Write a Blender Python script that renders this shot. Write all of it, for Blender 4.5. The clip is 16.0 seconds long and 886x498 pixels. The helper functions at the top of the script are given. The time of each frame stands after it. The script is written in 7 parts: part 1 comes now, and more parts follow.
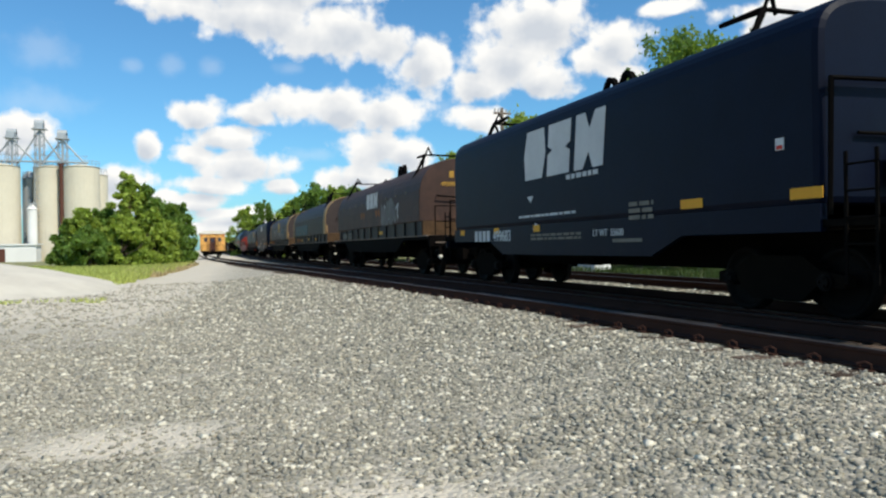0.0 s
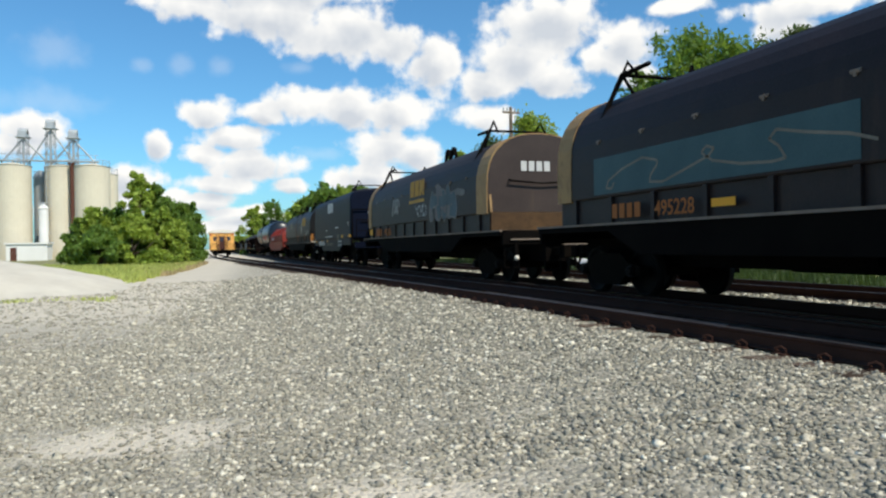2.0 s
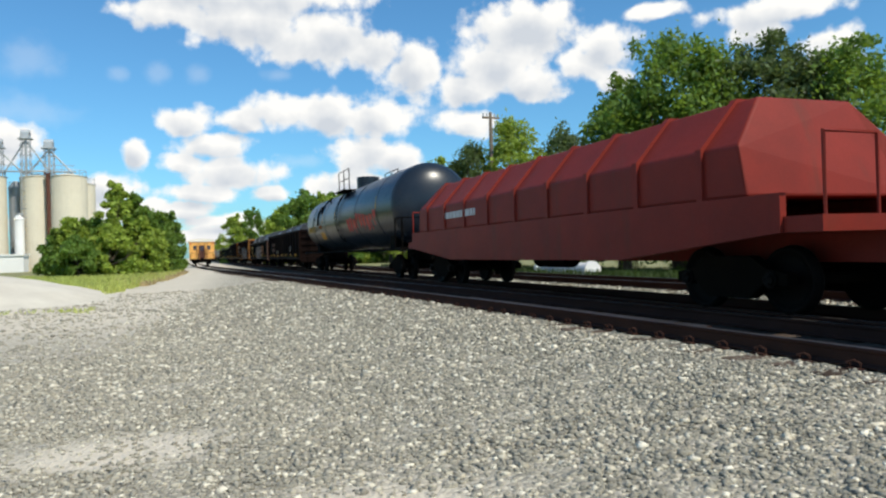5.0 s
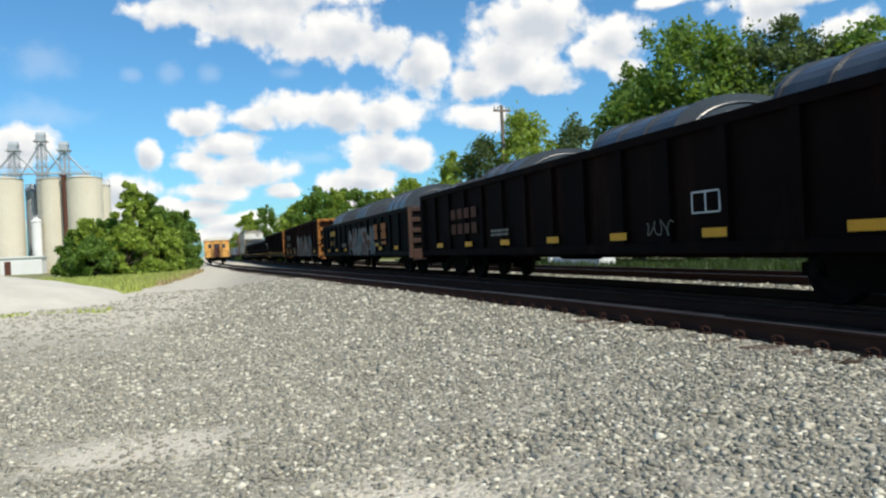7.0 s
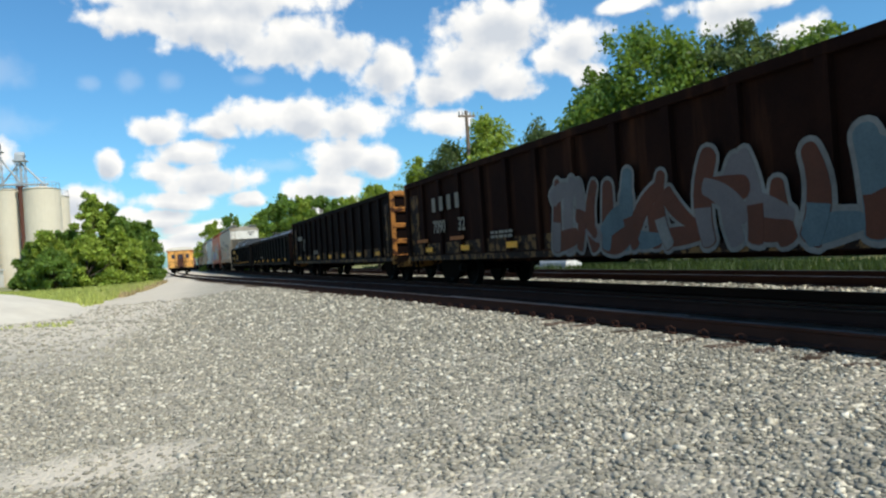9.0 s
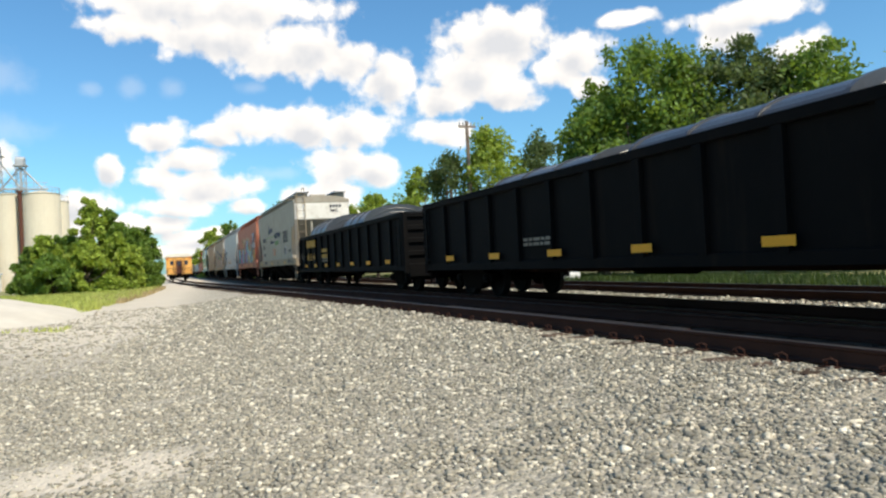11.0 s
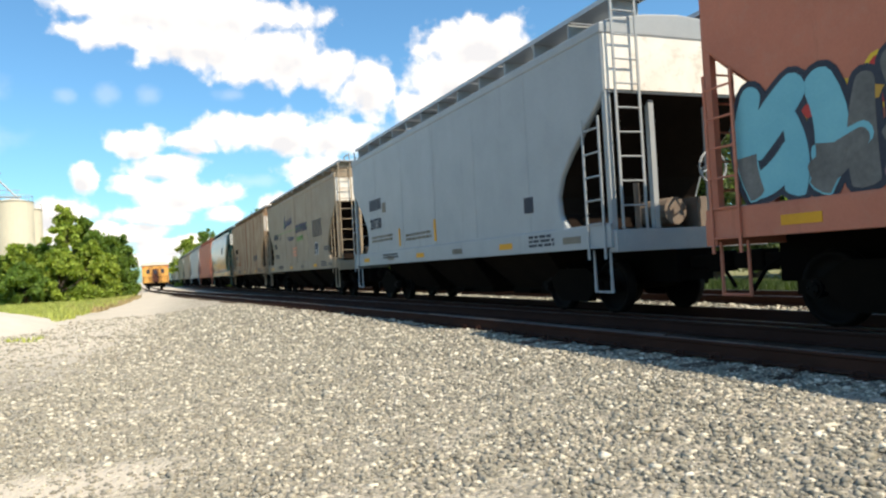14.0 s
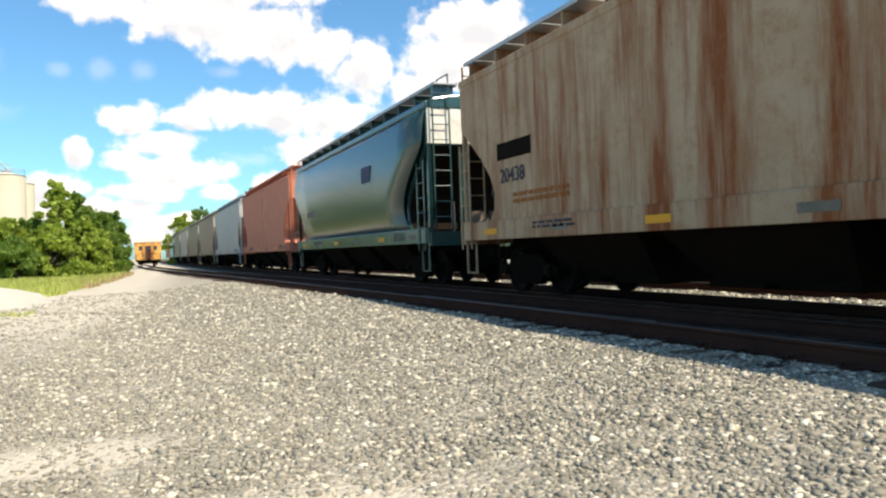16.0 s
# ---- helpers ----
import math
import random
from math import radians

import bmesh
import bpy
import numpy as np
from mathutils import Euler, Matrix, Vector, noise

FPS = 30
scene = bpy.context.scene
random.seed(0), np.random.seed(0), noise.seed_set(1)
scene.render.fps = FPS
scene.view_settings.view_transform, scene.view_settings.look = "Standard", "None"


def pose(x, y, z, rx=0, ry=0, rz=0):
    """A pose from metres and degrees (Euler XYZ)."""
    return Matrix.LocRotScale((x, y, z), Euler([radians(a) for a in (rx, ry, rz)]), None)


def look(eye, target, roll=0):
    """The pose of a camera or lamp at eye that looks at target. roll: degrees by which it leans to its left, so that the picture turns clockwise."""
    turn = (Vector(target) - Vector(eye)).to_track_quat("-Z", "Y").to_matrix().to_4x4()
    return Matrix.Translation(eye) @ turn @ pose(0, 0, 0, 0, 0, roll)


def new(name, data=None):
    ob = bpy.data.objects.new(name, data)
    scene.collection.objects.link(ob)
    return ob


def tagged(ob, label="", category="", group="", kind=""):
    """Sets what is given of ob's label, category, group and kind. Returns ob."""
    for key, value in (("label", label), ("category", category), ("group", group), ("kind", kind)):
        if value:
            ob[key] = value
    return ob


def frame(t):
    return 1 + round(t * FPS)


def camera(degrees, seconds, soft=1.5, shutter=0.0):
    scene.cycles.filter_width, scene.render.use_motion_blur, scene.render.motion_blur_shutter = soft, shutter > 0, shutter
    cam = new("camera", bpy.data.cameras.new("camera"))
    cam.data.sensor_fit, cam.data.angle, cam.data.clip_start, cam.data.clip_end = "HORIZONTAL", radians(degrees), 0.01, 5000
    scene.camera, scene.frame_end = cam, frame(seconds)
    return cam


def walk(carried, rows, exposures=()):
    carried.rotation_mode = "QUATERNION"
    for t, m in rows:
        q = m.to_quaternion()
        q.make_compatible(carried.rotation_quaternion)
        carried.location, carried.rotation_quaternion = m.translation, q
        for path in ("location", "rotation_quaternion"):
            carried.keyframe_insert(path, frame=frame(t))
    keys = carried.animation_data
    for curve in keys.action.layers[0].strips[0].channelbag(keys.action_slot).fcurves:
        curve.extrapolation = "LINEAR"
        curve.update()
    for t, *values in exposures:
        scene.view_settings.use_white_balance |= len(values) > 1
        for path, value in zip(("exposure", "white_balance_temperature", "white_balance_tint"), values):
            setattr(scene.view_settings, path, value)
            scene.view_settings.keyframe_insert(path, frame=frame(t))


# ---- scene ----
cam = camera(62.7, 16.0, soft=2.3)
EYE_Z = 1.45


def turned(yaw, pitch, roll):
    return pose(0, 0, EYE_Z, 90 + pitch, roll, yaw)


walk(cam, [
    (0.0, turned(-18.64, -0.23, 0.91)),
    (0.5, turned(-18.42, -0.49, 0.31)),
    (1.0, turned(-17.56, -0.21, 0.84)),
    (1.5, turned(-18.60, -0.70, 0.60)),
    (2.0, turned(-17.97, -0.28, 0.85)),
    (2.5, turned(-18.08, -0.89, 1.18)),
    (3.0, turned(-18.40, -0.90, 1.33)),
    (3.5, turned(-18.76, -0.39, 1.27)),
    (4.0, turned(-19.38, -0.58, 1.56)),
    (4.2, turned(-19.44, 0.13, 1.16)),
    (6.3, turned(-19.12, -0.02, 2.93)),
    (6.5, turned(-18.99, -0.01, 2.94)),
    (7.0, turned(-18.34, -0.28, 2.71)),
    (7.5, turned(-18.05, 0.36, 3.11)),
    (8.0, turned(-18.23, -1.28, 4.01)),
    (8.5, turned(-19.92, 0.14, 2.95)),
    (9.0, turned(-20.92, 0.02, 3.74)),
    (9.5, turned(-19.75, 0.20, 3.29)),
    (10.0, turned(-19.76, 0.66, 4.06)),
    (10.2, turned(-20.51, 0.87, 3.35)),
    (12.3, turned(-21.35, 0.55, 3.06)),
    (12.5, turned(-20.29, 0.99, 3.03)),
    (13.0, turned(-20.52, 1.41, 3.22)),
    (13.5, turned(-21.75, 0.46, 2.75)),
    (14.0, turned(-22.64, 1.28, 3.24)),
    (14.5, turned(-22.46, 0.93, 3.42)),
    (15.0, turned(-22.41, 0.38, 3.41)),
    (15.5, turned(-23.12, 0.40, 3.68)),
    (16.0, turned(-23.14, -0.10, 2.10)),
], exposures=[(0.0, -0.03, 6500, 9), (9.5, 0.0, 6500, 9), (12.0, 0.33, 7250, 13), (16.0, 0.42, 7250, 13)])

# ---- daylight ----
SUN_WAY = Vector((0.38, -0.72, 1.0)).normalized()
sun = new("sun", bpy.data.lights.new("sun", "SUN"))
sun.data.energy, sun.data.angle, sun.data.color = 5.0, radians(0.53), (1.0, 0.925, 0.79)
sun.matrix_world = look(SUN_WAY * 60, (0, 0, 0))


def linked(tree, kind, **values):
    n = tree.nodes.new(kind)
    for k, v in values.items():
        n.inputs[k.replace("_", " ")].default_value = v
    return n


def maths(tree, op, a, b=None, clamp=False):
    n = tree.nodes.new("ShaderNodeMath")
    n.operation, n.use_clamp = op, clamp
    for i, v in enumerate((a, b)):
        if v is None:
            continue
        if isinstance(v, (int, float)):
            n.inputs[i].default_value = v
        else:
            tree.links.new(v, n.inputs[i])
    return n.outputs[0]


# cumulus heaps: azimuth to the right of the track, height, half width, half height (degrees)
CLOUDS_HIGH = [
    (-0.6, 17.6, 3.7, 1.1), (5.1, 17.3, 4.8, 2.0), (10.2, 16.3, 5.2, 2.0), (14.2, 15.4, 2.8, 1.5), (17.5, 13.9, 2.2, 2.2),
    (26.3, 16.8, 4.6, 2.0), (24.1, 14.2, 3.9, 2.4), (21.7, 12.4, 2.7, 1.4), (26.7, 12.7, 3.1, 1.4), (32.3, 15.0, 2.3, 1.7),
    (30.8, 13.7, 2.2, 1.3), (32.9, 12.4, 1.3, 0.9), (44.6, 16.1, 4.5, 1.0), (43.3, 14.7, 2.1, 1.0), (48.1, 12.8, 2.1, 1.6),
    (36.2, 17.1, 2.5, 0.6), (4.0, 19.3, 9.0, 1.6),
]
CLOUDS_LOW = [
    (7.1, 11.0, 3.0, 1.2), (11.0, 10.7, 3.6, 1.6), (14.5, 10.4, 3.2, 1.5), (4.2, 10.2, 1.9, 0.8), (0.1, 10.0, 2.0, 1.2),
    (2.1, 8.3, 2.8, 1.0), (-0.1, 7.0, 1.7, 0.8), (3.3, 6.3, 3.8, 1.4), (1.2, 4.8, 2.8, 0.8), (6.2, 4.8, 1.7, 0.6),
    (13.4, 7.5, 3.1, 1.6), (15.8, 7.2, 2.0, 1.4), (12.3, 5.6, 3.1, 1.0), (10.1, 5.1, 1.7, 0.7), (21.6, 9.9, 2.3, 1.1),
    (-3.3, 7.7, 0.9, 1.1), (-11.1, 8.3, 2.1, 1.3), (-12.0, 7.2, 1.7, 0.9), (-5.2, 5.1, 2.2, 1.1), (-5.9, 3.9, 1.5, 0.7),
    (0.0, 3.6, 2.5, 0.8), (-2.0, 3.8, 1.6, 0.7), (2.8, 2.7, 3.3, 0.6), (-4.3, 3.3, 2.3, 0.7),
]
CLOUDS_ASIDE = [
    (70.0, 15.0, 11.0, 4.0), (95.0, 26.0, 14.0, 5.0), (130.0, 14.0, 12.0, 4.0), (170.0, 24.0, 15.0, 5.0),
    (-150.0, 13.0, 13.0, 4.0), (-110.0, 25.0, 14.0, 5.0), (-75.0, 13.0, 12.0, 4.0), (-45.0, 24.0, 11.0, 4.0),
]
CLOUDS_HORIZON = [(5.5, 2.2, 6.0, 0.7), (-8.5, 2.6, 4.0, 0.7), (-2.0, 1.6, 8.0, 0.6), (16.0, 3.6, 6.0, 0.8), (28.0, 4.6, 7.0, 1.0)]
WISPS = [(-9.9, 13.9, 2.0, 1.3), (-10.6, 10.3, 3.4, 1.1), (-1.8, 13.4, 0.9, 0.8), (1.2, 13.5, 0.9, 0.7), (-4.3, 13.2, 0.7, 0.5), (7.0, 13.6, 1.2, 0.5), (18.6, 10.6, 1.4, 0.7), (8.5, 7.2, 2.2, 0.5)]

world = bpy.data.worlds.new("daylight")
scene.world = world
world.use_nodes = True
wt = world.node_tree
wt.nodes.clear()


def heap_group(name, ellipses):
    """The largest of many soft ellipses, as a field that is 1 in their middles and 0 at their rims."""
    g = bpy.data.node_groups.new(name, "ShaderNodeTree")
    g.interface.new_socket("Place", in_out="INPUT", socket_type="NodeSocketVector")
    g.interface.new_socket("Field", in_out="OUTPUT", socket_type="NodeSocketFloat")
    g_in, g_out = g.nodes.new("NodeGroupInput"), g.nodes.new("NodeGroupOutput")
    field = None
    for az, up, wide, high in ellipses:
        mp = g.nodes.new("ShaderNodeMapping")
        mp.vector_type = "TEXTURE"
        mp.inputs["Location"].default_value = (az, up, 0)
        mp.inputs["Scale"].default_value = (wide * 1.22, high * 1.25, 1)
        g.links.new(g_in.outputs[0], mp.inputs["Vector"])
        ln = g.nodes.new("ShaderNodeVectorMath")
        ln.operation = "LENGTH"
        g.links.new(mp.outputs[0], ln.inputs[0])
        one = maths(g, "SUBTRACT", 1.0, ln.outputs["Value"])
        field = one if field is None else maths(g, "MAXIMUM", field, one)
    g.links.new(field, g_out.inputs[0])
    return g


heap = heap_group("cloud_heaps", CLOUDS_HIGH + CLOUDS_LOW + CLOUDS_HORIZON + CLOUDS_ASIDE)
wisp = heap_group("cloud_wisps", WISPS)
coord = wt.nodes.new("ShaderNodeTexCoord")
sep = wt.nodes.new("ShaderNodeSeparateXYZ")
wt.links.new(coord.outputs["Generated"], sep.inputs[0])
azimuth = maths(wt, "MULTIPLY", maths(wt, "ARCTAN2", sep.outputs["X"], sep.outputs["Y"]), 57.2958)
height = maths(wt, "MULTIPLY", maths(wt, "ARCSINE", sep.outputs["Z"]), 57.2958)
flat = wt.nodes.new("ShaderNodeCombineXYZ")
wt.links.new(azimuth, flat.inputs[0])
wt.links.new(height, flat.inputs[1])
billow = linked(wt, "ShaderNodeTexNoise", Scale=0.50, Detail=5.0, Roughness=0.52)
wt.links.new(flat.outputs[0], billow.inputs["Vector"])
billow_soft = linked(wt, "ShaderNodeTexNoise", Scale=0.34, Detail=3.0, Roughness=0.5)
wt.links.new(flat.outputs[0], billow_soft.inputs["Vector"])


def heaped(shift, group=None):
    mv = wt.nodes.new("ShaderNodeVectorMath")
    mv.operation = "ADD"
    mv.inputs[1].default_value = shift
    wt.links.new(flat.outputs[0], mv.inputs[0])
    g = wt.nodes.new("ShaderNodeGroup")
    g.node_tree = group or heap
    wt.links.new(mv.outputs[0], g.inputs[0])
    return g.outputs[0]


rough_edge = maths(wt, "MULTIPLY", maths(wt, "SUBTRACT", billow.outputs["Fac"], 0.5), 1.55)
dens = maths(wt, "ADD", heaped((0, 0, 0)), rough_edge)
cover = wt.nodes.new("ShaderNodeMapRange")
cover.interpolation_type = "SMOOTHSTEP"
cover.inputs["From Min"].default_value, cover.inputs["From Max"].default_value = 0.0, 0.46
wt.links.new(dens, cover.inputs["Value"])
thin = wt.nodes.new("ShaderNodeMapRange")
thin.interpolation_type = "SMOOTHSTEP"
thin.inputs["From Min"].default_value, thin.inputs["From Max"].default_value = -0.1, 0.9
thin.inputs["To Max"].default_value = 0.17
wt.links.new(maths(wt, "ADD", heaped((0, 0, 0), wisp), rough_edge), thin.inputs["Value"])
veiled = maths(wt, "MAXIMUM", cover.outputs[0], thin.outputs[0])
above = maths(wt, "ADD", heaped((0.3, 0.75, 0)), maths(wt, "MULTIPLY", maths(wt, "SUBTRACT", billow_soft.outputs["Fac"], 0.5), 1.7))
under = wt.nodes.new("ShaderNodeMapRange")
under.inputs["From Min"].default_value, under.inputs["From Max"].default_value = 0.18, 0.95
wt.links.new(above, under.inputs["Value"])
cloud_tone = wt.nodes.new("ShaderNodeMix")
cloud_tone.data_type = "RGBA"
cloud_tone.inputs["A"].default_value = (1.0, 0.985, 0.955, 1)
cloud_tone.inputs["B"].default_value = (0.63, 0.67, 0.73, 1)
wt.links.new(under.outputs[0], cloud_tone.inputs["Factor"])

sky = wt.nodes.new("ShaderNodeTexSky")
sky.sky_type, sky.sun_disc = "NISHITA", False
sky.sun_elevation = math.asin(SUN_WAY.z)
sky.sun_rotation = math.atan2(SUN_WAY.x, SUN_WAY.y)
sky.air_density, sky.dust_density, sky.ozone_density = 1.0, 0.7, 1.8
tint = wt.nodes.new("ShaderNodeMix")
tint.data_type, tint.blend_type = "RGBA", "MULTIPLY"
tint.inputs["Factor"].default_value = 1.0
tint.inputs["B"].default_value = (0.60, 1.10, 1.36, 1)
wt.links.new(sky.outputs[0], tint.inputs["A"])
sky_light = wt.nodes.new("ShaderNodeBackground")
sky_light.inputs["Strength"].default_value = 0.114
wt.links.new(tint.outputs["Result"], sky_light.inputs["Color"])
cloud_light = wt.nodes.new("ShaderNodeBackground")
cloud_light.inputs["Strength"].default_value = 1.05
wt.links.new(cloud_tone.outputs["Result"], cloud_light.inputs["Color"])
both = wt.nodes.new("ShaderNodeMixShader")
wt.links.new(veiled, both.inputs[0])
wt.links.new(sky_light.outputs[0], both.inputs[1])
wt.links.new(cloud_light.outputs[0], both.inputs[2])
w_out = wt.nodes.new("ShaderNodeOutputWorld")
wt.links.new(both.outputs[0], w_out.inputs["Surface"])

# ---- materials ----


def paint(name, c1, c2=None, rough=0.6, metal=0.0, coarse=1.2, fine=30.0, bump=0.15, streak=None, streak_amount=0.5, grime=None, piece=0.0, stretch=(1, 1, 1), island=0.0, spec=0.12):
    """A worn surface: two colours in a coarse drift, fine grain and relief, vertical runs of rust, grime."""
    m = bpy.data.materials.new(name)
    m.use_nodes = True
    t = m.node_tree
    b = t.nodes["Principled BSDF"]
    b.inputs["Roughness"].default_value, b.inputs["Metallic"].default_value = rough, metal
    b.inputs["Specular IOR Level"].default_value = spec
    c2 = c2 or tuple(v * 0.75 for v in c1)
    co = t.nodes.new("ShaderNodeTexCoord")
    mp = t.nodes.new("ShaderNodeMapping")
    mp.inputs["Scale"].default_value = stretch
    t.links.new(co.outputs["Object"], mp.inputs[0])
    big = linked(t, "ShaderNodeTexNoise", Scale=coarse, Detail=6.0, Roughness=0.62)
    small = linked(t, "ShaderNodeTexNoise", Scale=fine, Detail=4.0, Roughness=0.6)
    t.links.new(mp.outputs[0], big.inputs["Vector"])
    t.links.new(mp.outputs[0], small.inputs["Vector"])
    ramp = t.nodes.new("ShaderNodeMapRange")
    ramp.inputs["From Min"].default_value, ramp.inputs["From Max"].default_value = 0.32, 0.68
    t.links.new(maths(t, "ADD", maths(t, "MULTIPLY", big.outputs["Fac"], 0.7), maths(t, "MULTIPLY", small.outputs["Fac"], 0.3)), ramp.inputs[0])

    def mixed(fac, a, c, blend="MIX"):
        n = t.nodes.new("ShaderNodeMix")
        n.data_type, n.blend_type = "RGBA", blend
        for key, v in (("Factor", fac), ("A", a), ("B", c)):
            s = n.inputs[key] if key == "Factor" else [i for i in n.inputs if i.name == key and i.type == "RGBA"][0]
            if isinstance(v, tuple):
                s.default_value = (*v, 1)
            elif isinstance(v, (int, float)):
                s.default_value = v
            else:
                t.links.new(v, s)
        return [o for o in n.outputs if o.type == "RGBA"][0]

    col = mixed(ramp.outputs[0], c1, c2)
    if streak:
        ms = t.nodes.new("ShaderNodeMapping")
        ms.inputs["Scale"].default_value = (1.0, 1.0, 0.10)
        t.links.new(co.outputs["Object"], ms.inputs[0])
        run = linked(t, "ShaderNodeTexNoise", Scale=1.6, Detail=7.0, Roughness=0.7)
        t.links.new(ms.outputs[0], run.inputs["Vector"])
        rr = t.nodes.new("ShaderNodeMapRange")
        rr.inputs["From Min"].default_value, rr.inputs["From Max"].default_value = 0.66 - 0.28 * streak_amount, 0.84 - 0.28 * streak_amount
        t.links.new(run.outputs["Fac"], rr.inputs[0])
        col = mixed(rr.outputs[0], col, streak)
    if grime:
        gr = linked(t, "ShaderNodeTexNoise", Scale=3.5, Detail=8.0, Roughness=0.75)
        t.links.new(co.outputs["Object"], gr.inputs["Vector"])
        gg = t.nodes.new("ShaderNodeMapRange")
        gg.inputs["From Min"].default_value, gg.inputs["From Max"].default_value = 0.50, 0.72
        t.links.new(gr.outputs["Fac"], gg.inputs[0])
        col = mixed(maths(t, "MULTIPLY", gg.outputs[0], 0.75), col, grime)
    if piece or island:
        if piece:
            rnd = t.nodes.new("ShaderNodeObjectInfo").outputs["Random"]
        else:
            rnd = t.nodes.new("ShaderNodeNewGeometry").outputs["Random Per Island"]
        amount = piece or island
        tone = maths(t, "ADD", maths(t, "MULTIPLY", rnd, 2 * amount), 1 - amount)
        cmb = t.nodes.new("ShaderNodeCombineXYZ")
        for i in range(3):
            t.links.new(tone, cmb.inputs[i])
        col = mixed(1.0, col, cmb.outputs[0], "MULTIPLY")
    t.links.new(col, b.inputs["Base Color"])
    rv = t.nodes.new("ShaderNodeMapRange")
    rv.inputs["To Min"].default_value, rv.inputs["To Max"].default_value = max(0.05, rough - 0.12), min(1.0, rough + 0.12)
    t.links.new(small.outputs["Fac"], rv.inputs[0])
    t.links.new(rv.outputs[0], b.inputs["Roughness"])
    if bump:
        bp = t.nodes.new("ShaderNodeBump")
        bp.inputs["Strength"].default_value, bp.inputs["Distance"].default_value = bump, 0.02
        t.links.new(small.outputs["Fac"], bp.inputs["Height"])
        t.links.new(bp.outputs[0], b.inputs["Normal"])
    return m


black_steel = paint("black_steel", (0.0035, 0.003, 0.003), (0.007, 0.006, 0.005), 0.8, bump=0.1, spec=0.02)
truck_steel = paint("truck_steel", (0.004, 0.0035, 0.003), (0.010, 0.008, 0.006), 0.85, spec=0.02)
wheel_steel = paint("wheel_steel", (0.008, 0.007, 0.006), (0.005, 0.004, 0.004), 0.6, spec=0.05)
bright_steel = paint("bright_steel", (0.5, 0.5, 0.5), (0.35, 0.33, 0.3), 0.3, 0.9)
rail_side = paint("rail_rust", (0.062, 0.030, 0.022), (0.036, 0.019, 0.015), 0.8, fine=60, spec=0.04)
rail_top = paint("rail_polish", (0.20, 0.18, 0.17), (0.10, 0.08, 0.07), 0.42, 0.85)
tie_wood = paint("tie_wood", (0.055, 0.040, 0.031), (0.10, 0.075, 0.06), 0.9, coarse=3, fine=50, bump=0.5, piece=0.35, stretch=(0.3, 3, 3), spec=0.04)
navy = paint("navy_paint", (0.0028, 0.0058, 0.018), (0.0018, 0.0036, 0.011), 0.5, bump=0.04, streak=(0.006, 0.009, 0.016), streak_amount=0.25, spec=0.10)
brown_hood = paint("brown_hood", (0.022, 0.0135, 0.0125), (0.012, 0.0085, 0.0085), 0.55, streak=(0.036, 0.023, 0.018), streak_amount=0.32, grime=(0.010, 0.0085, 0.0085), spec=0.22)
dark_hood = paint("dark_hood", (0.011, 0.0115, 0.0125), (0.007, 0.007, 0.008), 0.5, streak=(0.030, 0.022, 0.016), streak_amount=0.25, grime=(0.017, 0.014, 0.012), spec=0.14)
rusty_hood = paint("rusty_hood", (0.070, 0.037, 0.027), (0.038, 0.023, 0.019), 0.62, streak=(0.105, 0.055, 0.034), streak_amount=0.5, grime=(0.026, 0.020, 0.018), spec=0.2)
tan_band = paint("tan_band", (0.36, 0.23, 0.10), (0.26, 0.165, 0.08), 0.6, grime=(0.14, 0.08, 0.04))
red_paint = paint("red_paint", (0.22, 0.026, 0.017), (0.15, 0.021, 0.015), 0.55, streak=(0.12, 0.03, 0.02), streak_amount=0.4)
tank_paint = paint("tank_paint", (0.016, 0.023, 0.034), (0.010, 0.015, 0.023), 0.30, bump=0.02, streak=(0.026, 0.032, 0.040), streak_amount=0.35, spec=0.32)
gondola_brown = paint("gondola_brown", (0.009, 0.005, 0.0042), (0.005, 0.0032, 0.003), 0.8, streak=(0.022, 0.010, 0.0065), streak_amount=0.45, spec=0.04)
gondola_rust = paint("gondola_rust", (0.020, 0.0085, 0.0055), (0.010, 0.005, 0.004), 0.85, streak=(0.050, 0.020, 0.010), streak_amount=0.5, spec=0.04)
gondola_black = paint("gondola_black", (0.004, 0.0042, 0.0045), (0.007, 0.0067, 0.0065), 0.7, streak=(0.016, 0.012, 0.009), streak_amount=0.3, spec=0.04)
gondola_end = paint("gondola_end", (0.36, 0.16, 0.045), (0.24, 0.09, 0.03), 0.75, grime=(0.15, 0.06, 0.03))
cover_grey = paint("cover_grey", (0.060, 0.063, 0.070), (0.036, 0.038, 0.043), 0.33, streak=(0.022, 0.022, 0.023), streak_amount=0.4, spec=0.5)
hopper_grey = paint("hopper_grey", (0.39, 0.355, 0.29), (0.31, 0.28, 0.225), 0.55, streak=(0.24, 0.19, 0.145), streak_amount=0.32, grime=(0.30, 0.26, 0.22))
hopper_tan = paint("hopper_tan", (0.36, 0.295, 0.21), (0.27, 0.21, 0.15), 0.6, streak=(0.21, 0.125, 0.08), streak_amount=0.42, grime=(0.28, 0.21, 0.15))
hopper_white = paint("hopper_white", (0.36, 0.385, 0.395), (0.30, 0.325, 0.335), 0.45, streak=(0.26, 0.27, 0.27), streak_amount=0.25)
hopper_red = paint("hopper_red", (0.56, 0.20, 0.125), (0.44, 0.155, 0.10), 0.6, streak=(0.30, 0.12, 0.075), streak_amount=0.38, grime=(0.48, 0.22, 0.15))
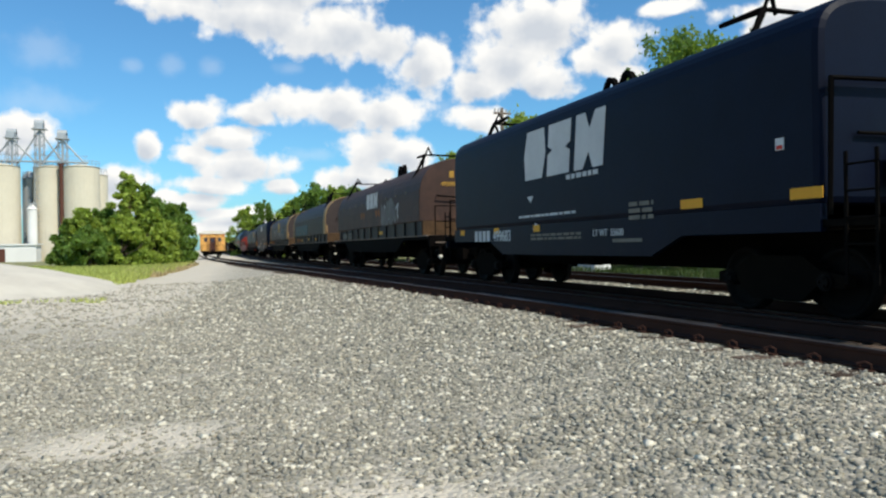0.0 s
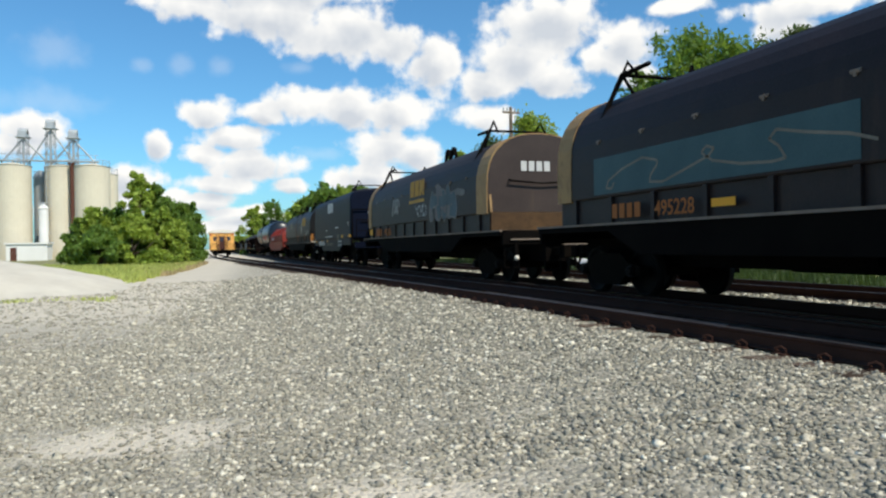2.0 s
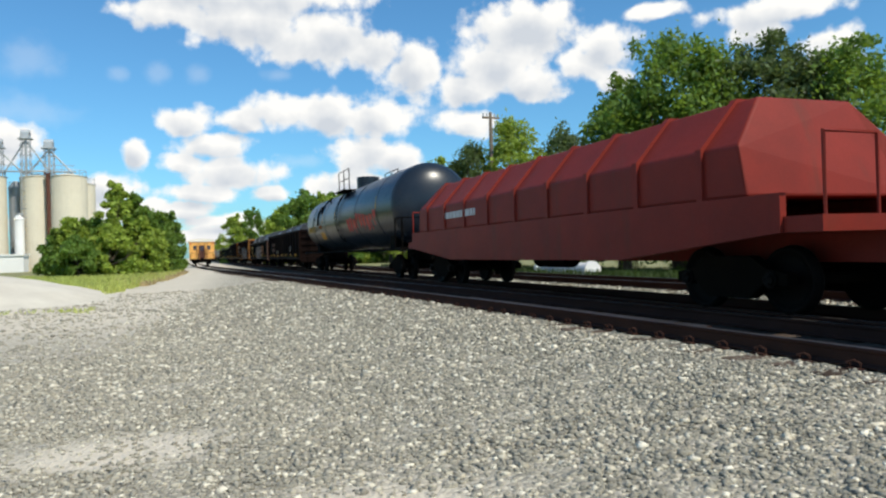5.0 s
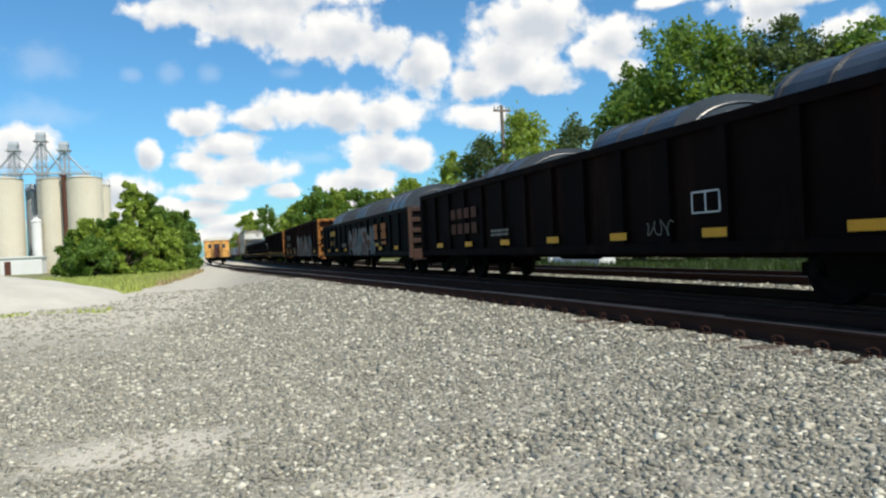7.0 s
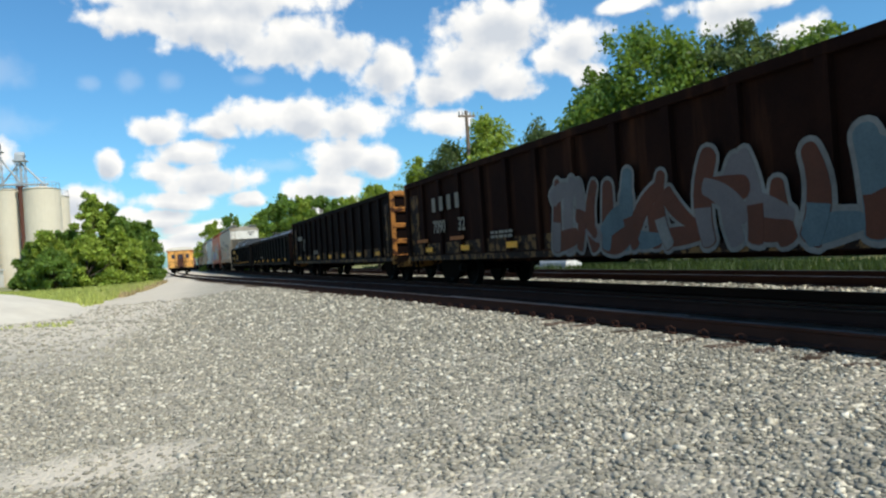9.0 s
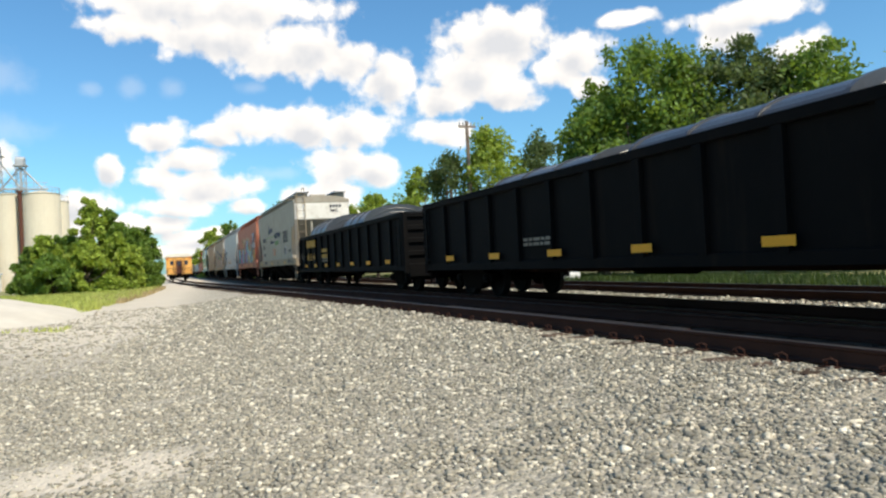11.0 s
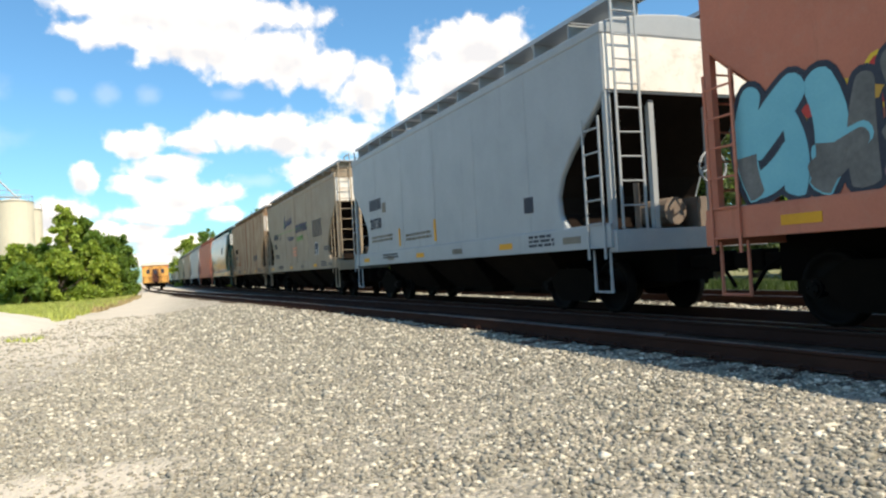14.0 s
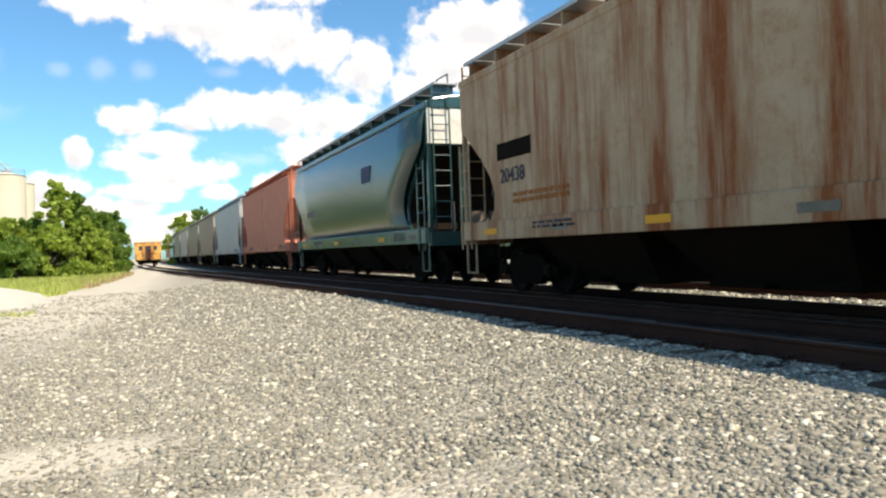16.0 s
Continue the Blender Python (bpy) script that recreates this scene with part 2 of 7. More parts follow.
hopper_rust = paint("hopper_rust", (0.46, 0.35, 0.235), (0.36, 0.245, 0.145), 0.65, streak=(0.22, 0.068, 0.022), streak_amount=0.74, grime=(0.30, 0.145, 0.065))
hopper_green = paint("hopper_green", (0.022, 0.062, 0.055), (0.016, 0.048, 0.048), 0.22, bump=0.02, streak=(0.05, 0.08, 0.07), streak_amount=0.3, spec=0.8)
hopper_olive = paint("hopper_olive", (0.27, 0.25, 0.17), (0.20, 0.19, 0.135), 0.6, streak=(0.16, 0.12, 0.08), streak_amount=0.5)
# near black: the shade under the hoppers is put into this colour
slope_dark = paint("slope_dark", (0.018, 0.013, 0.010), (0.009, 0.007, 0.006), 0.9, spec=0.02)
yellow_mark = paint("yellow_mark", (0.75, 0.36, 0.03), (0.6, 0.28, 0.03), 0.5)
white_mark = paint("white_mark", (0.62, 0.62, 0.60), (0.48, 0.48, 0.47), 0.6)
dim_mark = paint("dim_mark", (0.25, 0.225, 0.18), (0.12, 0.11, 0.09), 0.7)
gold_mark = paint("gold_mark", (0.50, 0.29, 0.05), (0.30, 0.17, 0.04), 0.6)
rust_mark = paint("rust_mark", (0.34, 0.12, 0.035), (0.24, 0.09, 0.03), 0.7)
dark_mark = paint("dark_mark", (0.03, 0.035, 0.05), (0.06, 0.065, 0.08), 0.6)
navy_mark = paint("navy_mark", (0.035, 0.045, 0.10), (0.06, 0.065, 0.12), 0.6)
green_mark = paint("green_mark", (0.13, 0.36, 0.07), (0.10, 0.28, 0.06), 0.6)
red_mark = paint("red_mark", (0.50, 0.05, 0.04), (0.4, 0.05, 0.04), 0.6)
teal_mark = paint("teal_mark", (0.06, 0.11, 0.12), (0.04, 0.08, 0.09), 0.6)
SPRAY = {
    "purple": paint("spray_purple", (0.30, 0.08, 0.30), (0.20, 0.06, 0.26), 0.5),
    "aqua": paint("spray_aqua", (0.20, 0.50, 0.55), (0.14, 0.40, 0.48), 0.5),
    "ochre": paint("spray_ochre", (0.55, 0.32, 0.06), (0.45, 0.25, 0.06), 0.5),
    "pink": paint("spray_pink", (0.50, 0.15, 0.30), (0.42, 0.12, 0.26), 0.5),
    "yellow": paint("spray_yellow", (0.75, 0.52, 0.05), (0.65, 0.42, 0.05), 0.5),
    "grey": paint("spray_grey", (0.14, 0.12, 0.12), (0.09, 0.08, 0.08), 0.5),
    "pale": paint("spray_pale", (0.21, 0.205, 0.19), (0.09, 0.088, 0.082), 0.7, fine=14),
    "sky": paint("spray_sky", (0.10, 0.14, 0.155), (0.05, 0.075, 0.085), 0.7),
    "white": paint("spray_white", (0.66, 0.67, 0.66), (0.52, 0.54, 0.56), 0.55),
    "rust": paint("spray_rust", (0.10, 0.035, 0.02), (0.06, 0.025, 0.016), 0.7),
    "red": paint("spray_red", (0.55, 0.06, 0.05), (0.45, 0.06, 0.05), 0.5),
    "black": dark_mark,
}
concrete = paint("silo_concrete", (0.66, 0.60, 0.47), (0.56, 0.50, 0.39), 0.85, coarse=0.12, fine=2.0, bump=0.1, streak=(0.50, 0.44, 0.34), streak_amount=0.3)
galvanised = paint("galvanised", (0.45, 0.47, 0.48), (0.36, 0.38, 0.40), 0.5, 0.3, coarse=0.3, fine=4)
seam_brown = paint("leg_brown", (0.12, 0.05, 0.035), (0.09, 0.04, 0.03), 0.7, coarse=0.3)
white_wall = paint("white_wall", (0.78, 0.77, 0.74), (0.68, 0.67, 0.64), 0.7, coarse=0.3, fine=4)
orange_paint = paint("orange_paint", (0.85, 0.46, 0.13), (0.72, 0.36, 0.10), 0.5, grime=(0.25, 0.10, 0.04))
cream_paint = paint("cream_paint", (0.75, 0.70, 0.60), (0.62, 0.57, 0.48), 0.6)
wood_grey = paint("pole_wood", (0.16, 0.12, 0.09), (0.22, 0.18, 0.14), 0.9, stretch=(3, 3, 0.4))
bark = paint("bark", (0.10, 0.075, 0.055), (0.15, 0.12, 0.09), 0.95, coarse=3, fine=25, bump=0.6, stretch=(1, 1, 0.3))


def leafy(name, c1, c2, c3):
    m = paint(name, c1, c2, 0.55, coarse=0.5, fine=6, bump=0.0, island=0.45)
    b = m.node_tree.nodes["Principled BSDF"]
    b.inputs["Specular IOR Level"].default_value = 0.3
    t = m.node_tree
    tr = t.nodes.new("ShaderNodeBsdfTranslucent")
    tr.inputs["Color"].default_value = (*c3, 1)
    mx = t.nodes.new("ShaderNodeMixShader")
    mx.inputs[0].default_value = 0.38
    out = t.nodes["Material Output"]
    t.links.new(b.outputs[0], mx.inputs[1])
    t.links.new(tr.outputs[0], mx.inputs[2])
    t.links.new(mx.outputs[0], out.inputs["Surface"])
    return m


leaf_green = leafy("leaf_green", (0.150, 0.235, 0.045), (0.085, 0.150, 0.030), (0.30, 0.44, 0.05))
leaf_bright = leafy("leaf_bright", (0.33, 0.40, 0.065), (0.19, 0.28, 0.045), (0.42, 0.52, 0.06))
leaf_grey = leafy("leaf_grey", (0.105, 0.145, 0.055), (0.075, 0.11, 0.04), (0.18, 0.25, 0.06))
grass_mat = leafy("grass_blades", (0.42, 0.50, 0.10), (0.50, 0.50, 0.17), (0.45, 0.52, 0.08))
straw_mat = leafy("straw_blades", (0.58, 0.45, 0.25), (0.48, 0.37, 0.18), (0.3, 0.25, 0.1))
tan_dirty = paint("tan_dirty", (0.11, 0.062, 0.028), (0.045, 0.028, 0.017), 0.75, grime=(0.02, 0.014, 0.010))
# hopper red darkened to the shade under the car
red_shaded = paint("red_shaded", (0.050, 0.014, 0.009), (0.022, 0.008, 0.006), 0.85, grime=(0.012, 0.006, 0.005), spec=0.02)
# hood brown made lighter, with the sun on the end painted in
sunlit_end = paint("sunlit_end", (0.060, 0.046, 0.042), (0.040, 0.031, 0.029), 0.7, streak=(0.085, 0.062, 0.046), streak_amount=0.3)
faded_print = paint("faded_print", (0.52, 0.40, 0.24), (0.42, 0.28, 0.17), 0.6)
# dusty tan, which also paints sunlight onto the hoppers' brake gear
dust_sunlit_tan = paint("dust_sunlit_tan", (0.24, 0.19, 0.15), (0.14, 0.11, 0.09), 0.85, coarse=2.5)
# end panel colours are lighter than the sides, to paint in strong sun
end_sunlit_white = paint("end_sunlit_white", (0.80, 0.78, 0.72), (0.66, 0.63, 0.56), 0.6, grime=(0.45, 0.38, 0.30))
end_red = paint("end_red", (0.72, 0.30, 0.18), (0.58, 0.22, 0.13), 0.6, grime=(0.40, 0.17, 0.10))


def peeled(name, skin, under, scale=3.0, at=0.5):
    """Flaking paint: hard-edged scraps of a skin over what lies under it, dirty in both."""
    m = paint(name, skin, tuple(v * 0.6 for v in skin), 0.75, coarse=2.0, fine=24)
    t = m.node_tree
    b = t.nodes["Principled BSDF"]
    co = t.nodes.new("ShaderNodeTexCoord")
    n = linked(t, "ShaderNodeTexNoise", Scale=scale, Detail=9.0, Roughness=0.72)
    t.links.new(co.outputs["Object"], n.inputs["Vector"])
    r = t.nodes.new("ShaderNodeMapRange")
    r.inputs["From Min"].default_value, r.inputs["From Max"].default_value = at, at + 0.035
    t.links.new(n.outputs["Fac"], r.inputs[0])
    mx = t.nodes.new("ShaderNodeMix")
    mx.data_type = "RGBA"
    t.links.new(r.outputs[0], mx.inputs["Factor"])
    t.links.new(b.inputs["Base Color"].links[0].from_socket, mx.inputs["A"])
    mx.inputs["B"].default_value = (*under, 1)
    t.links.new(mx.outputs["Result"], b.inputs["Base Color"])
    return m


peel_ochre = peeled("peel_ochre", (0.17, 0.095, 0.036), (0.014, 0.008, 0.006), 2.6, 0.46)
peel_end = peeled("peel_end", (0.40, 0.17, 0.042), (0.05, 0.020, 0.010), 3.2, 0.51)
# weed green darkened, with the trees' shade put into the colour
weed_shaded = leafy("weed_shaded", (0.055, 0.085, 0.022), (0.035, 0.058, 0.016), (0.08, 0.13, 0.02))

# ---- building helpers ----


def mesh_of(name, bm, smooth=False):
    me = bpy.data.meshes.new(name)
    bm.normal_update()
    bm.to_mesh(me)
    bm.free()
    if smooth:
        for p in me.polygons:
            p.use_smooth = True
    return me


def part(name, bm, material, parent=None, label="", smooth=False, bevel=0.0):
    """Links a bmesh, or a ready mesh, as one object under its thing."""
    me = bm if isinstance(bm, bpy.types.Mesh) else mesh_of(name, bm, smooth)
    if material and not me.materials:
        me.materials.append(material)
    ob = new(name, me)
    if parent:
        ob.parent = parent
    if label:
        tagged(ob, label)
    if bevel:
        mod = ob.modifiers.new("edge", "BEVEL")
        mod.width, mod.segments, mod.limit_method = bevel, 2, "ANGLE"
    return ob


def box(bm, x0, x1, y0, y1, z0, z1):
    v = [bm.verts.new((x, y, z)) for z in (z0, z1) for y in (y0, y1) for x in (x0, x1)]
    for q in ((0, 2, 3, 1), (4, 5, 7, 6), (0, 1, 5, 4), (2, 6, 7, 3), (0, 4, 6, 2), (1, 3, 7, 5)):
        bm.faces.new([v[i] for i in q])
    return bm


def rod(bm, a, b, r, seg=8, r2=None):
    a, b = Vector(a), Vector(b)
    q = (b - a).to_track_quat("Z", "Y").to_matrix()
    r2 = r if r2 is None else r2
    lo = [bm.verts.new(a + q @ Vector((r * math.cos(i * math.tau / seg), r * math.sin(i * math.tau / seg), 0))) for i in range(seg)]
    hi = [bm.verts.new(b + q @ Vector((r2 * math.cos(i * math.tau / seg), r2 * math.sin(i * math.tau / seg), 0))) for i in range(seg)]
    for i in range(seg):
        j = (i + 1) % seg
        bm.faces.new((lo[i], lo[j], hi[j], hi[i]))
    bm.faces.new(lo[::-1])
    bm.faces.new(hi)
    return bm


def bent(bm, points, r, seg=6):
    """One tube along a line of points, mitred at its bends."""
    pts = [Vector(p) for p in points]
    last, rings = None, []
    for i, p in enumerate(pts):
        d = Vector((0, 0, 0))
        if i:
            d += (p - pts[i - 1]).normalized()
        if i < len(pts) - 1:
            d += (pts[i + 1] - p).normalized()
        d = d.normalized() if d.length > 1e-6 else (pts[i] - pts[i - 1]).normalized()
        if last is None:
            last = d.orthogonal()
        u = last - d * last.dot(d)
        u = u.normalized() if u.length > 1e-6 else d.orthogonal().normalized()
        w = d.cross(u)
        last = u
        grow = 1.0
        if 0 < i < len(pts) - 1:
            grow = min(1.4, 1 / max(0.5, d.dot((pts[i + 1] - p).normalized())))
        rings.append([bm.verts.new(p + (u * math.cos(k * math.tau / seg) + w * math.sin(k * math.tau / seg)) * r * grow) for k in range(seg)])
    for a, b in zip(rings, rings[1:]):
        for k in range(seg):
            j = (k + 1) % seg
            bm.faces.new((a[k], a[j], b[j], b[k]))
    bm.faces.new(rings[0][::-1])
    bm.faces.new(rings[-1])
    return bm


def along_y(bm, profile, y0, y1):
    """A closed (x, z) profile drawn out from y0 to y1, with both ends closed."""
    n = len(profile)
    lo = [bm.verts.new((x, y0, z)) for x, z in profile]
    hi = [bm.verts.new((x, y1, z)) for x, z in profile]
    for i in range(n):
        j = (i + 1) % n
        bm.faces.new((lo[i], hi[i], hi[j], lo[j]))
    bm.faces.new(lo)
    bm.faces.new(hi[::-1])
    bmesh.ops.recalc_face_normals(bm, faces=bm.faces)
    return bm


def along_x(bm, outline, x0, x1):
    """A closed (y, z) outline drawn out from x0 to x1."""
    n = len(outline)
    lo = [bm.verts.new((x0, y, z)) for y, z in outline]
    hi = [bm.verts.new((x1, y, z)) for y, z in outline]
    for i in range(n):
        j = (i + 1) % n
        bm.faces.new((lo[i], lo[j], hi[j], hi[i]))
    bm.faces.new(lo[::-1])
    bm.faces.new(hi)
    bmesh.ops.recalc_face_normals(bm, faces=bm.faces)
    return bm


def B():
    return bmesh.new()


def thing(name, label, category, group=""):
    return tagged(new(name), label, category, group)


# ---- ground ----
RAIL = 0.45          # height of the rail heads
TRAIN_X = 8.5        # middle of the track on which the train runs
FAR_X = 12.6         # middle of the track behind it
GAUGE = 0.76         # from the middle of a track to the middle of a rail
STEP_Y = np.array([-60, -40, -22, -8, 6, 13, 20, 32, 44, 60, 80, 95, 130, 200, 420.0])
STEP_X = np.array([8.5, 8.2, 7.5, 6.9, 6.60, 6.38, 6.02, 5.32, 4.50, 3.40, 2.30, 1.80, 1.3, 1.0, 1.0])


def near_x(y):
    """The middle of the near track, which leaves the train's track by a turnout."""
    w = np.linspace(-6, 6, 7)
    return float(np.mean(np.interp(y + w, STEP_Y, STEP_X)))


def bed_height(x, y):
    """The ground: a ballast bed under the tracks that falls off to a level yard."""
    edge = near_x(y) - 1.15
    if x < edge:
        f = min(1.0, max(0.0, (edge - x) / 4.2))
        h = 0.24 * (1 - f * f * (3 - 2 * f))
    elif x > 15.0:
        f = min(1.0, (x - 15.0) / 3.0)
        h = 0.24 - 0.20 * f
    else:
        h = 0.24
    return h + 0.025 * noise.noise((x * 0.5, y * 0.5, 0)) + 0.012 * noise.noise((x * 2.1, y * 2.1, 4))


def ground_mat():
    m = bpy.data.materials.new("ground_gravel")
    m.use_nodes = True
    t = m.node_tree
    b = t.nodes["Principled BSDF"]
    b.inputs["Roughness"].default_value = 0.92
    co = t.nodes.new("ShaderNodeTexCoord")
    cells = t.nodes.new("ShaderNodeTexVoronoi")
    cells.inputs["Scale"].default_value = 26.0
    t.links.new(co.outputs["Object"], cells.inputs["Vector"])
    shade = t.nodes.new("ShaderNodeSeparateColor")
    t.links.new(cells.outputs["Color"], shade.inputs[0])
    ramp = t.nodes.new("ShaderNodeValToRGB")
    ramp.color_ramp.elements[0].color = (0.19, 0.18, 0.145, 1)
    ramp.color_ramp.elements[1].color = (0.50, 0.45, 0.36, 1)
    mid = ramp.color_ramp.elements.new(0.6)
    mid.color = (0.31, 0.285, 0.225, 1)
    t.links.new(shade.outputs[0], ramp.inputs[0])
    drift = linked(t, "ShaderNodeTexNoise", Scale=0.22, Detail=6.0, Roughness=0.6)
    t.links.new(co.outputs["Object"], drift.inputs["Vector"])
    dust = t.nodes.new("ShaderNodeMix")
    dust.data_type = "RGBA"
    dust.inputs["B"].default_value = (0.56, 0.50, 0.40, 1)
    t.links.new(ramp.outputs[0], dust.inputs["A"])
    # the worn dusty lane lies off the ballast
    xyz = t.nodes.new("ShaderNodeSeparateXYZ")
    t.links.new(co.outputs["Object"], xyz.inputs[0])
    lane = t.nodes.new("ShaderNodeMapRange")
    lane.inputs["From Min"].default_value, lane.inputs["From Max"].default_value = 1.6, -1.2
    t.links.new(maths(t, "SUBTRACT", maths(t, "ADD", xyz.outputs["X"], maths(t, "MULTIPLY", drift.outputs["Fac"], 3.0)), maths(t, "MULTIPLY", xyz.outputs["Y"], 0.07)), lane.inputs[0])
    wide = t.nodes.new("ShaderNodeMapRange")
    wide.inputs["From Min"].default_value, wide.inputs["From Max"].default_value = 0.50, 0.66
    t.links.new(drift.outputs["Fac"], wide.inputs[0])
    far_lane = t.nodes.new("ShaderNodeMapRange")
    far_lane.inputs["From Min"].default_value, far_lane.inputs["From Max"].default_value = 11.0, 20.0
    t.links.new(xyz.outputs["Y"], far_lane.inputs[0])
    worn = None
    for a, c, w, h in ((-0.5, 6.0, 1.25, 0.75), (0.85, 3.85, 1.2, 0.9)):
        dx = maths(t, "DIVIDE", maths(t, "SUBTRACT", xyz.outputs["X"], a), w)
        dy = maths(t, "DIVIDE", maths(t, "SUBTRACT", xyz.outputs["Y"], c), h)
        r = maths(t, "SUBTRACT", 1.35, maths(t, "ADD", maths(t, "SQRT", maths(t, "ADD", maths(t, "MULTIPLY", dx, dx), maths(t, "MULTIPLY", dy, dy))), maths(t, "MULTIPLY", drift.outputs["Fac"], 0.7)), True)
        worn = r if worn is None else maths(t, "MAXIMUM", worn, r)
    base_mask = maths(t, "MAXIMUM", maths(t, "MULTIPLY", lane.outputs[0], maths(t, "ADD", maths(t, "MULTIPLY", far_lane.outputs[0], 0.95), maths(t, "MULTIPLY", wide.outputs[0], 0.5))), maths(t, "MULTIPLY", wide.outputs[0], 0.35), True)
    mask = maths(t, "MAXIMUM", base_mask, maths(t, "MULTIPLY", worn, 1.6), True)
    t.links.new(mask, dust.inputs["Factor"])
    # grass takes over far to the side
    lawn = t.nodes.new("ShaderNodeMix")
    lawn.data_type = "RGBA"
    lawn.inputs["B"].default_value = (0.21, 0.205, 0.085, 1)
    verge = t.nodes.new("ShaderNodeMapRange")
    verge.inputs["From Min"].default_value, verge.inputs["From Max"].default_value = 8.0, 9.0
    off = maths(t, "ABSOLUTE", maths(t, "SUBTRACT", xyz.outputs["X"], 7.4))
    t.links.new(maths(t, "SUBTRACT", off, maths(t, "MULTIPLY", drift.outputs["Fac"], 2.0)), verge.inputs[0])
    side = t.nodes.new("ShaderNodeMapRange")
    side.inputs["From Min"].default_value, side.inputs["From Max"].default_value = 10.0, 11.0
    t.links.new(xyz.outputs["X"], side.inputs[0])
    deep = t.nodes.new("ShaderNodeMapRange")
    deep.inputs["From Min"].default_value, deep.inputs["From Max"].default_value = 38.0, 48.0
    t.links.new(xyz.outputs["Y"], deep.inputs[0])
    t.links.new(maths(t, "MULTIPLY", verge.outputs[0], maths(t, "MAXIMUM", side.outputs[0], deep.outputs[0])), lawn.inputs["Factor"])
    # painted shade: the train's shadow darkens the bed between the running rails and beside them
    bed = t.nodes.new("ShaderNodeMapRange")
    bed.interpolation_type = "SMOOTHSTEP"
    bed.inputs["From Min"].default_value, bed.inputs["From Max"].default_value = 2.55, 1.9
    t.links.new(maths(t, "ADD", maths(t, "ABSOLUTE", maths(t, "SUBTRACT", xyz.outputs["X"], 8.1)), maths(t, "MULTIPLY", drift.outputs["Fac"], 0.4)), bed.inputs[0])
    bed_shade = t.nodes.new("ShaderNodeMix")
    bed_shade.data_type, bed_shade.blend_type = "RGBA", "MULTIPLY"
    bed_shade.inputs["B"].default_value = (0.10, 0.085, 0.075, 1)
    t.links.new(bed.outputs[0], bed_shade.inputs["Factor"])
    t.links.new(dust.outputs["Result"], bed_shade.inputs["A"])
    t.links.new(bed_shade.outputs["Result"], lawn.inputs["A"])
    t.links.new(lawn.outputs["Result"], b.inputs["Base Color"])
    bp = t.nodes.new("ShaderNodeBump")
    bp.inputs["Strength"].default_value, bp.inputs["Distance"].default_value = 0.8, 0.03
    t.links.new(cells.outputs["Distance"], bp.inputs["Height"])
    bp.invert = True
    t.links.new(bp.outputs[0], b.inputs["Normal"])
    return m


def build_ground():
    xs = np.unique(np.concatenate([np.linspace(-900, -60, 8), np.linspace(-60, -8, 14), np.arange(-8, 18.1, 0.4), np.linspace(20, 60, 9), np.linspace(90, 900, 7)]))
    ys = np.unique(np.concatenate([np.linspace(-700, -30, 14), np.arange(-30, 50.1, 0.8), np.linspace(52, 150, 24), np.linspace(200, 1500, 10)]))
    verts = [(x, y, bed_height(x, y) if -80 < x < 80 else 0.02) for y in ys for x in xs]
    n = len(xs)
    faces = [(j * n + i, j * n + i + 1, (j + 1) * n + i + 1, (j + 1) * n + i) for j in range(len(ys) - 1) for i in range(n - 1)]
    me = bpy.data.meshes.new("ground")
    me.from_pydata(verts, [], faces)
    for p in me.polygons:
        p.use_smooth = True
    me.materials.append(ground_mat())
    return tagged(new("ground", me), "grey ballast gravel yard with dusty worn lane and grass verge", "ground", kind="structure")


build_ground()


# ---- tracks ----
RAIL_PROFILE = [(-0.075, 0.0), (0.075, 0.0), (0.075, 0.012), (0.012, 0.03), (0.012, 0.13), (0.036, 0.145), (0.036, 0.175), (0.028, 0.18), (-0.028, 0.18), (-0.036, 0.175), (-0.036, 0.145), (-0.012, 0.13), (-0.012, 0.03), (-0.075, 0.012)]


def rail_along(name, line, parent, label=""):
    """A rail with foot, web and head along a line of (x, y); the head's top is polished."""
    bm = B()
    rings = [[bm.verts.new((x + px, y, RAIL - 0.18 + pz)) for px, pz in RAIL_PROFILE] for x, y in line]
    n = len(RAIL_PROFILE)
    for a, b in zip(rings, rings[1:]):
        for i in range(n):
            j = (i + 1) % n
            f = bm.faces.new((a[i], a[j], b[j], b[i]))
            if i in (7, 6, 8):
                f.material_index = 1
    bm.faces.new(rings[0])
    bm.faces.new(rings[-1][::-1])
    bmesh.ops.recalc_face_normals(bm, faces=bm.faces)
    me = mesh_of(name, bm)
    me.materials.append(rail_side)
    me.materials.append(rail_top)
    return part(name, me, None, parent, label)


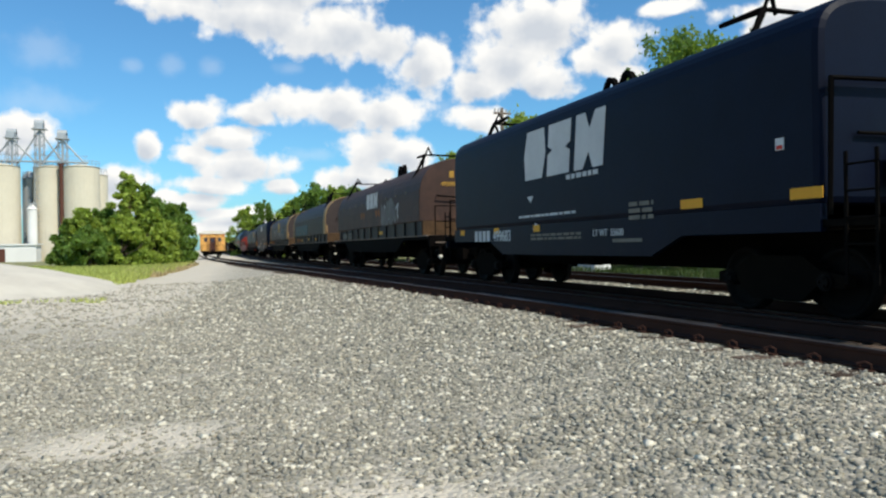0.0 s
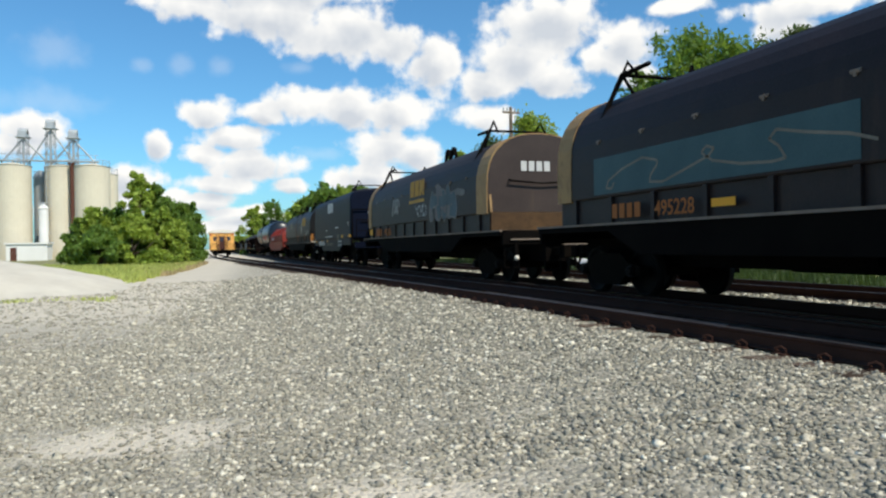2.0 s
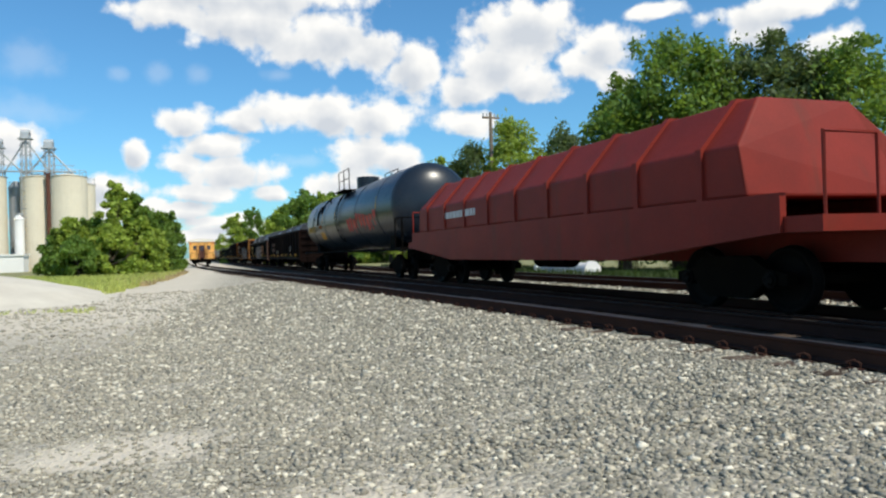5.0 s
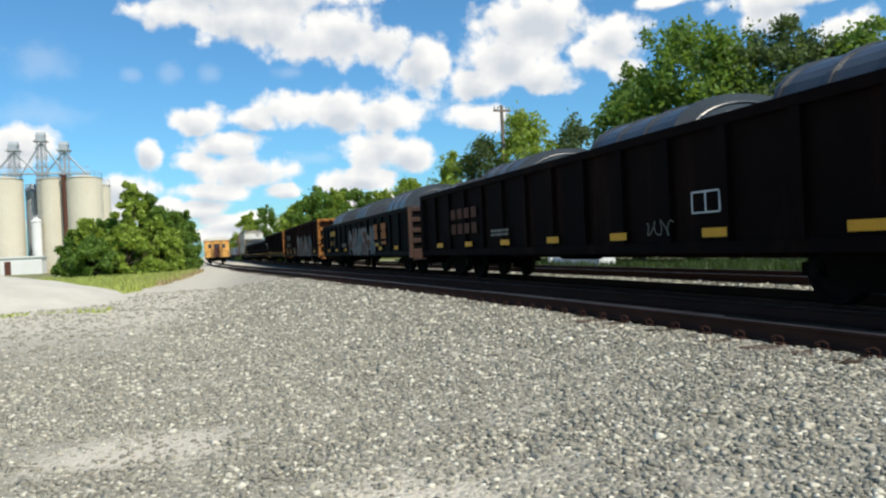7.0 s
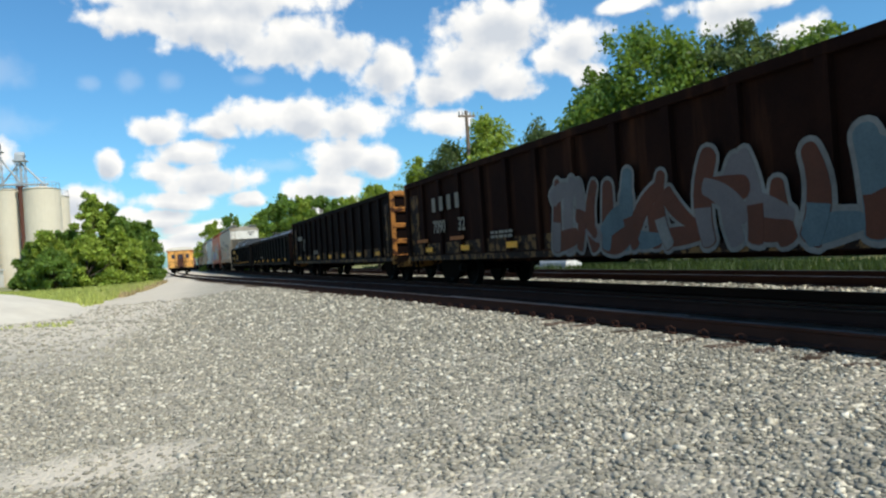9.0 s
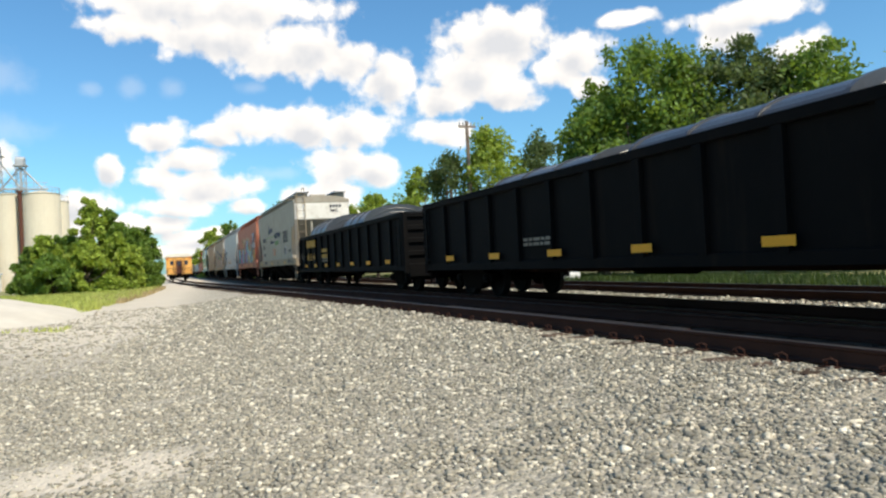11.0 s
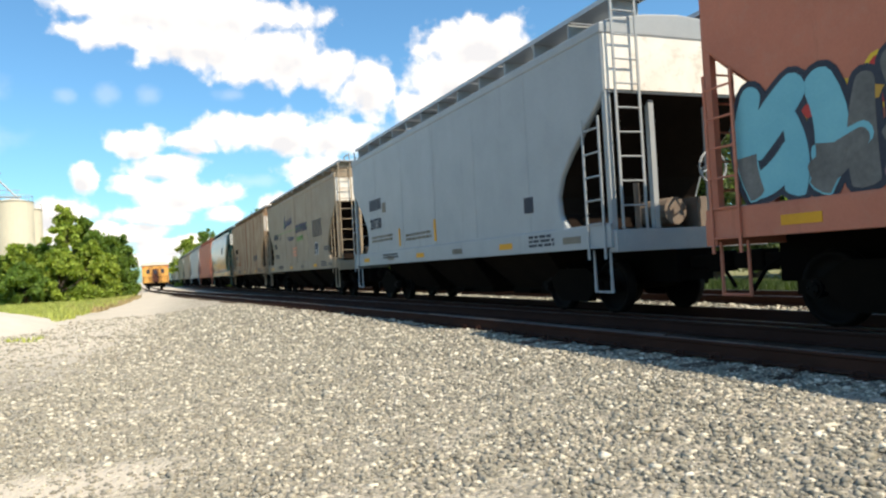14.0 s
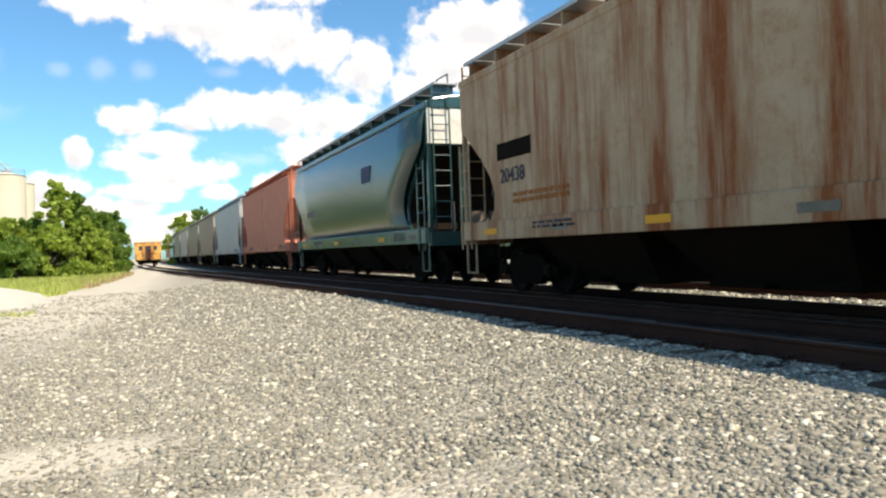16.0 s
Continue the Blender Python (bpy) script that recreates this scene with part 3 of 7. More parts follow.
def track(name, label, middle, y0, y1, tie0, tie1):
    t = tagged(new(name), label, "track", kind="structure")
    ys = np.arange(y0, y1 + 0.1, 4.0)
    for s in (-1, 1):
        rail_along("rail", [(middle(y) + s * GAUGE, y) for y in ys], t)
    bm = B()
    box(bm, -1.3, 1.3, -0.115, 0.115, -0.17, 0.0)
    bmesh.ops.bevel(bm, geom=bm.edges, offset=0.012, segments=1, affect="EDGES")
    tie = mesh_of("tie", bm)
    tie.materials.append(tie_wood)
    plate = B()
    box(plate, -0.17, 0.17, -0.09, 0.09, 0.0, 0.016)
    for sx in (-1, 1):
        bent(plate, [(sx * 0.10, -0.05, 0.01), (sx * 0.10, -0.05, 0.06), (sx * 0.12, 0.0, 0.085), (sx * 0.15, 0.05, 0.06), (sx * 0.10, 0.06, 0.03)], 0.011, 5)
    plate = mesh_of("tie_plate", plate)
    plate.materials.append(rail_side)
    y, k = tie0, 0
    rng = random.Random(5)
    while y < tie1:
        o = part("tie", tie, None, t)
        o.matrix_basis = pose(middle(y) + rng.uniform(-0.05, 0.05), y + rng.uniform(-0.03, 0.03), RAIL - 0.196, 0, rng.uniform(-0.4, 0.4), rng.uniform(-1.5, 1.5))
        if name == "near_track" and y < 34:
            p = part("tie_plate", plate, None, t)
            p.matrix_basis = pose(middle(y) - GAUGE, y, RAIL - 0.196)
        y += 0.56
    return t


near_track = track("near_track", "rusty siding track with clipped rails and old wooden ties", near_x, -30, 270, 0, 62)
main_track = track("main_track", "main line track with wooden ties under the train", lambda y: TRAIN_X, -420, 560, 2, 46)
far_track = track("far_track", "sunlit track with weathered wooden ties behind the train", lambda y: FAR_X, -420, 560, 4, 60)
guard = rail_along("guard_rail", [(near_x(y) - GAUGE + 0.11, y) for y in np.arange(7.2, 15, 0.8)], near_track, "short guard rail beside the running rail")

# ---- rolling stock: common parts ----
WHEEL_R = 0.457


def wheel_mesh():
    bm = B()
    rings = [(0.07, 0.02), (0.09, 0.05), (0.14, 0.045), (0.30, 0.0), (0.385, 0.02), (0.40, 0.055), (WHEEL_R, 0.058), (WHEEL_R + 0.004, -0.04), (WHEEL_R + 0.03, -0.055), (WHEEL_R + 0.025, -0.085), (0.39, -0.085), (0.30, -0.03), (0.10, -0.08)]
    n = 28
    loops = [[bm.verts.new((-off, r * math.cos(i * math.tau / n), r * math.sin(i * math.tau / n))) for i in range(n)] for r, off in rings]
    for a, b in zip(loops, loops[1:]):
        for i in range(n):
            j = (i + 1) % n
            bm.faces.new((a[i], a[j], b[j], b[i]))
    bm.faces.new(loops[0])
    bm.faces.new(loops[-1][::-1])
    bmesh.ops.recalc_face_normals(bm, faces=bm.faces)
    me = mesh_of("wheel", bm, True)
    me.materials.append(wheel_steel)
    return me


def side_frame_mesh():
    bm = B()
    outer = [(-1.12, 0.40), (-1.12, 0.56), (-0.75, 0.62), (-0.45, 0.80), (0.45, 0.80), (0.75, 0.62), (1.12, 0.56), (1.12, 0.40), (0.98, 0.40), (0.72, 0.44), (0.42, 0.20), (-0.42, 0.20), (-0.72, 0.44), (-0.98, 0.40)]
    along_x(bm, outer, -0.09, 0.09)
    me = mesh_of("side_frame", bm)
    me.materials.append(truck_steel)
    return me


def spring_mesh():
    pts = [(0.055 * math.cos(a), 0.055 * math.sin(a), 0.26 + 0.26 * k / 24) for k, a in enumerate(np.linspace(0, 8 * math.pi, 25))]
    me = mesh_of("spring", bent(B(), pts, 0.016, 4))
    me.materials.append(truck_steel)
    return me


def bearing_mesh():
    bm = B()
    rod(bm, (0, 0, 0), (-0.13, 0, 0), 0.115, 14)
    rod(bm, (-0.13, 0, 0), (-0.17, 0, 0), 0.085, 14)
    for i in range(3):
        a = i * math.tau / 3
        rod(bm, (-0.165, 0.05 * math.cos(a), 0.05 * math.sin(a)), (-0.19, 0.05 * math.cos(a), 0.05 * math.sin(a)), 0.016, 6)
    me = mesh_of("bearing", bm)
    me.materials.append(wheel_steel)
    return me


WHEEL, SIDE_FRAME, SPRING, BEARING = wheel_mesh(), side_frame_mesh(), spring_mesh(), bearing_mesh()
bm = B()
box(bm, -0.95, 0.95, -0.22, 0.22, 0.42, 0.72)
rod(bm, (0, 0, 0.72), (0, 0, 0.85), 0.2, 12)
for y in (-0.85, 0.85):
    rod(bm, (-0.75, y, WHEEL_R), (0.75, y, WHEEL_R), 0.085, 10)
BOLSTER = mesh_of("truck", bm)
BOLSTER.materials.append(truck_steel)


def truck(car, y):
    t = part("truck", BOLSTER, None, car)
    t.location = (0, y, 0)
    for s in (-1, 1):
        f = part("side_frame", SIDE_FRAME, None, t)
        f.location = (s * 1.0, 0, 0)
        for sy in (-0.16, 0.0, 0.16):
            sp = part("spring", SPRING, None, t)
            sp.location = (s * 1.0, sy, 0)
        for wy in (-0.85, 0.85):
            w = part("wheel", WHEEL, None, t)
            w.matrix_basis = pose(s * GAUGE, wy, WHEEL_R, 0, 0, 0 if s < 0 else 180)
            if s < 0:
                be = part("bearing", BEARING, None, t, "round roller bearing cap")
                be.location = (-1.0, wy, WHEEL_R + 0.02)
    return t


bm = B()
box(bm, -0.11, 0.11, -0.55, 0.0, 0.72, 0.92)
box(bm, -0.20, 0.16, -0.80, -0.52, 0.66, 0.98)
box(bm, 0.06, 0.24, -0.98, -0.72, 0.70, 0.95)
bmesh.ops.bevel(bm, geom=bm.edges, offset=0.02, segments=1, affect="EDGES")
COUPLER = mesh_of("coupler", bm)
COUPLER.materials.append(truck_steel)
bm = B()
bent(bm, [(0.35, 0, 0.85), (0.36, -0.25, 0.72), (0.34, -0.45, 0.50), (0.24, -0.62, 0.40), (0.1, -0.75, 0.45)], 0.03, 6)
HOSE = mesh_of("air_hose", bm)
HOSE.materials.append(black_steel)


def running_gear(car, half, truck_in):
    """Trucks, couplers and hoses; half: from the middle to the end sills."""
    for s in (-1, 1):
        truck(car, s * (half - truck_in))
        c = part("coupler", COUPLER, None, car)
        c.matrix_basis = pose(0, s * half, 0, 0, 0, 0 if s < 0 else 180)
        h = part("air_hose", HOSE, None, car)
        h.matrix_basis = pose(0, s * half, 0, 0, 0, 0 if s < 0 else 180)


def brake_gear(car, y, x=-0.5, z=0.75):
    bm = B()
    rod(bm, (x, y - 0.75, z), (x, y + 0.75, z), 0.21, 14)
    box(bm, x - 0.06, x + 0.06, y - 0.6, y - 0.5, z, z + 0.35)
    box(bm, x - 0.06, x + 0.06, y + 0.5, y + 0.6, z, z + 0.35)
    part("air_reservoir", bm, black_steel, car)


def ladder_mesh(high, wide=0.42, rungs=7, r=0.015):
    bm = B()
    for s in (-0.5, 0.5):
        box(bm, s * wide - 0.02, s * wide + 0.02, -0.012, 0.012, 0, high)
    for i in range(rungs):
        z = high * (i + 0.5) / rungs
        rod(bm, (-wide / 2 - 0.02, 0, z), (wide / 2 + 0.02, 0, z), r, 6)
    return bm


def brake_wheel(car, x, y, z, material):
    bm = B()
    n = 20
    pts = [(x + 0.28 * math.cos(i * math.tau / n), y, z + 0.28 * math.sin(i * math.tau / n)) for i in range(n + 1)]
    bent(bm, pts, 0.022, 6)
    for i in range(4):
        a = i * math.pi / 2 + 0.4
        rod(bm, (x, y + 0.04, z), (x + 0.28 * math.cos(a), y, z + 0.28 * math.sin(a)), 0.014, 5)
    rod(bm, (x, y, z), (x, y + 0.2, z), 0.05, 8)
    part("brake_wheel", bm, material, car, "spoked hand brake wheel")


def hand_brake(car, x, y, z, material):
    """The hand brake on a car's end: wheel, gear housing with its chain wheel, chain and bracket."""
    brake_wheel(car, x, y, z, material)
    bm = B()
    rod(bm, (x - 0.02, y + 0.04, z - 0.02), (x - 0.02, y + 0.2, z - 0.02), 0.17, 16)
    box(bm, x - 0.42, x - 0.12, y + 0.04, y + 0.2, z - 0.34, z + 0.06)
    bmesh.ops.bevel(bm, geom=bm.edges, offset=0.015, segments=1, affect="EDGES")
    part("gear_housing", bm, truck_steel, car)
    cx, cz = x - 0.46, z - 0.42
    bent(bm2 := B(), [(cx + 0.15 * math.cos(a), y, cz + 0.22 * math.sin(a)) for a in np.linspace(0, math.tau, 17)], 0.02, 5)
    part("release_handle", bm2, material, car)
    bent(bm3 := B(), [(x - 0.25, y + 0.08, z - 0.3), (x - 0.22, y + 0.06, z - 0.7), (x - 0.12, y + 0.08, z - 1.1)], 0.022, 5)
    part("brake_chain", bm3, material, car)
    hub = rod(B(), (x, y - 0.03, z), (x, y + 0.02, z), 0.075, 12)
    part("wheel_hub", hub, dust_sunlit_tan, car, "dusty worn wheel hub")


# ---- markings ----
LETTERS = {}


def lettered(text, size, bold=0.0):
    key = (text, size, bold)
    if key not in LETTERS:
        cu = bpy.data.curves.new("letters", "FONT")
        cu.body, cu.size, cu.extrude, cu.offset = text, size, 0.002, bold
        ob = bpy.data.objects.new("letters", cu)
        scene.collection.objects.link(ob)
        bpy.context.view_layer.update()
        me = bpy.data.meshes.new_from_object(ob.evaluated_get(bpy.context.evaluated_depsgraph_get()))
        bpy.data.objects.remove(ob)
        LETTERS[key] = me
    return LETTERS[key].copy()


SIDE = Matrix(((0, 0, -1), (-1, 0, 0), (0, 1, 0))).to_4x4()
END = Matrix(((1, 0, 0), (0, 0, -1), (0, 1, 0))).to_4x4()


def words(car, text, y, z, size, material, x=-1.6, bold=0.0, wide=1.0):
    """Lettering on the near side; y: where it begins (towards the train's far end)."""
    me = lettered(text, size, bold)
    me.materials.clear()
    ob = part("lettering", me, material, car)
    ob.matrix_basis = Matrix.Translation((x - 0.006, y, z)) @ SIDE @ Matrix.Diagonal((wide, 1, 1, 1))
    return ob


def end_words(car, text, x, y, z, size, material, bold=0.0):
    me = lettered(text, size, bold)
    me.materials.clear()
    ob = part("lettering", me, material, car)
    ob.matrix_basis = Matrix.Translation((x, y - 0.006, z)) @ END
    return ob


def mark(car, y, z, wide, high, material, x=-1.6, name="marking", label=""):
    """A painted bar on the near side, from y towards the near end."""
    bm = B()
    box(bm, x - 0.006, x + 0.004, y - wide, y, z, z + high)
    return part(name, bm, material, car, label)


def four_marks(car, y, z, wide, high, material, x=-1.6):
    """The owner's mark as four plain blocks."""
    step = wide / 4
    for i in range(4):
        mark(car, y - i * step, z, step * 0.68, high, material, x, "emblem_block")


def four_end_marks(car, x, y, z, wide, high, material):
    step = wide / 4
    for i in range(4):
        end_mark(car, x + i * step, y, z, step * 0.72, high, material)


def end_mark(car, x, y, z, wide, high, material):
    bm = B()
    box(bm, x, x + wide, y - 0.006, y + 0.004, z, z + high)
    return part("marking", bm, material, car)


def bars(car, y, z, wide, high, material, rows=1, x=-1.6, seed=1):
    """Small print that cannot be read: rows of short bars, one mesh."""
    rng = random.Random(seed)
    bm = B()
    for r in range(rows):
        at, zz = 0.0, z - r * high * 1.6
        while at < wide - 0.05:
            w = min(rng.uniform(0.10, 0.34), wide - at)
            box(bm, x - 0.006, x + 0.004, y - at - w, y - at, zz, zz + high)
            at += w + 0.06
    return part("small_print", bm, material, car)


def blob(car, pts, material, x, name="spray_paint", depth=0.0):
    """A sprayed patch on the near side: (y, z) outline, a film of paint."""
    bm = B()
    f = bm.faces.new([bm.verts.new((x - 0.004 - depth, y, z)) for y, z in pts])
    r = bmesh.ops.extrude_face_region(bm, geom=[f])
    for v in [g for g in r["geom"] if isinstance(g, bmesh.types.BMVert)]:
        v.co.x += 0.004
    bmesh.ops.recalc_face_normals(bm, faces=bm.faces)
    return part(name, bm, material, car)


def swirl(rng, y, z, wide, high, slant=0.0, n=16):
    """An uneven rounded outline like a fat sprayed stroke."""
    out, lobes, ph = [], rng.choice((2, 3, 3, 4)), rng.uniform(0, 6)
    for i in range(n):
        a = i * math.tau / n
        r = 1 + 0.22 * math.sin(lobes * a + ph) + rng.uniform(-0.06, 0.06)
        zz = math.sin(a) * r * high / 2
        out.append((y + math.cos(a) * r * wide / 2 - slant * zz, z + zz))
    return out


def graffiti(car, y, z, wide, high, fills, count, x=-1.6, seed=3, outline="black"):
    """Sprayed piece that cannot be read: leaning heaps of fat outlined strokes, filled in two tones."""
    rng = random.Random(seed)
    step = wide / count

    def stroke(y0, z0, y1, z1, w0, w1):
        """A fat curved stroke with one round and one blunt end."""
        a, b = Vector((y0, z0)), Vector((y1, z1))
        n = Vector((a.y - b.y, b.x - a.x)).normalized()
        bow = (a + b) / 2 + n * rng.uniform(-0.28, 0.28) * (b - a).length
        left, right = [], []
        for k in range(8):
            f = k / 7
            p = a * (1 - f) ** 2 + bow * 2 * f * (1 - f) + b * f * f
            d = ((bow - a) * (1 - f) + (b - bow) * f).normalized()
            m = Vector((-d.y, d.x))
            w = (w0 * (1 - f) + w1 * f) * (1.0 + 0.18 * math.sin(f * math.pi))
            left.append(tuple(p + m * w))
            right.append(tuple(p - m * w))
        d = (b - bow).normalized()
        e = (bow - a).normalized()
        dn, en = Vector((-d.y, d.x)), Vector((-e.y, e.x))
        cap = [tuple(b + (d * math.cos(g) * 0.85 + dn * math.sin(g)) * w1) for g in (1.0, 0.5, 0.0, -0.5, -1.0)]
        foot = [tuple(a - (e * math.cos(g) * 0.4 + en * math.sin(g)) * w0) for g in (1.1, 0.4, -0.4, -1.1)]
        return left + cap + right[::-1] + foot

    def swollen(sh, by):
        """The outline pushed out along its own normals."""
        out, m = [], len(sh)
        for k in range(m):
            p, q = Vector(sh[k - 1]), Vector(sh[(k + 1) % m])
            d = (q - p).normalized()
            out.append((sh[k][0] + d.y * -by, sh[k][1] + d.x * by))
        return out

    for i in range(count):
        y0, h = y - step * i, high * rng.uniform(0.85, 1.1)
        lean = rng.uniform(-0.22, 0.22) * step
        w = step * rng.uniform(0.15, 0.21)
        posts = [(y0 - step * 0.16, y0 - step * 0.16 + lean), (y0 - step * 0.78, y0 - step * 0.78 + lean)]
        lines = [(posts[0][0], z + 0.05 * h, posts[0][1], z + 0.95 * h)]
        if rng.random() < 0.7:
            lines.append((posts[1][0], z + 0.05 * h, posts[1][1], z + h * rng.uniform(0.55, 0.95)))
        for k in range(rng.choice((1, 2, 2))):
            za, zb = rng.uniform(0.1, 0.9), rng.uniform(0.1, 0.95)
            lines.append((y0 - step * 0.12, z + za * h, y0 - step * rng.uniform(0.75, 1.0), z + zb * h))
        one, two = SPRAY[fills[i % len(fills)]], SPRAY[fills[(i + 1) % len(fills)]]
        shapes = [stroke(*l, w * rng.uniform(0.8, 1.2), w * rng.uniform(0.6, 1.2)) for l in lines]
        for k, sh in enumerate(shapes):
            grow = max(0.035, 0.42 * w)
            blob(car, swollen(sh, grow), SPRAY[outline], x, depth=0.0005 * k + 0.0001 * i)
            blob(car, sh, one if k % 2 == 0 else two, x, depth=0.004 + 0.0005 * k + 0.0001 * i)
            if k == 0:
                low = sh[:4] + sh[-8:]
                blob(car, swollen(low, -0.12 * w), two if one is not two else SPRAY["pale"], x, depth=0.008 + 0.0001 * i)


def tag_scrawl(car, y, z, wide, high, material, x=-1.6, seed=1, r=0.03):
    """A thin sprayed line that loops along."""
    rng = random.Random(seed)
    n = 26
    pts = []
    for i in range(n):
        f = i / (n - 1)
        pts.append((x - 0.004, y - wide * f + 0.16 * wide * math.sin(f * 25 + seed) * 0.5, z + high * (0.5 + 0.5 * math.sin(f * 19 + seed * 2) * rng.uniform(0.6, 1.0))))
    bm = B()
    for a, b in zip(pts, pts[1:]):
        d = Vector(b) - Vector(a)
        s = d.cross(Vector((1, 0, 0))).normalized() * r
        vs = [bm.verts.new(Vector(a) + s), bm.verts.new(Vector(b) + s), bm.verts.new(Vector(b) - s), bm.verts.new(Vector(a) - s)]
        bm.faces.new(vs)
    return part("spray_line", bm, material, car)


def emblem(car, y, z, high, material, x=-1.6):
    """The railway's mark as three heavy slanted blocks, each with a notch."""
    w = high * 1.08
    shapes = (((.1, 0), (.82, 0), (.92, .5), (.82, 1), (.1, 1), (0, .5)),
              ((0, 0), (.84, 0), (.84, .42), (.66, .5), (.84, .58), (.84, 1), (0, 1), (0, .58), (.18, .5), (0, .42)),
              ((0, 0), (.3, 0), (.46, .3), (.62, 0), (.94, 0), (.94, 1), (.62, 1), (.46, .7), (.3, 1), (0, 1)))
    for i, p in enumerate(shapes):
        yc = y - i * w * 1.02
        blob(car, [(yc - (a + b * 0.12) * w, z + b * high) for a, b in p], material, x, "emblem_block")

# ---- the train ----
CARS = []           # (thing, place of its middle along the track at the start)
GROUP = "cars of the freight train"


def car_at(name, label, category, near, far):
    c = thing(name, label, category, GROUP)
    CARS.append((c, (near + far) / 2))
    return c, (far - near) / 2, (near + far) / 2


def hood_profile(half, low, shoulder, top, n=18, power=2.4):
    """Straight flanks, then a round back."""
    pts = [(-half, low), (-half, shoulder)]
    for i in range(1, n):
        a = math.pi - math.pi * i / n
        c, s = math.cos(a), math.sin(a)
        pts.append((half * math.copysign(abs(c) ** (2 / power), c), shoulder + (top - shoulder) * abs(s) ** (2 / power)))
    return pts + [(half, shoulder), (half, low)]


def lift_frame(car, y, top, half=0.85, lean=1, material=None):
    """The raised guide frame across a hood, with bars down to its shoulders."""
    bm = B()
    for s in (-1, 1):
        bent(bm, [(s * (half + 0.45), y, top - 0.55), (s * half, y, top + 0.32), (s * half, y + lean * 0.9, top + 0.34)], 0.04, 6)
        bent(bm, [(s * half, y, top + 0.32), (s * half, y + lean * 0.42, top - 0.16)], 0.035, 6)
        bent(bm, [(s * half, y, top + 0.32), (s * (half - 0.12), y, top + 0.58), (s * (half - 0.3), y + lean * 0.1, top + 0.3)], 0.03, 6)
    rod(bm, (-half, y, top + 0.32), (half, y, top + 0.32), 0.035, 6)
    part("lifting_frame", bm, material or black_steel, car)


def lift_rings(car, y, top):
    for dy in (-0.32, 0.32):
        bm = B()
        pts = [(-0.03, y + dy + 0.26 * math.cos(a), top + 0.02 + 0.5 * math.sin(a)) for a in np.linspace(-0.25, math.pi + 0.25, 15)]
        rings = []
        for k, p in enumerate(pts):
            d = Vector(pts[min(k + 1, 14)]) - Vector(pts[max(k - 1, 0)])
            n = d.cross(Vector((1, 0, 0))).normalized() * 0.045
            rings.append([bm.verts.new(Vector(p) + n * s + Vector((w, 0, 0))) for s, w in ((1, -0.055), (1, 0.055), (-1, 0.055), (-1, -0.055))])
        for a, b in zip(rings, rings[1:]):
            for i in range(4):
                bm.faces.new((a[i], b[i], b[(i + 1) % 4], a[(i + 1) % 4]))
        bm.faces.new(rings[0]), bm.faces.new(rings[-1][::-1])
        bmesh.ops.recalc_face_normals(bm, faces=bm.faces)
        part("lifting_ring", bm, black_steel, car)


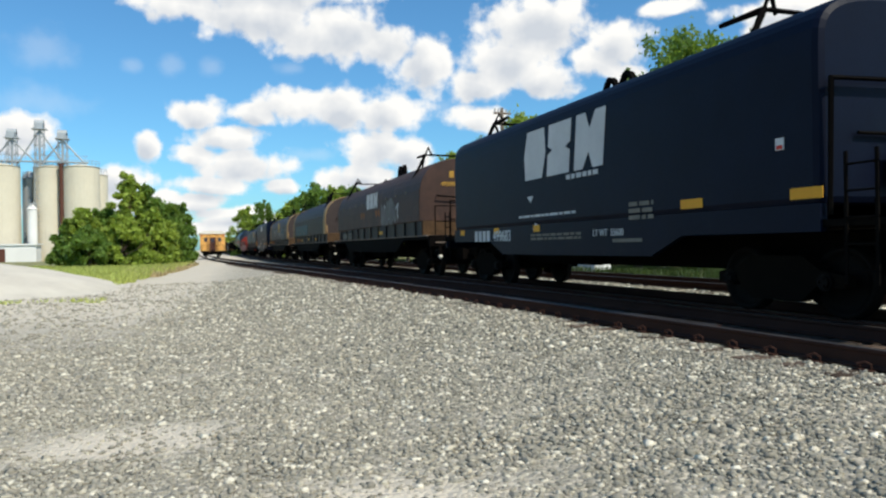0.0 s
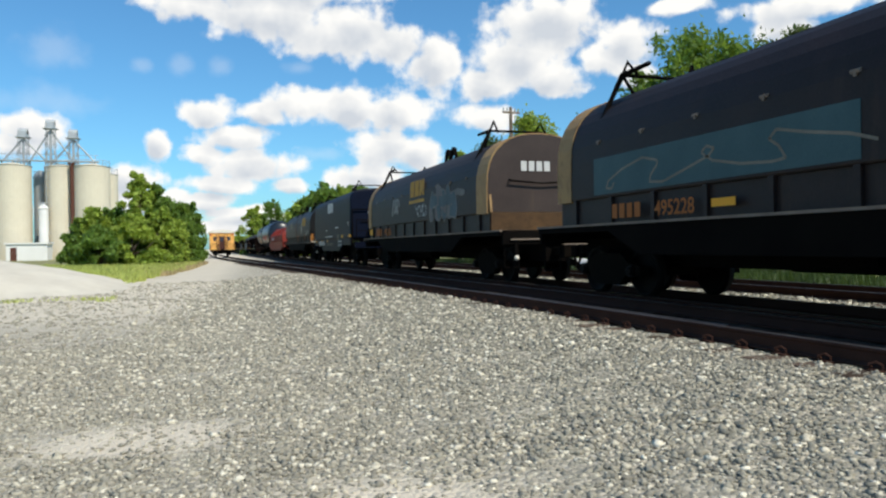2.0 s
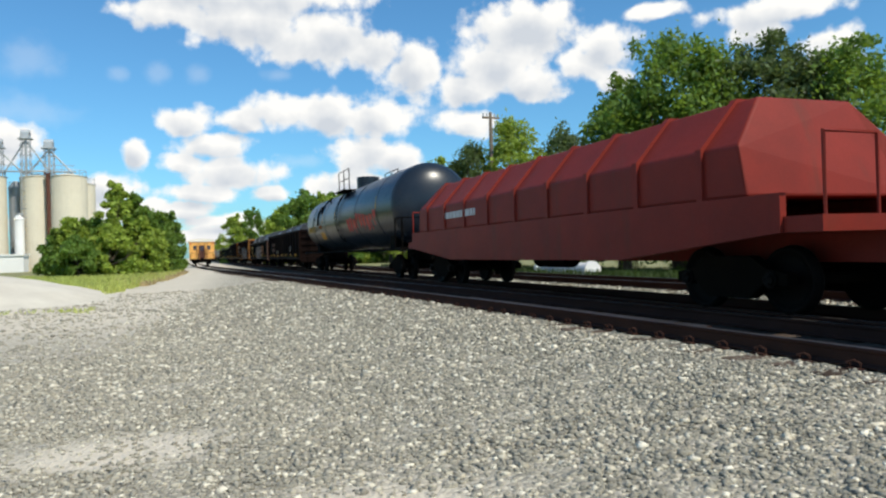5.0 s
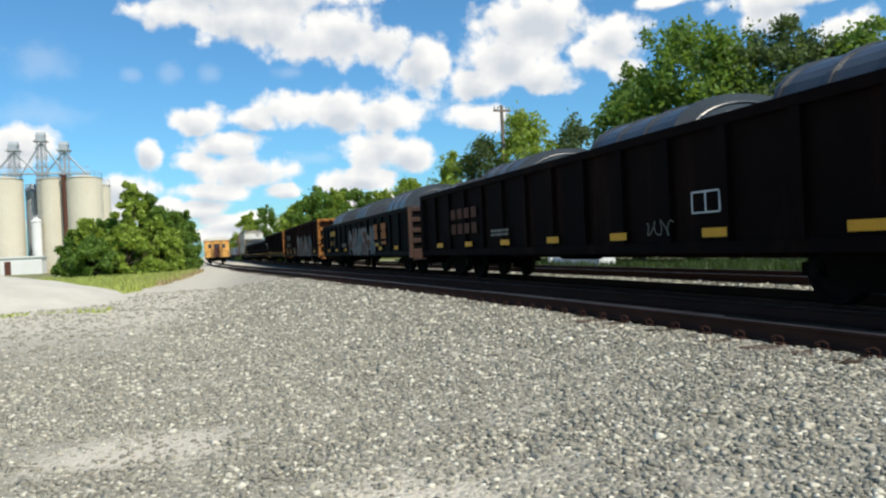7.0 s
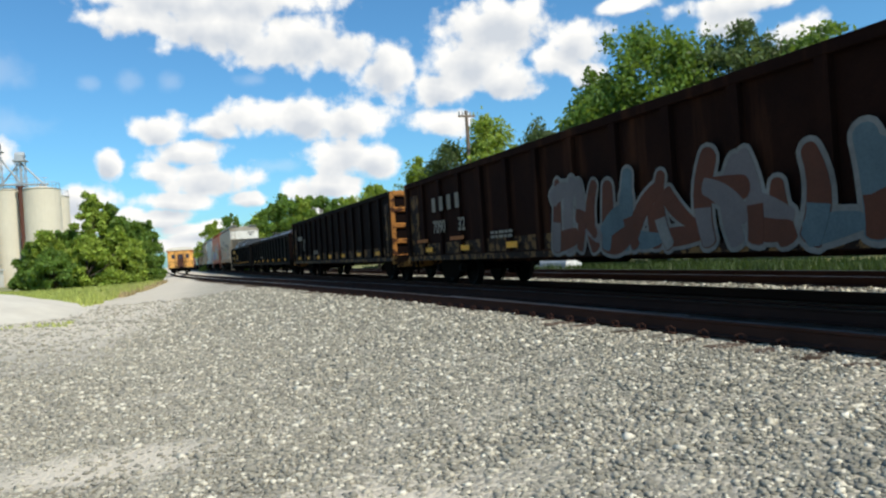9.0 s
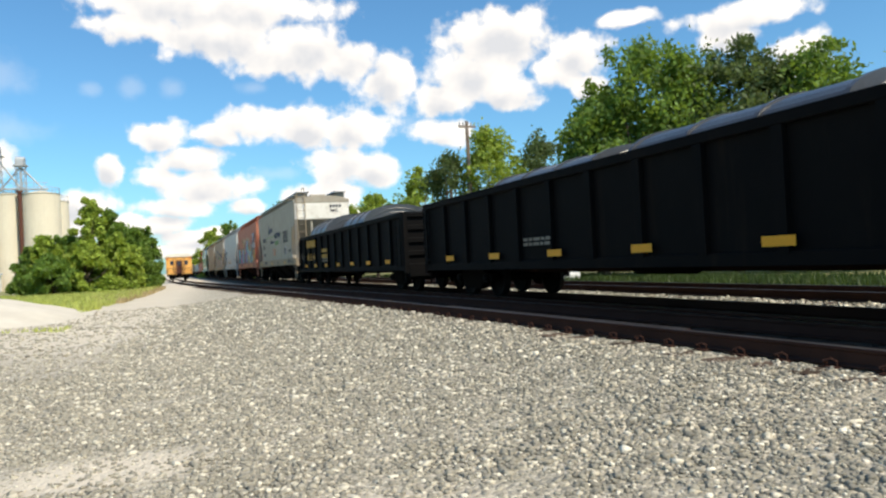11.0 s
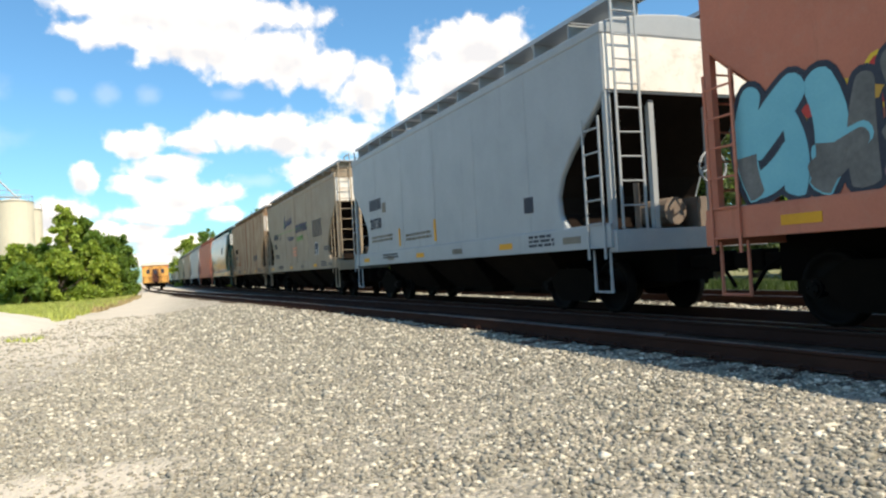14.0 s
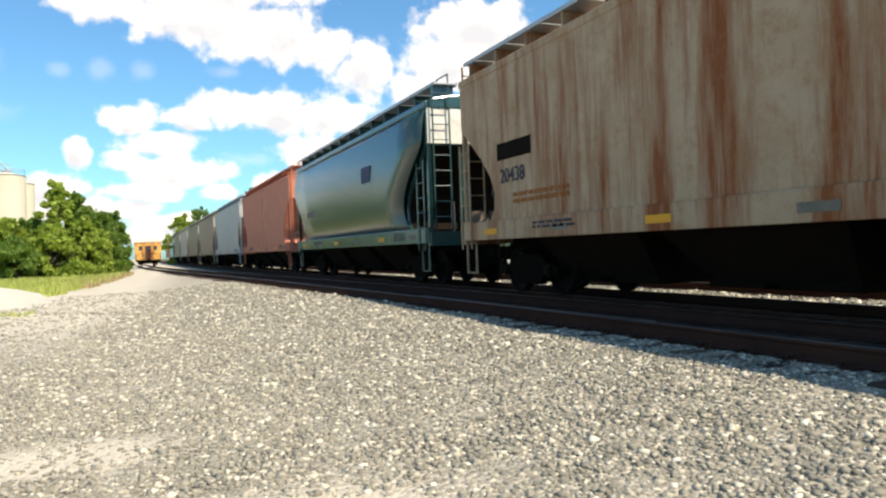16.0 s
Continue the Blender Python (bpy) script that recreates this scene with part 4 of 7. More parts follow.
def coil_car(name, label, near, far, hood_mat, band=None, end_mat=None, over=0.95, halves=False, top=3.96, deck_mat=None, railed=True):
    """A coil car: deep side sills, a round hood on the deck, end bulkheads, steps and rails."""
    car, half, mid = car_at(name, label, "rail car", near, far)
    deck = half + over
    deck_mat = deck_mat or black_steel
    running_gear(car, deck, 2.1)
    brake_gear(car, 1.2)
    bm = B()
    box(bm, -0.35, 0.35, -deck, deck, 0.56, 1.1)
    part("centre_sill", bm, black_steel, car)
    for s in (-1, 1):
        bm = B()
        outline = [(-deck, 1.22), (-deck, 1.36), (deck, 1.36), (deck, 1.22), (deck - 2.9, 1.22), (deck - 3.9, 0.80), (-deck + 3.9, 0.80), (-deck + 2.9, 1.22)]
        along_x(bm, outline, s * 1.50 - 0.05, s * 1.50 + 0.05)
        part("side_sill", bm, deck_mat, car)
    bm = B()
    box(bm, -1.58, 1.58, -deck - 0.02, deck + 0.02, 1.325, 1.365)
    part("deck", bm, dust_sunlit_tan, car, "dusty deck plate")
    # lip below the hood, in pockets
    for s in (-1, 1):
        bm = B()
        box(bm, s * 1.40 - 0.05, s * 1.40 + 0.05, -half, half, 1.365, 1.86)
        n = 11
        for i in range(n):
            y = -half + 2 * half * (i + 0.5) / n
            box(bm, s * 1.44 - 0.07, s * 1.44 + 0.07, y - 0.05, y + 0.05, 1.366, 1.85)
        part("trough_side", bm, deck_mat if not end_mat else brown_hood, car)
    prof = hood_profile(1.52, 1.84, 2.55, top)
    cuts = [(-half, half)] if not halves else [(-half, -0.04), (0.04, half)]
    for a, b in cuts:
        part("hood", along_y(B(), prof, a, b), hood_mat, car, smooth=False, bevel=0.03)
    if band:
        bp = hood_profile(1.535, 1.82, 2.55, top + 0.015)
        spots = [(-half - 0.02, -half + 0.75), (half - 0.55, half + 0.02)] + ([(-0.35, 0.35)] if halves else [])
        for a, b in spots:
            part("hood_band", along_y(B(), bp, a, b), band, car, "tan painted band")
        fp = hood_profile(1.50, 1.86, 2.55, top - 0.02)
        # plate in a lighter brown that stands for sunlight on the hood's end
        part("end_plate", along_y(B(), fp, -half - 0.035, -half - 0.01), sunlit_end, car, "brown end plate lightened for the sun on it")
    # end bulkheads
    for s in (-1, 1):
        bm = B()
        box(bm, -1.42, 1.42, s * (half - 0.02) - 0.06, s * (half - 0.02) + 0.06, 1.366, 1.85)
        part("bulkhead", bm, end_mat or hood_mat, car, bevel=0.01)
        part("end_sill", box(B(), -1.50, 1.50, s * deck - 0.06, s * deck + 0.06, 1.0, 1.36), black_steel, car, bevel=0.01)
        bent(pipe_bm := B(), [(-1.3, s * (deck + 0.09), 1.12), (-0.3, s * (deck + 0.09), 1.12), (0.2, s * (deck + 0.12), 0.98), (1.2, s * (deck + 0.12), 0.98)], 0.025, 5)
        part("uncoupling_lever", pipe_bm, dust_sunlit_tan, car)
        for x in (-1.42, 1.42):
            part("corner_step", bent(B(), [(x, s * (deck - 0.05), 1.2), (x, s * (deck - 0.05), 0.42), (x - math.copysign(0.38, x), s * (deck - 0.05), 0.42), (x - math.copysign(0.38, x), s * (deck - 0.05), 1.1)], 0.02, 5), black_steel, car)
        for x in (-1.25, 0.35) if railed else ():
            bm = bent(B(), [(x, s * (deck - 0.1), 1.36), (x, s * (deck - 0.1), 2.3), (x + 0.8, s * (deck - 0.1), 2.3), (x + 0.8, s * (deck - 0.1), 1.36)], 0.02, 5)
            rod(bm, (x, s * (deck - 0.1), 1.8), (x + 0.8, s * (deck - 0.1), 1.8), 0.016, 5)
            part("end_railing", bm, black_steel, car)
        if not railed:
            for x in (-1.44, 1.44):
                part("corner_gusset", along_x(B(), [(s * half, 1.86), (s * (half + 0.12), 1.86), (s * (half + 0.03), 2.35), (s * half, 2.35)], x - 0.03, x + 0.03), band or black_steel, car)
    # a long grab rail on the hood's end, hinges along the shoulder, a walkway strip on the top
    bm = B()
    bent(bm, [(-0.9, -half - 0.02, 2.72), (-0.9, -half - 0.13, 2.68), (0.0, -half - 0.13, 2.62), (0.95, -half - 0.13, 2.68), (0.95, -half - 0.02, 2.72)], 0.022, 5)
    part("grab_rail", bm, black_steel, car)
    for i in range(9):
        y = -half + 1.6 + i * (2 * half - 3.2) / 8
        bm = rod(B(), (-1.50, y - 0.07, 2.90), (-1.50, y + 0.07, 2.90), 0.028, 6)
        box(bm, -1.53, -1.45, y - 0.02, y + 0.02, 2.84, 2.92)
        part("hood_latch", bm, dust_sunlit_tan, car)
    bm = B()
    box(bm, -0.28, 0.28, -half + 1.9, half - 1.9, top - 0.01, top + 0.06)
    part("ridge_walk", bm, black_steel, car)
    for a, b in cuts:
        lift_frame(car, a + 1.4, top - 0.06, lean=1)
        lift_frame(car, b - 1.4, top - 0.06, lean=-1)
        lift_rings(car, (a + b) / 2, top)
    if railed:
        brake_wheel(car, 0.25, -deck + 0.02, 2.0, black_steel)
    # added cream ball that imitates a sun glint low on the car's end
    bm = B()
    bmesh.ops.create_uvsphere(bm, u_segments=14, v_segments=8, radius=0.065)
    o = part("air_valve", bm, cream_paint, car, "pale ball standing in for a sun glint", smooth=True)
    o.location = (-1.15, -deck - 0.10, 0.66)
    # added bracket to carry the glint ball
    part("valve_bracket", box(B(), -1.19, -1.11, -deck - 0.10, -deck + 0.05, 0.70, 1.05), black_steel, car)
    return car, half, mid


def tall_coil_car(name, label, near, far):
    """A coil car with a tall slab-sided navy hood that reaches down to the sills."""
    car, half, mid = car_at(name, label, "rail car", near, far)
    deck = half + 0.9
    running_gear(car, deck, 2.1)
    brake_gear(car, 1.0)
    prof = hood_profile(1.54, 1.42, 3.30, 4.02, n=20, power=3.2)
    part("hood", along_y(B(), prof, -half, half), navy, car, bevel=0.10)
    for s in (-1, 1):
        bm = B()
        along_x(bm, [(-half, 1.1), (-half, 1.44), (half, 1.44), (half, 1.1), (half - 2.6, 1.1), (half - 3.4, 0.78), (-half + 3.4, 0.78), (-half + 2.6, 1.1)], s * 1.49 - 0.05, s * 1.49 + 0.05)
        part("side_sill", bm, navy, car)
    bm = B()
    box(bm, -0.35, 0.35, -deck, deck, 0.56, 1.1)
    box(bm, -1.5, 1.5, -deck, deck, 1.16, 1.24)
    part("frame", bm, black_steel, car)
    for s in (-1, 1):
        bm = B()
        box(bm, -1.5, 1.5, s * deck - 0.06, s * deck + 0.06, 0.95, 1.25)
        part("end_sill", bm, navy, car)
        for x in (-1.38, 0.55):
            bm = bent(B(), [(x, s * (deck - 0.08), 1.24), (x, s * (deck - 0.08), 2.35), (x + 0.85, s * (deck - 0.08), 2.35), (x + 0.85, s * (deck - 0.08), 1.24)], 0.022, 5)
            rod(bm, (x, s * (deck - 0.08), 1.8), (x + 0.85, s * (deck - 0.08), 1.8), 0.018, 5)
            part("end_railing", bm, black_steel, car)
        bm = ladder_mesh(1.5, 0.4, 5)
        o = part("ladder", bm, black_steel, car)
        o.matrix_basis = pose(-1.56, s * (deck - 0.32), 0.5, 0, 0, -90)
    bm = B()
    rod(bm, (-1.0, -half - 0.05, 2.28), (1.3, -half - 0.05, 2.28), 0.024, 6)
    part("grab_rail", bm, black_steel, car)
    hand_brake(car, -0.15, -half - 0.26, 2.0, truck_steel)
    for x, w, z, h2 in ((0.42, 0.22, 1.86, 0.2), (0.42, 0.13, 1.55, 0.13), (0.62, 0.13, 1.55, 0.13), (0.82, 0.13, 1.55, 0.13), (1.08, 0.34, 1.55, 0.13)):
        end_mark(car, x, -half - 0.0, z, w, h2, white_mark)
    end_mark(car, 0.25, -half - 0.0, 1.30 + 0.14, 0.36, 0.1, yellow_mark)
    bent(bm4 := B(), [(-1.45, -half - 0.06, 1.3), (-1.45, -half - 0.1, 2.9), (0.35, -half - 0.1, 2.95), (0.35, -half - 0.06, 1.3)], 0.03, 5)
    part("end_guard", bm4, black_steel, car)
    for y, l in ((-half + 1.6, 1), (half - 1.4, -1)):
        lift_frame(car, y, 3.96, lean=l)
    lift_rings(car, 0.2, 4.0)
    for y in (half - 0.5, half - 2.9, 0.2 * half, -half + 2.6, -half + 0.45):
        mark(car, y, 1.50 if y < 0 else 1.28, 0.5 if y < 0 else 0.30, 0.14, yellow_mark, -1.545, "reflector", "orange reflective strip")
    mark(car, -half + 0.68, 2.14, 0.14, 0.15, white_mark, -1.545)
    mark(car, -half + 0.66, 2.15, 0.10, 0.05, red_mark, -1.549)
    bars(car, -half + 4.0, 1.62, 0.7, 0.07, dim_mark, 3, -1.545, 5)
    bars(car, half - 4.4, 1.60, 2.6, 0.05, white_mark, 1, -1.545, 8)
    bars(car, half - 5.0, 1.18, 2.2, 0.05, dim_mark, 2, -1.545, 11)
    blob(car, [(half - 5.0, 1.92), (half - 5.16, 2.06), (half - 4.84, 2.06)], white_mark, -1.545, "jacking_mark")
    blob(car, [(half - 5.25, 1.48), (half - 5.41, 1.34), (half - 5.09, 1.34)], white_mark, -1.545, "jacking_mark")
    return car, half, mid


def hopper(name, label, near, far, body, sill=None, end_mat=None, bay=None, roof=4.98):
    """A covered hopper: tall sides cut away over the trucks, slope sheets, roof with running boards, ladders."""
    car, half, mid = car_at(name, label, "rail car", near, far)
    sill = sill or body
    running_gear(car, half, 2.0)
    eave = 4.72
    # cargo body, drawn across; its ends slope in under a short upright panel
    ends = [(half - 0.05, eave), (half - 0.05, 3.62), (half - 0.25, 3.45), (half - 0.62, 3.16), (half - 1.06, 2.80), (half - 1.42, 2.42), (half - 1.58, 2.08), (half - 1.54, 1.76), (half - 1.28, 1.48)]
    outline = ends + [(-y, z) for y, z in ends[::-1]]
    bm = along_x(B(), outline, -1.58, 1.58)
    part("body", bm, body, car, bevel=0.04)
    # the hollow behind the side sheet over each truck
    for s in (-1, 1):
        bm = B()
        pts = [(s * (half - 0.10), 3.6), (s * (half - 0.66), 3.13), (s * (half - 1.10), 2.78), (s * (half - 1.46), 2.42), (s * (half - 1.61), 2.08), (s * (half - 1.57), 1.78), (s * (half - 1.32), 1.5)]
        lo = [bm.verts.new((-1.50, y + s * 0.06, z)) for y, z in pts]
        hi = [bm.verts.new((1.50, y + s * 0.06, z)) for y, z in pts]
        for i in range(len(pts) - 1):
            bm.faces.new((lo[i], lo[i + 1], hi[i + 1], hi[i]))
        # most slope sheets carry their shade as a dark colour
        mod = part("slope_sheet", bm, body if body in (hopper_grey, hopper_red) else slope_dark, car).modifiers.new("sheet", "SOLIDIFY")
        mod.thickness = 0.01
        # strong sunlight on the end is put into this panel's colour
        part("end_panel", box(B(), -1.54, 1.54, s * (half - 0.045) - 0.012, s * (half - 0.045) + 0.012, 3.66, eave - 0.17), end_mat or end_sunlit_white, car, "upper end panel coloured brighter as if in strong sun")
        for x in (-0.6, 0.6):
            part("end_post", along_x(B(), [(s * (half - 0.12), 1.4), (s * (half - 0.12), 3.65), (s * (half - 0.22), 3.65), (s * (half - 0.22), 1.4)], x - 0.05, x + 0.05), body, car)
        for x in (-1.50, 1.50):
            part("end_post", box(B(), x - 0.05, x + 0.05, s * (half - 0.1) - 0.05, s * (half - 0.1) + 0.05, 1.4, 3.7), body, car)
    rp = [(-1.60, eave - 0.16), (-1.60, eave), (-1.35, eave + 0.10), (-0.7, roof - 0.05), (0, roof), (0.7, roof - 0.05), (1.35, eave + 0.10), (1.60, eave), (1.60, eave - 0.16)]
    part("roof", along_y(B(), rp, -half + 0.03, half - 0.03), body, car, bevel=0.03)
    # side plates: a rail under the eave and the side sill
    for s in (-1, 1):
        bm = B()
        box(bm, s * 1.60 - 0.035, s * 1.60 + 0.035, -half, half, 1.13, 1.50)
        box(bm, s * 1.57 - 0.06, s * 1.57 + 0.06, -half, half, 1.44, 1.52)
        part("side_sill", bm, sill, car, bevel=0.01)
        for i in range(5):
            y = -half + 2.6 + i * (2 * half - 5.2) / 4
            part("side_seam", box(B(), s * 1.579 - 0.006, s * 1.579 + 0.006, y - 0.025, y + 0.025, 1.52, eave - 0.18), body, car)
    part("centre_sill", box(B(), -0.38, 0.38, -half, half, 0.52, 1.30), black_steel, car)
    # outlets
    for y in (-half * 0.46, 0.0, half * 0.46):
        bm = B()
        top = [(-1.45, y - half * 0.21, 1.3), (1.45, y - half * 0.21, 1.3), (1.45, y + half * 0.21, 1.3), (-1.45, y + half * 0.21, 1.3)]
        w = half * 0.15
        low = [(-0.6, y - w, 0.40), (0.6, y - w, 0.40), (0.6, y + w, 0.40), (-0.6, y + w, 0.40)]
        tv, lv = [bm.verts.new(v) for v in top], [bm.verts.new(v) for v in low]
        for i in range(4):
            bm.faces.new((tv[i], tv[(i + 1) % 4], lv[(i + 1) % 4], lv[i]))
        bm.faces.new(lv[::-1]), bm.faces.new(tv)
        bmesh.ops.recalc_face_normals(bm, faces=bm.faces)
        # bays coloured as dark as the shade they hang in
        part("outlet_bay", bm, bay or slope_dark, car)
        bm = B()
        box(bm, -0.65, 0.65, y - w - 0.05, y + w + 0.05, 0.28, 0.40)
        rod(bm, (-0.9, y, 0.34), (0.9, y, 0.34), 0.04, 6)
        part("outlet_gate", bm, truck_steel, car)
    # roof walk on brackets, hatches
    for s in (-1, 1):
        bm = B()
        y = -half - 0.12
        while y < half + 0.1:
            box(bm, s * 1.05 - 0.30, s * 1.05 + 0.30, y, min(y + 1.36, half + 0.12), roof + 0.16, roof + 0.19)
            y += 1.40
        for x in (-0.31, 0.31):
            box(bm, s * 1.05 + x - 0.015, s * 1.05 + x + 0.015, -half - 0.12, half + 0.12, roof + 0.14, roof + 0.22)
        part("running_board", bm, galvanised if body is not hopper_red else hopper_red, car, "grated roof walk")
        for i in range(13):
            y = -half + 0.1 + i * (2 * half - 0.2) / 12
            part("walk_bracket", box(B(), s * 1.05 - 0.28, s * 1.05 + 0.28, y - 0.02, y + 0.02, eave + 0.10, roof + 0.15), body, car)
    for i in range(5):
        y = -half + 2 + i * (2 * half - 4) / 4
        bm = B()
        box(bm, -0.42, 0.42, y - 1.05, y + 1.05, roof - 0.02, roof + 0.13)
        part("hatch", bm, body, car, bevel=0.02)
    # ladders at the corners
    for s in (-1, 1):
        for x, turn in ((-1.66, -90), (1.66, 90)):
            o = part("ladder", ladder_mesh(2.3, 0.46, 6), sill, car)
            o.matrix_basis = pose(x, s * (half - 0.36), 0.95 if x < 0 else 1.2, 0, 0, turn)
        o = part("ladder", ladder_mesh(3.9, 0.46, 10), sill, car)
        o.matrix_basis = pose(-1.2, s * (half + 0.07), 1.2, 0, 0, 0 if s < 0 else 180)
        bm = B()
        box(bm, -1.58, 1.58, s * (half - 0.02) - 0.10, s * (half - 0.02) + 0.10, 1.05, 1.40)
        part("end_sill", bm, sill, car, bevel=0.01)
        bm = B()
        box(bm, -1.5, 1.5, s * (half - 0.95) - 0.9, s * (half - 0.95) + 0.9, 1.36, 1.41)
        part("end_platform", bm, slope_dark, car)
        bm = B()
        bent(bm, [(-1.55, s * (half - 0.15), 1.1), (-1.55, s * (half - 0.15), 0.42), (-1.55, s * (half - 0.6), 0.42), (-1.55, s * (half - 0.6), 1.1)], 0.022, 5)
        part("corner_step", bm, sill, car)
        bm = B()
        bent(bm, [(-1.0, s * (half + 0.12), roof + 0.2), (-1.0, s * (half + 0.12), roof + 0.42), (-1.0, s * (half - 0.6), roof + 0.42), (-1.0, s * (half - 0.6), roof + 0.2)], 0.018, 5)
        part("roof_grab", bm, sill, car)
    bm = B()
    rod(bm, (0.1, -half + 0.5, 1.72), (0.1, -half + 1.3, 1.72), 0.24, 14)
    box(bm, 0.5, 0.95, -half + 0.4, -half + 0.8, 1.42, 1.95)
    rod(bm, (-0.7, -half + 0.5, 1.42), (-0.7, -half + 0.5, 2.2), 0.05, 8)
    # pale tan instead of dark steel paints the sun on this gear
    part("brake_cylinder", bm, dust_sunlit_tan, car, "brake cylinder and reservoir in pale tan for sunlight")
    brake_wheel(car, 0.5, -half - 0.02, 2.4, sill)
    for i in range(6):
        y = half - 1.2 - i * (2 * half - 2.6) / 5
        mark(car, y, 1.24, 0.55, 0.12, yellow_mark if i % 2 == 0 else dim_mark, -1.638, "reflector")
    bars(car, half - 3.2, 1.38, 1.4, 0.05, dark_mark, 2, -1.638, 3)
    bars(car, -half + 2.6, 1.40, 0.9, 0.05, dark_mark, 3, -1.638, 4)
    return car, half, mid


def bulged_sides(car, half, material, deep=0.16):
    """Side sheets that swell outwards between sill and eave, cut to the body's outline."""
    zs = np.linspace(1.52, 4.56, 19)
    cut_z = [1.48, 1.76, 2.08, 2.42, 2.80, 3.16, 3.45, 3.62, 4.72]
    cut_y = [1.28, 1.54, 1.58, 1.42, 1.06, 0.62, 0.25, 0.05, 0.05]
    for s in (-1, 1):
        bm = B()
        rows = []
        for z in zs:
            x = s * (1.583 + deep * math.sin(math.pi * (z - 1.52) / 3.04) ** 0.8)
            e = half - float(np.interp(z, cut_z, cut_y)) - 0.02
            rows.append([bm.verts.new((x, f * e, z)) for f in np.linspace(-1, 1, 9)])
        for a, b in zip(rows, rows[1:]):
            for i in range(8):
                bm.faces.new((a[i], a[i + 1], b[i + 1], b[i]))
        bmesh.ops.recalc_face_normals(bm, faces=bm.faces)
        part("side_sheet", bm, material, car, smooth=True).modifiers.new("sheet", "SOLIDIFY").thickness = 0.012


def gondola(name, label, near, far, top, side, end=None, ribs=14, loads=(), low=0.72):
    """An open gondola: thin steel sides with outside posts, a heavy top rail, ribbed ends, a floor."""
    car, half, mid = car_at(name, label, "rail car", near, far)
    end = end or side
    running_gear(car, half, 2.1)
    brake_gear(car, 0.8)
    for s in (-1, 1):
        bm = B()
        box(bm, s * 1.50 - 0.02, s * 1.50 + 0.02, -half, half, low, top)
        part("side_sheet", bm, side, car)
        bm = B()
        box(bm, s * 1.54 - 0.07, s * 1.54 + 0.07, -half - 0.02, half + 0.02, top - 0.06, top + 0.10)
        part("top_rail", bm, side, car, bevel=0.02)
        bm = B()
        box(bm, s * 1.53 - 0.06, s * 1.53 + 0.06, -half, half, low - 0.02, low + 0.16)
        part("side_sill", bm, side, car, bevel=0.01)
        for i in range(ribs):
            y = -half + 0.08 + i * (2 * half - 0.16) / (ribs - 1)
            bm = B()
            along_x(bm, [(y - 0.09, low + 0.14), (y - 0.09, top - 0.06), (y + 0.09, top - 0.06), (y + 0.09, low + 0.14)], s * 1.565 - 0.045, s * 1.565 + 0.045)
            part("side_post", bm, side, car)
    bm = B()
    box(bm, -1.48, 1.48, -half, half, low + 0.1, low + 0.18)
    box(bm, -0.35, 0.35, -half, half, 0.58, low + 0.1)
    part("floor", bm, gondola_rust, car)
    for s in (-1, 1):
        bm = B()
        box(bm, -1.52, 1.52, s * half - 0.03, s * half + 0.03, low, top + 0.05)
        part("end_sheet", bm, side, car)
        for i in range(5):
            z = low + 0.14 + i * (top - low - 0.12) / 4.0
            bm = B()
            along_x(bm, [(s * half, z - 0.13), (s * (half + 0.11), z - 0.08), (s * (half + 0.11), z + 0.03), (s * half, z + 0.08)], -1.50, 1.50)
            part("end_rib", bm, end, car)
        for x in (-1.53, 1.53):
            part("corner_post", box(B(), x - 0.07, x + 0.07, s * (half + 0.02) - 0.08, s * (half + 0.02) + 0.08, low - 0.1, top + 0.08), end, car)
        part("end_sill", box(B(), -1.46, 1.46, s * (half + 0.03) - 0.1, s * (half + 0.03) + 0.1, low - 0.2, low + 0.1), end, car)
        o = part("ladder", ladder_mesh(1.5, 0.4, 4), side, car)
        o.matrix_basis = pose(-1.66, s * (half - 0.32), low + 0.1, 0, 0, -90)
        bm = B()
        bent(bm, [(-1.5, s * (half - 0.1), low), (-1.5, s * (half - 0.1), 0.35), (-1.5, s * (half - 0.5), 0.35), (-1.5, s * (half - 0.5), low)], 0.02, 5)
        part("corner_step", bm, black_steel, car)
    for y, length, high in loads:
        cover = thing("coil_cover", "dark grey ribbed round steel cover over coils in a gondola", "cover", "round covers in the gondolas")
        prof = hood_profile(1.42, 0.0, 0.25, high, n=16, power=2.1)
        part("shell", along_y(B(), prof, -length / 2, length / 2), cover_grey, cover, bevel=0.03)
        n = max(3, int(length / 1.1))
        for i in range(n + 1):
            yy = -length / 2 + length * i / n
            p2 = hood_profile(1.45, 0.0, 0.25, high + 0.035, n=16, power=2.1)
            part("rib", along_y(B(), p2, yy - 0.04, yy + 0.04), cover_grey, cover)
        for k, f in enumerate((0.86, 0.70, 0.54, 0.38)):
            arc = [(1.40 * f * math.cos(a), -length / 2 - 0.045, 0.10 + high * f * 0.9 * math.sin(a)) for a in np.linspace(0.0, math.pi, 19)]
            part("end_ring", bent(B(), arc, 0.022, 5), cover_grey, cover)
        CARS.append((cover, mid + y))
        cover["base"] = low + 0.18 + 1e-3
        bm = B()
        box(bm, -1.40, 1.40, -length / 2 + 0.05, length / 2 - 0.05, -(top - 0.25 - low - 0.18), 0.0)
        part("cradle", bm, gondola_brown, cover)
        cover["rise"] = top - 0.25
    n = 7
    for i in range(n):
        y = half - 1.6 - i * (2 * half - 3.6) / (n - 1)
        mark(car, y, low + 0.22, 0.52, 0.13, yellow_mark, -1.613, "reflector", "orange reflective strip")
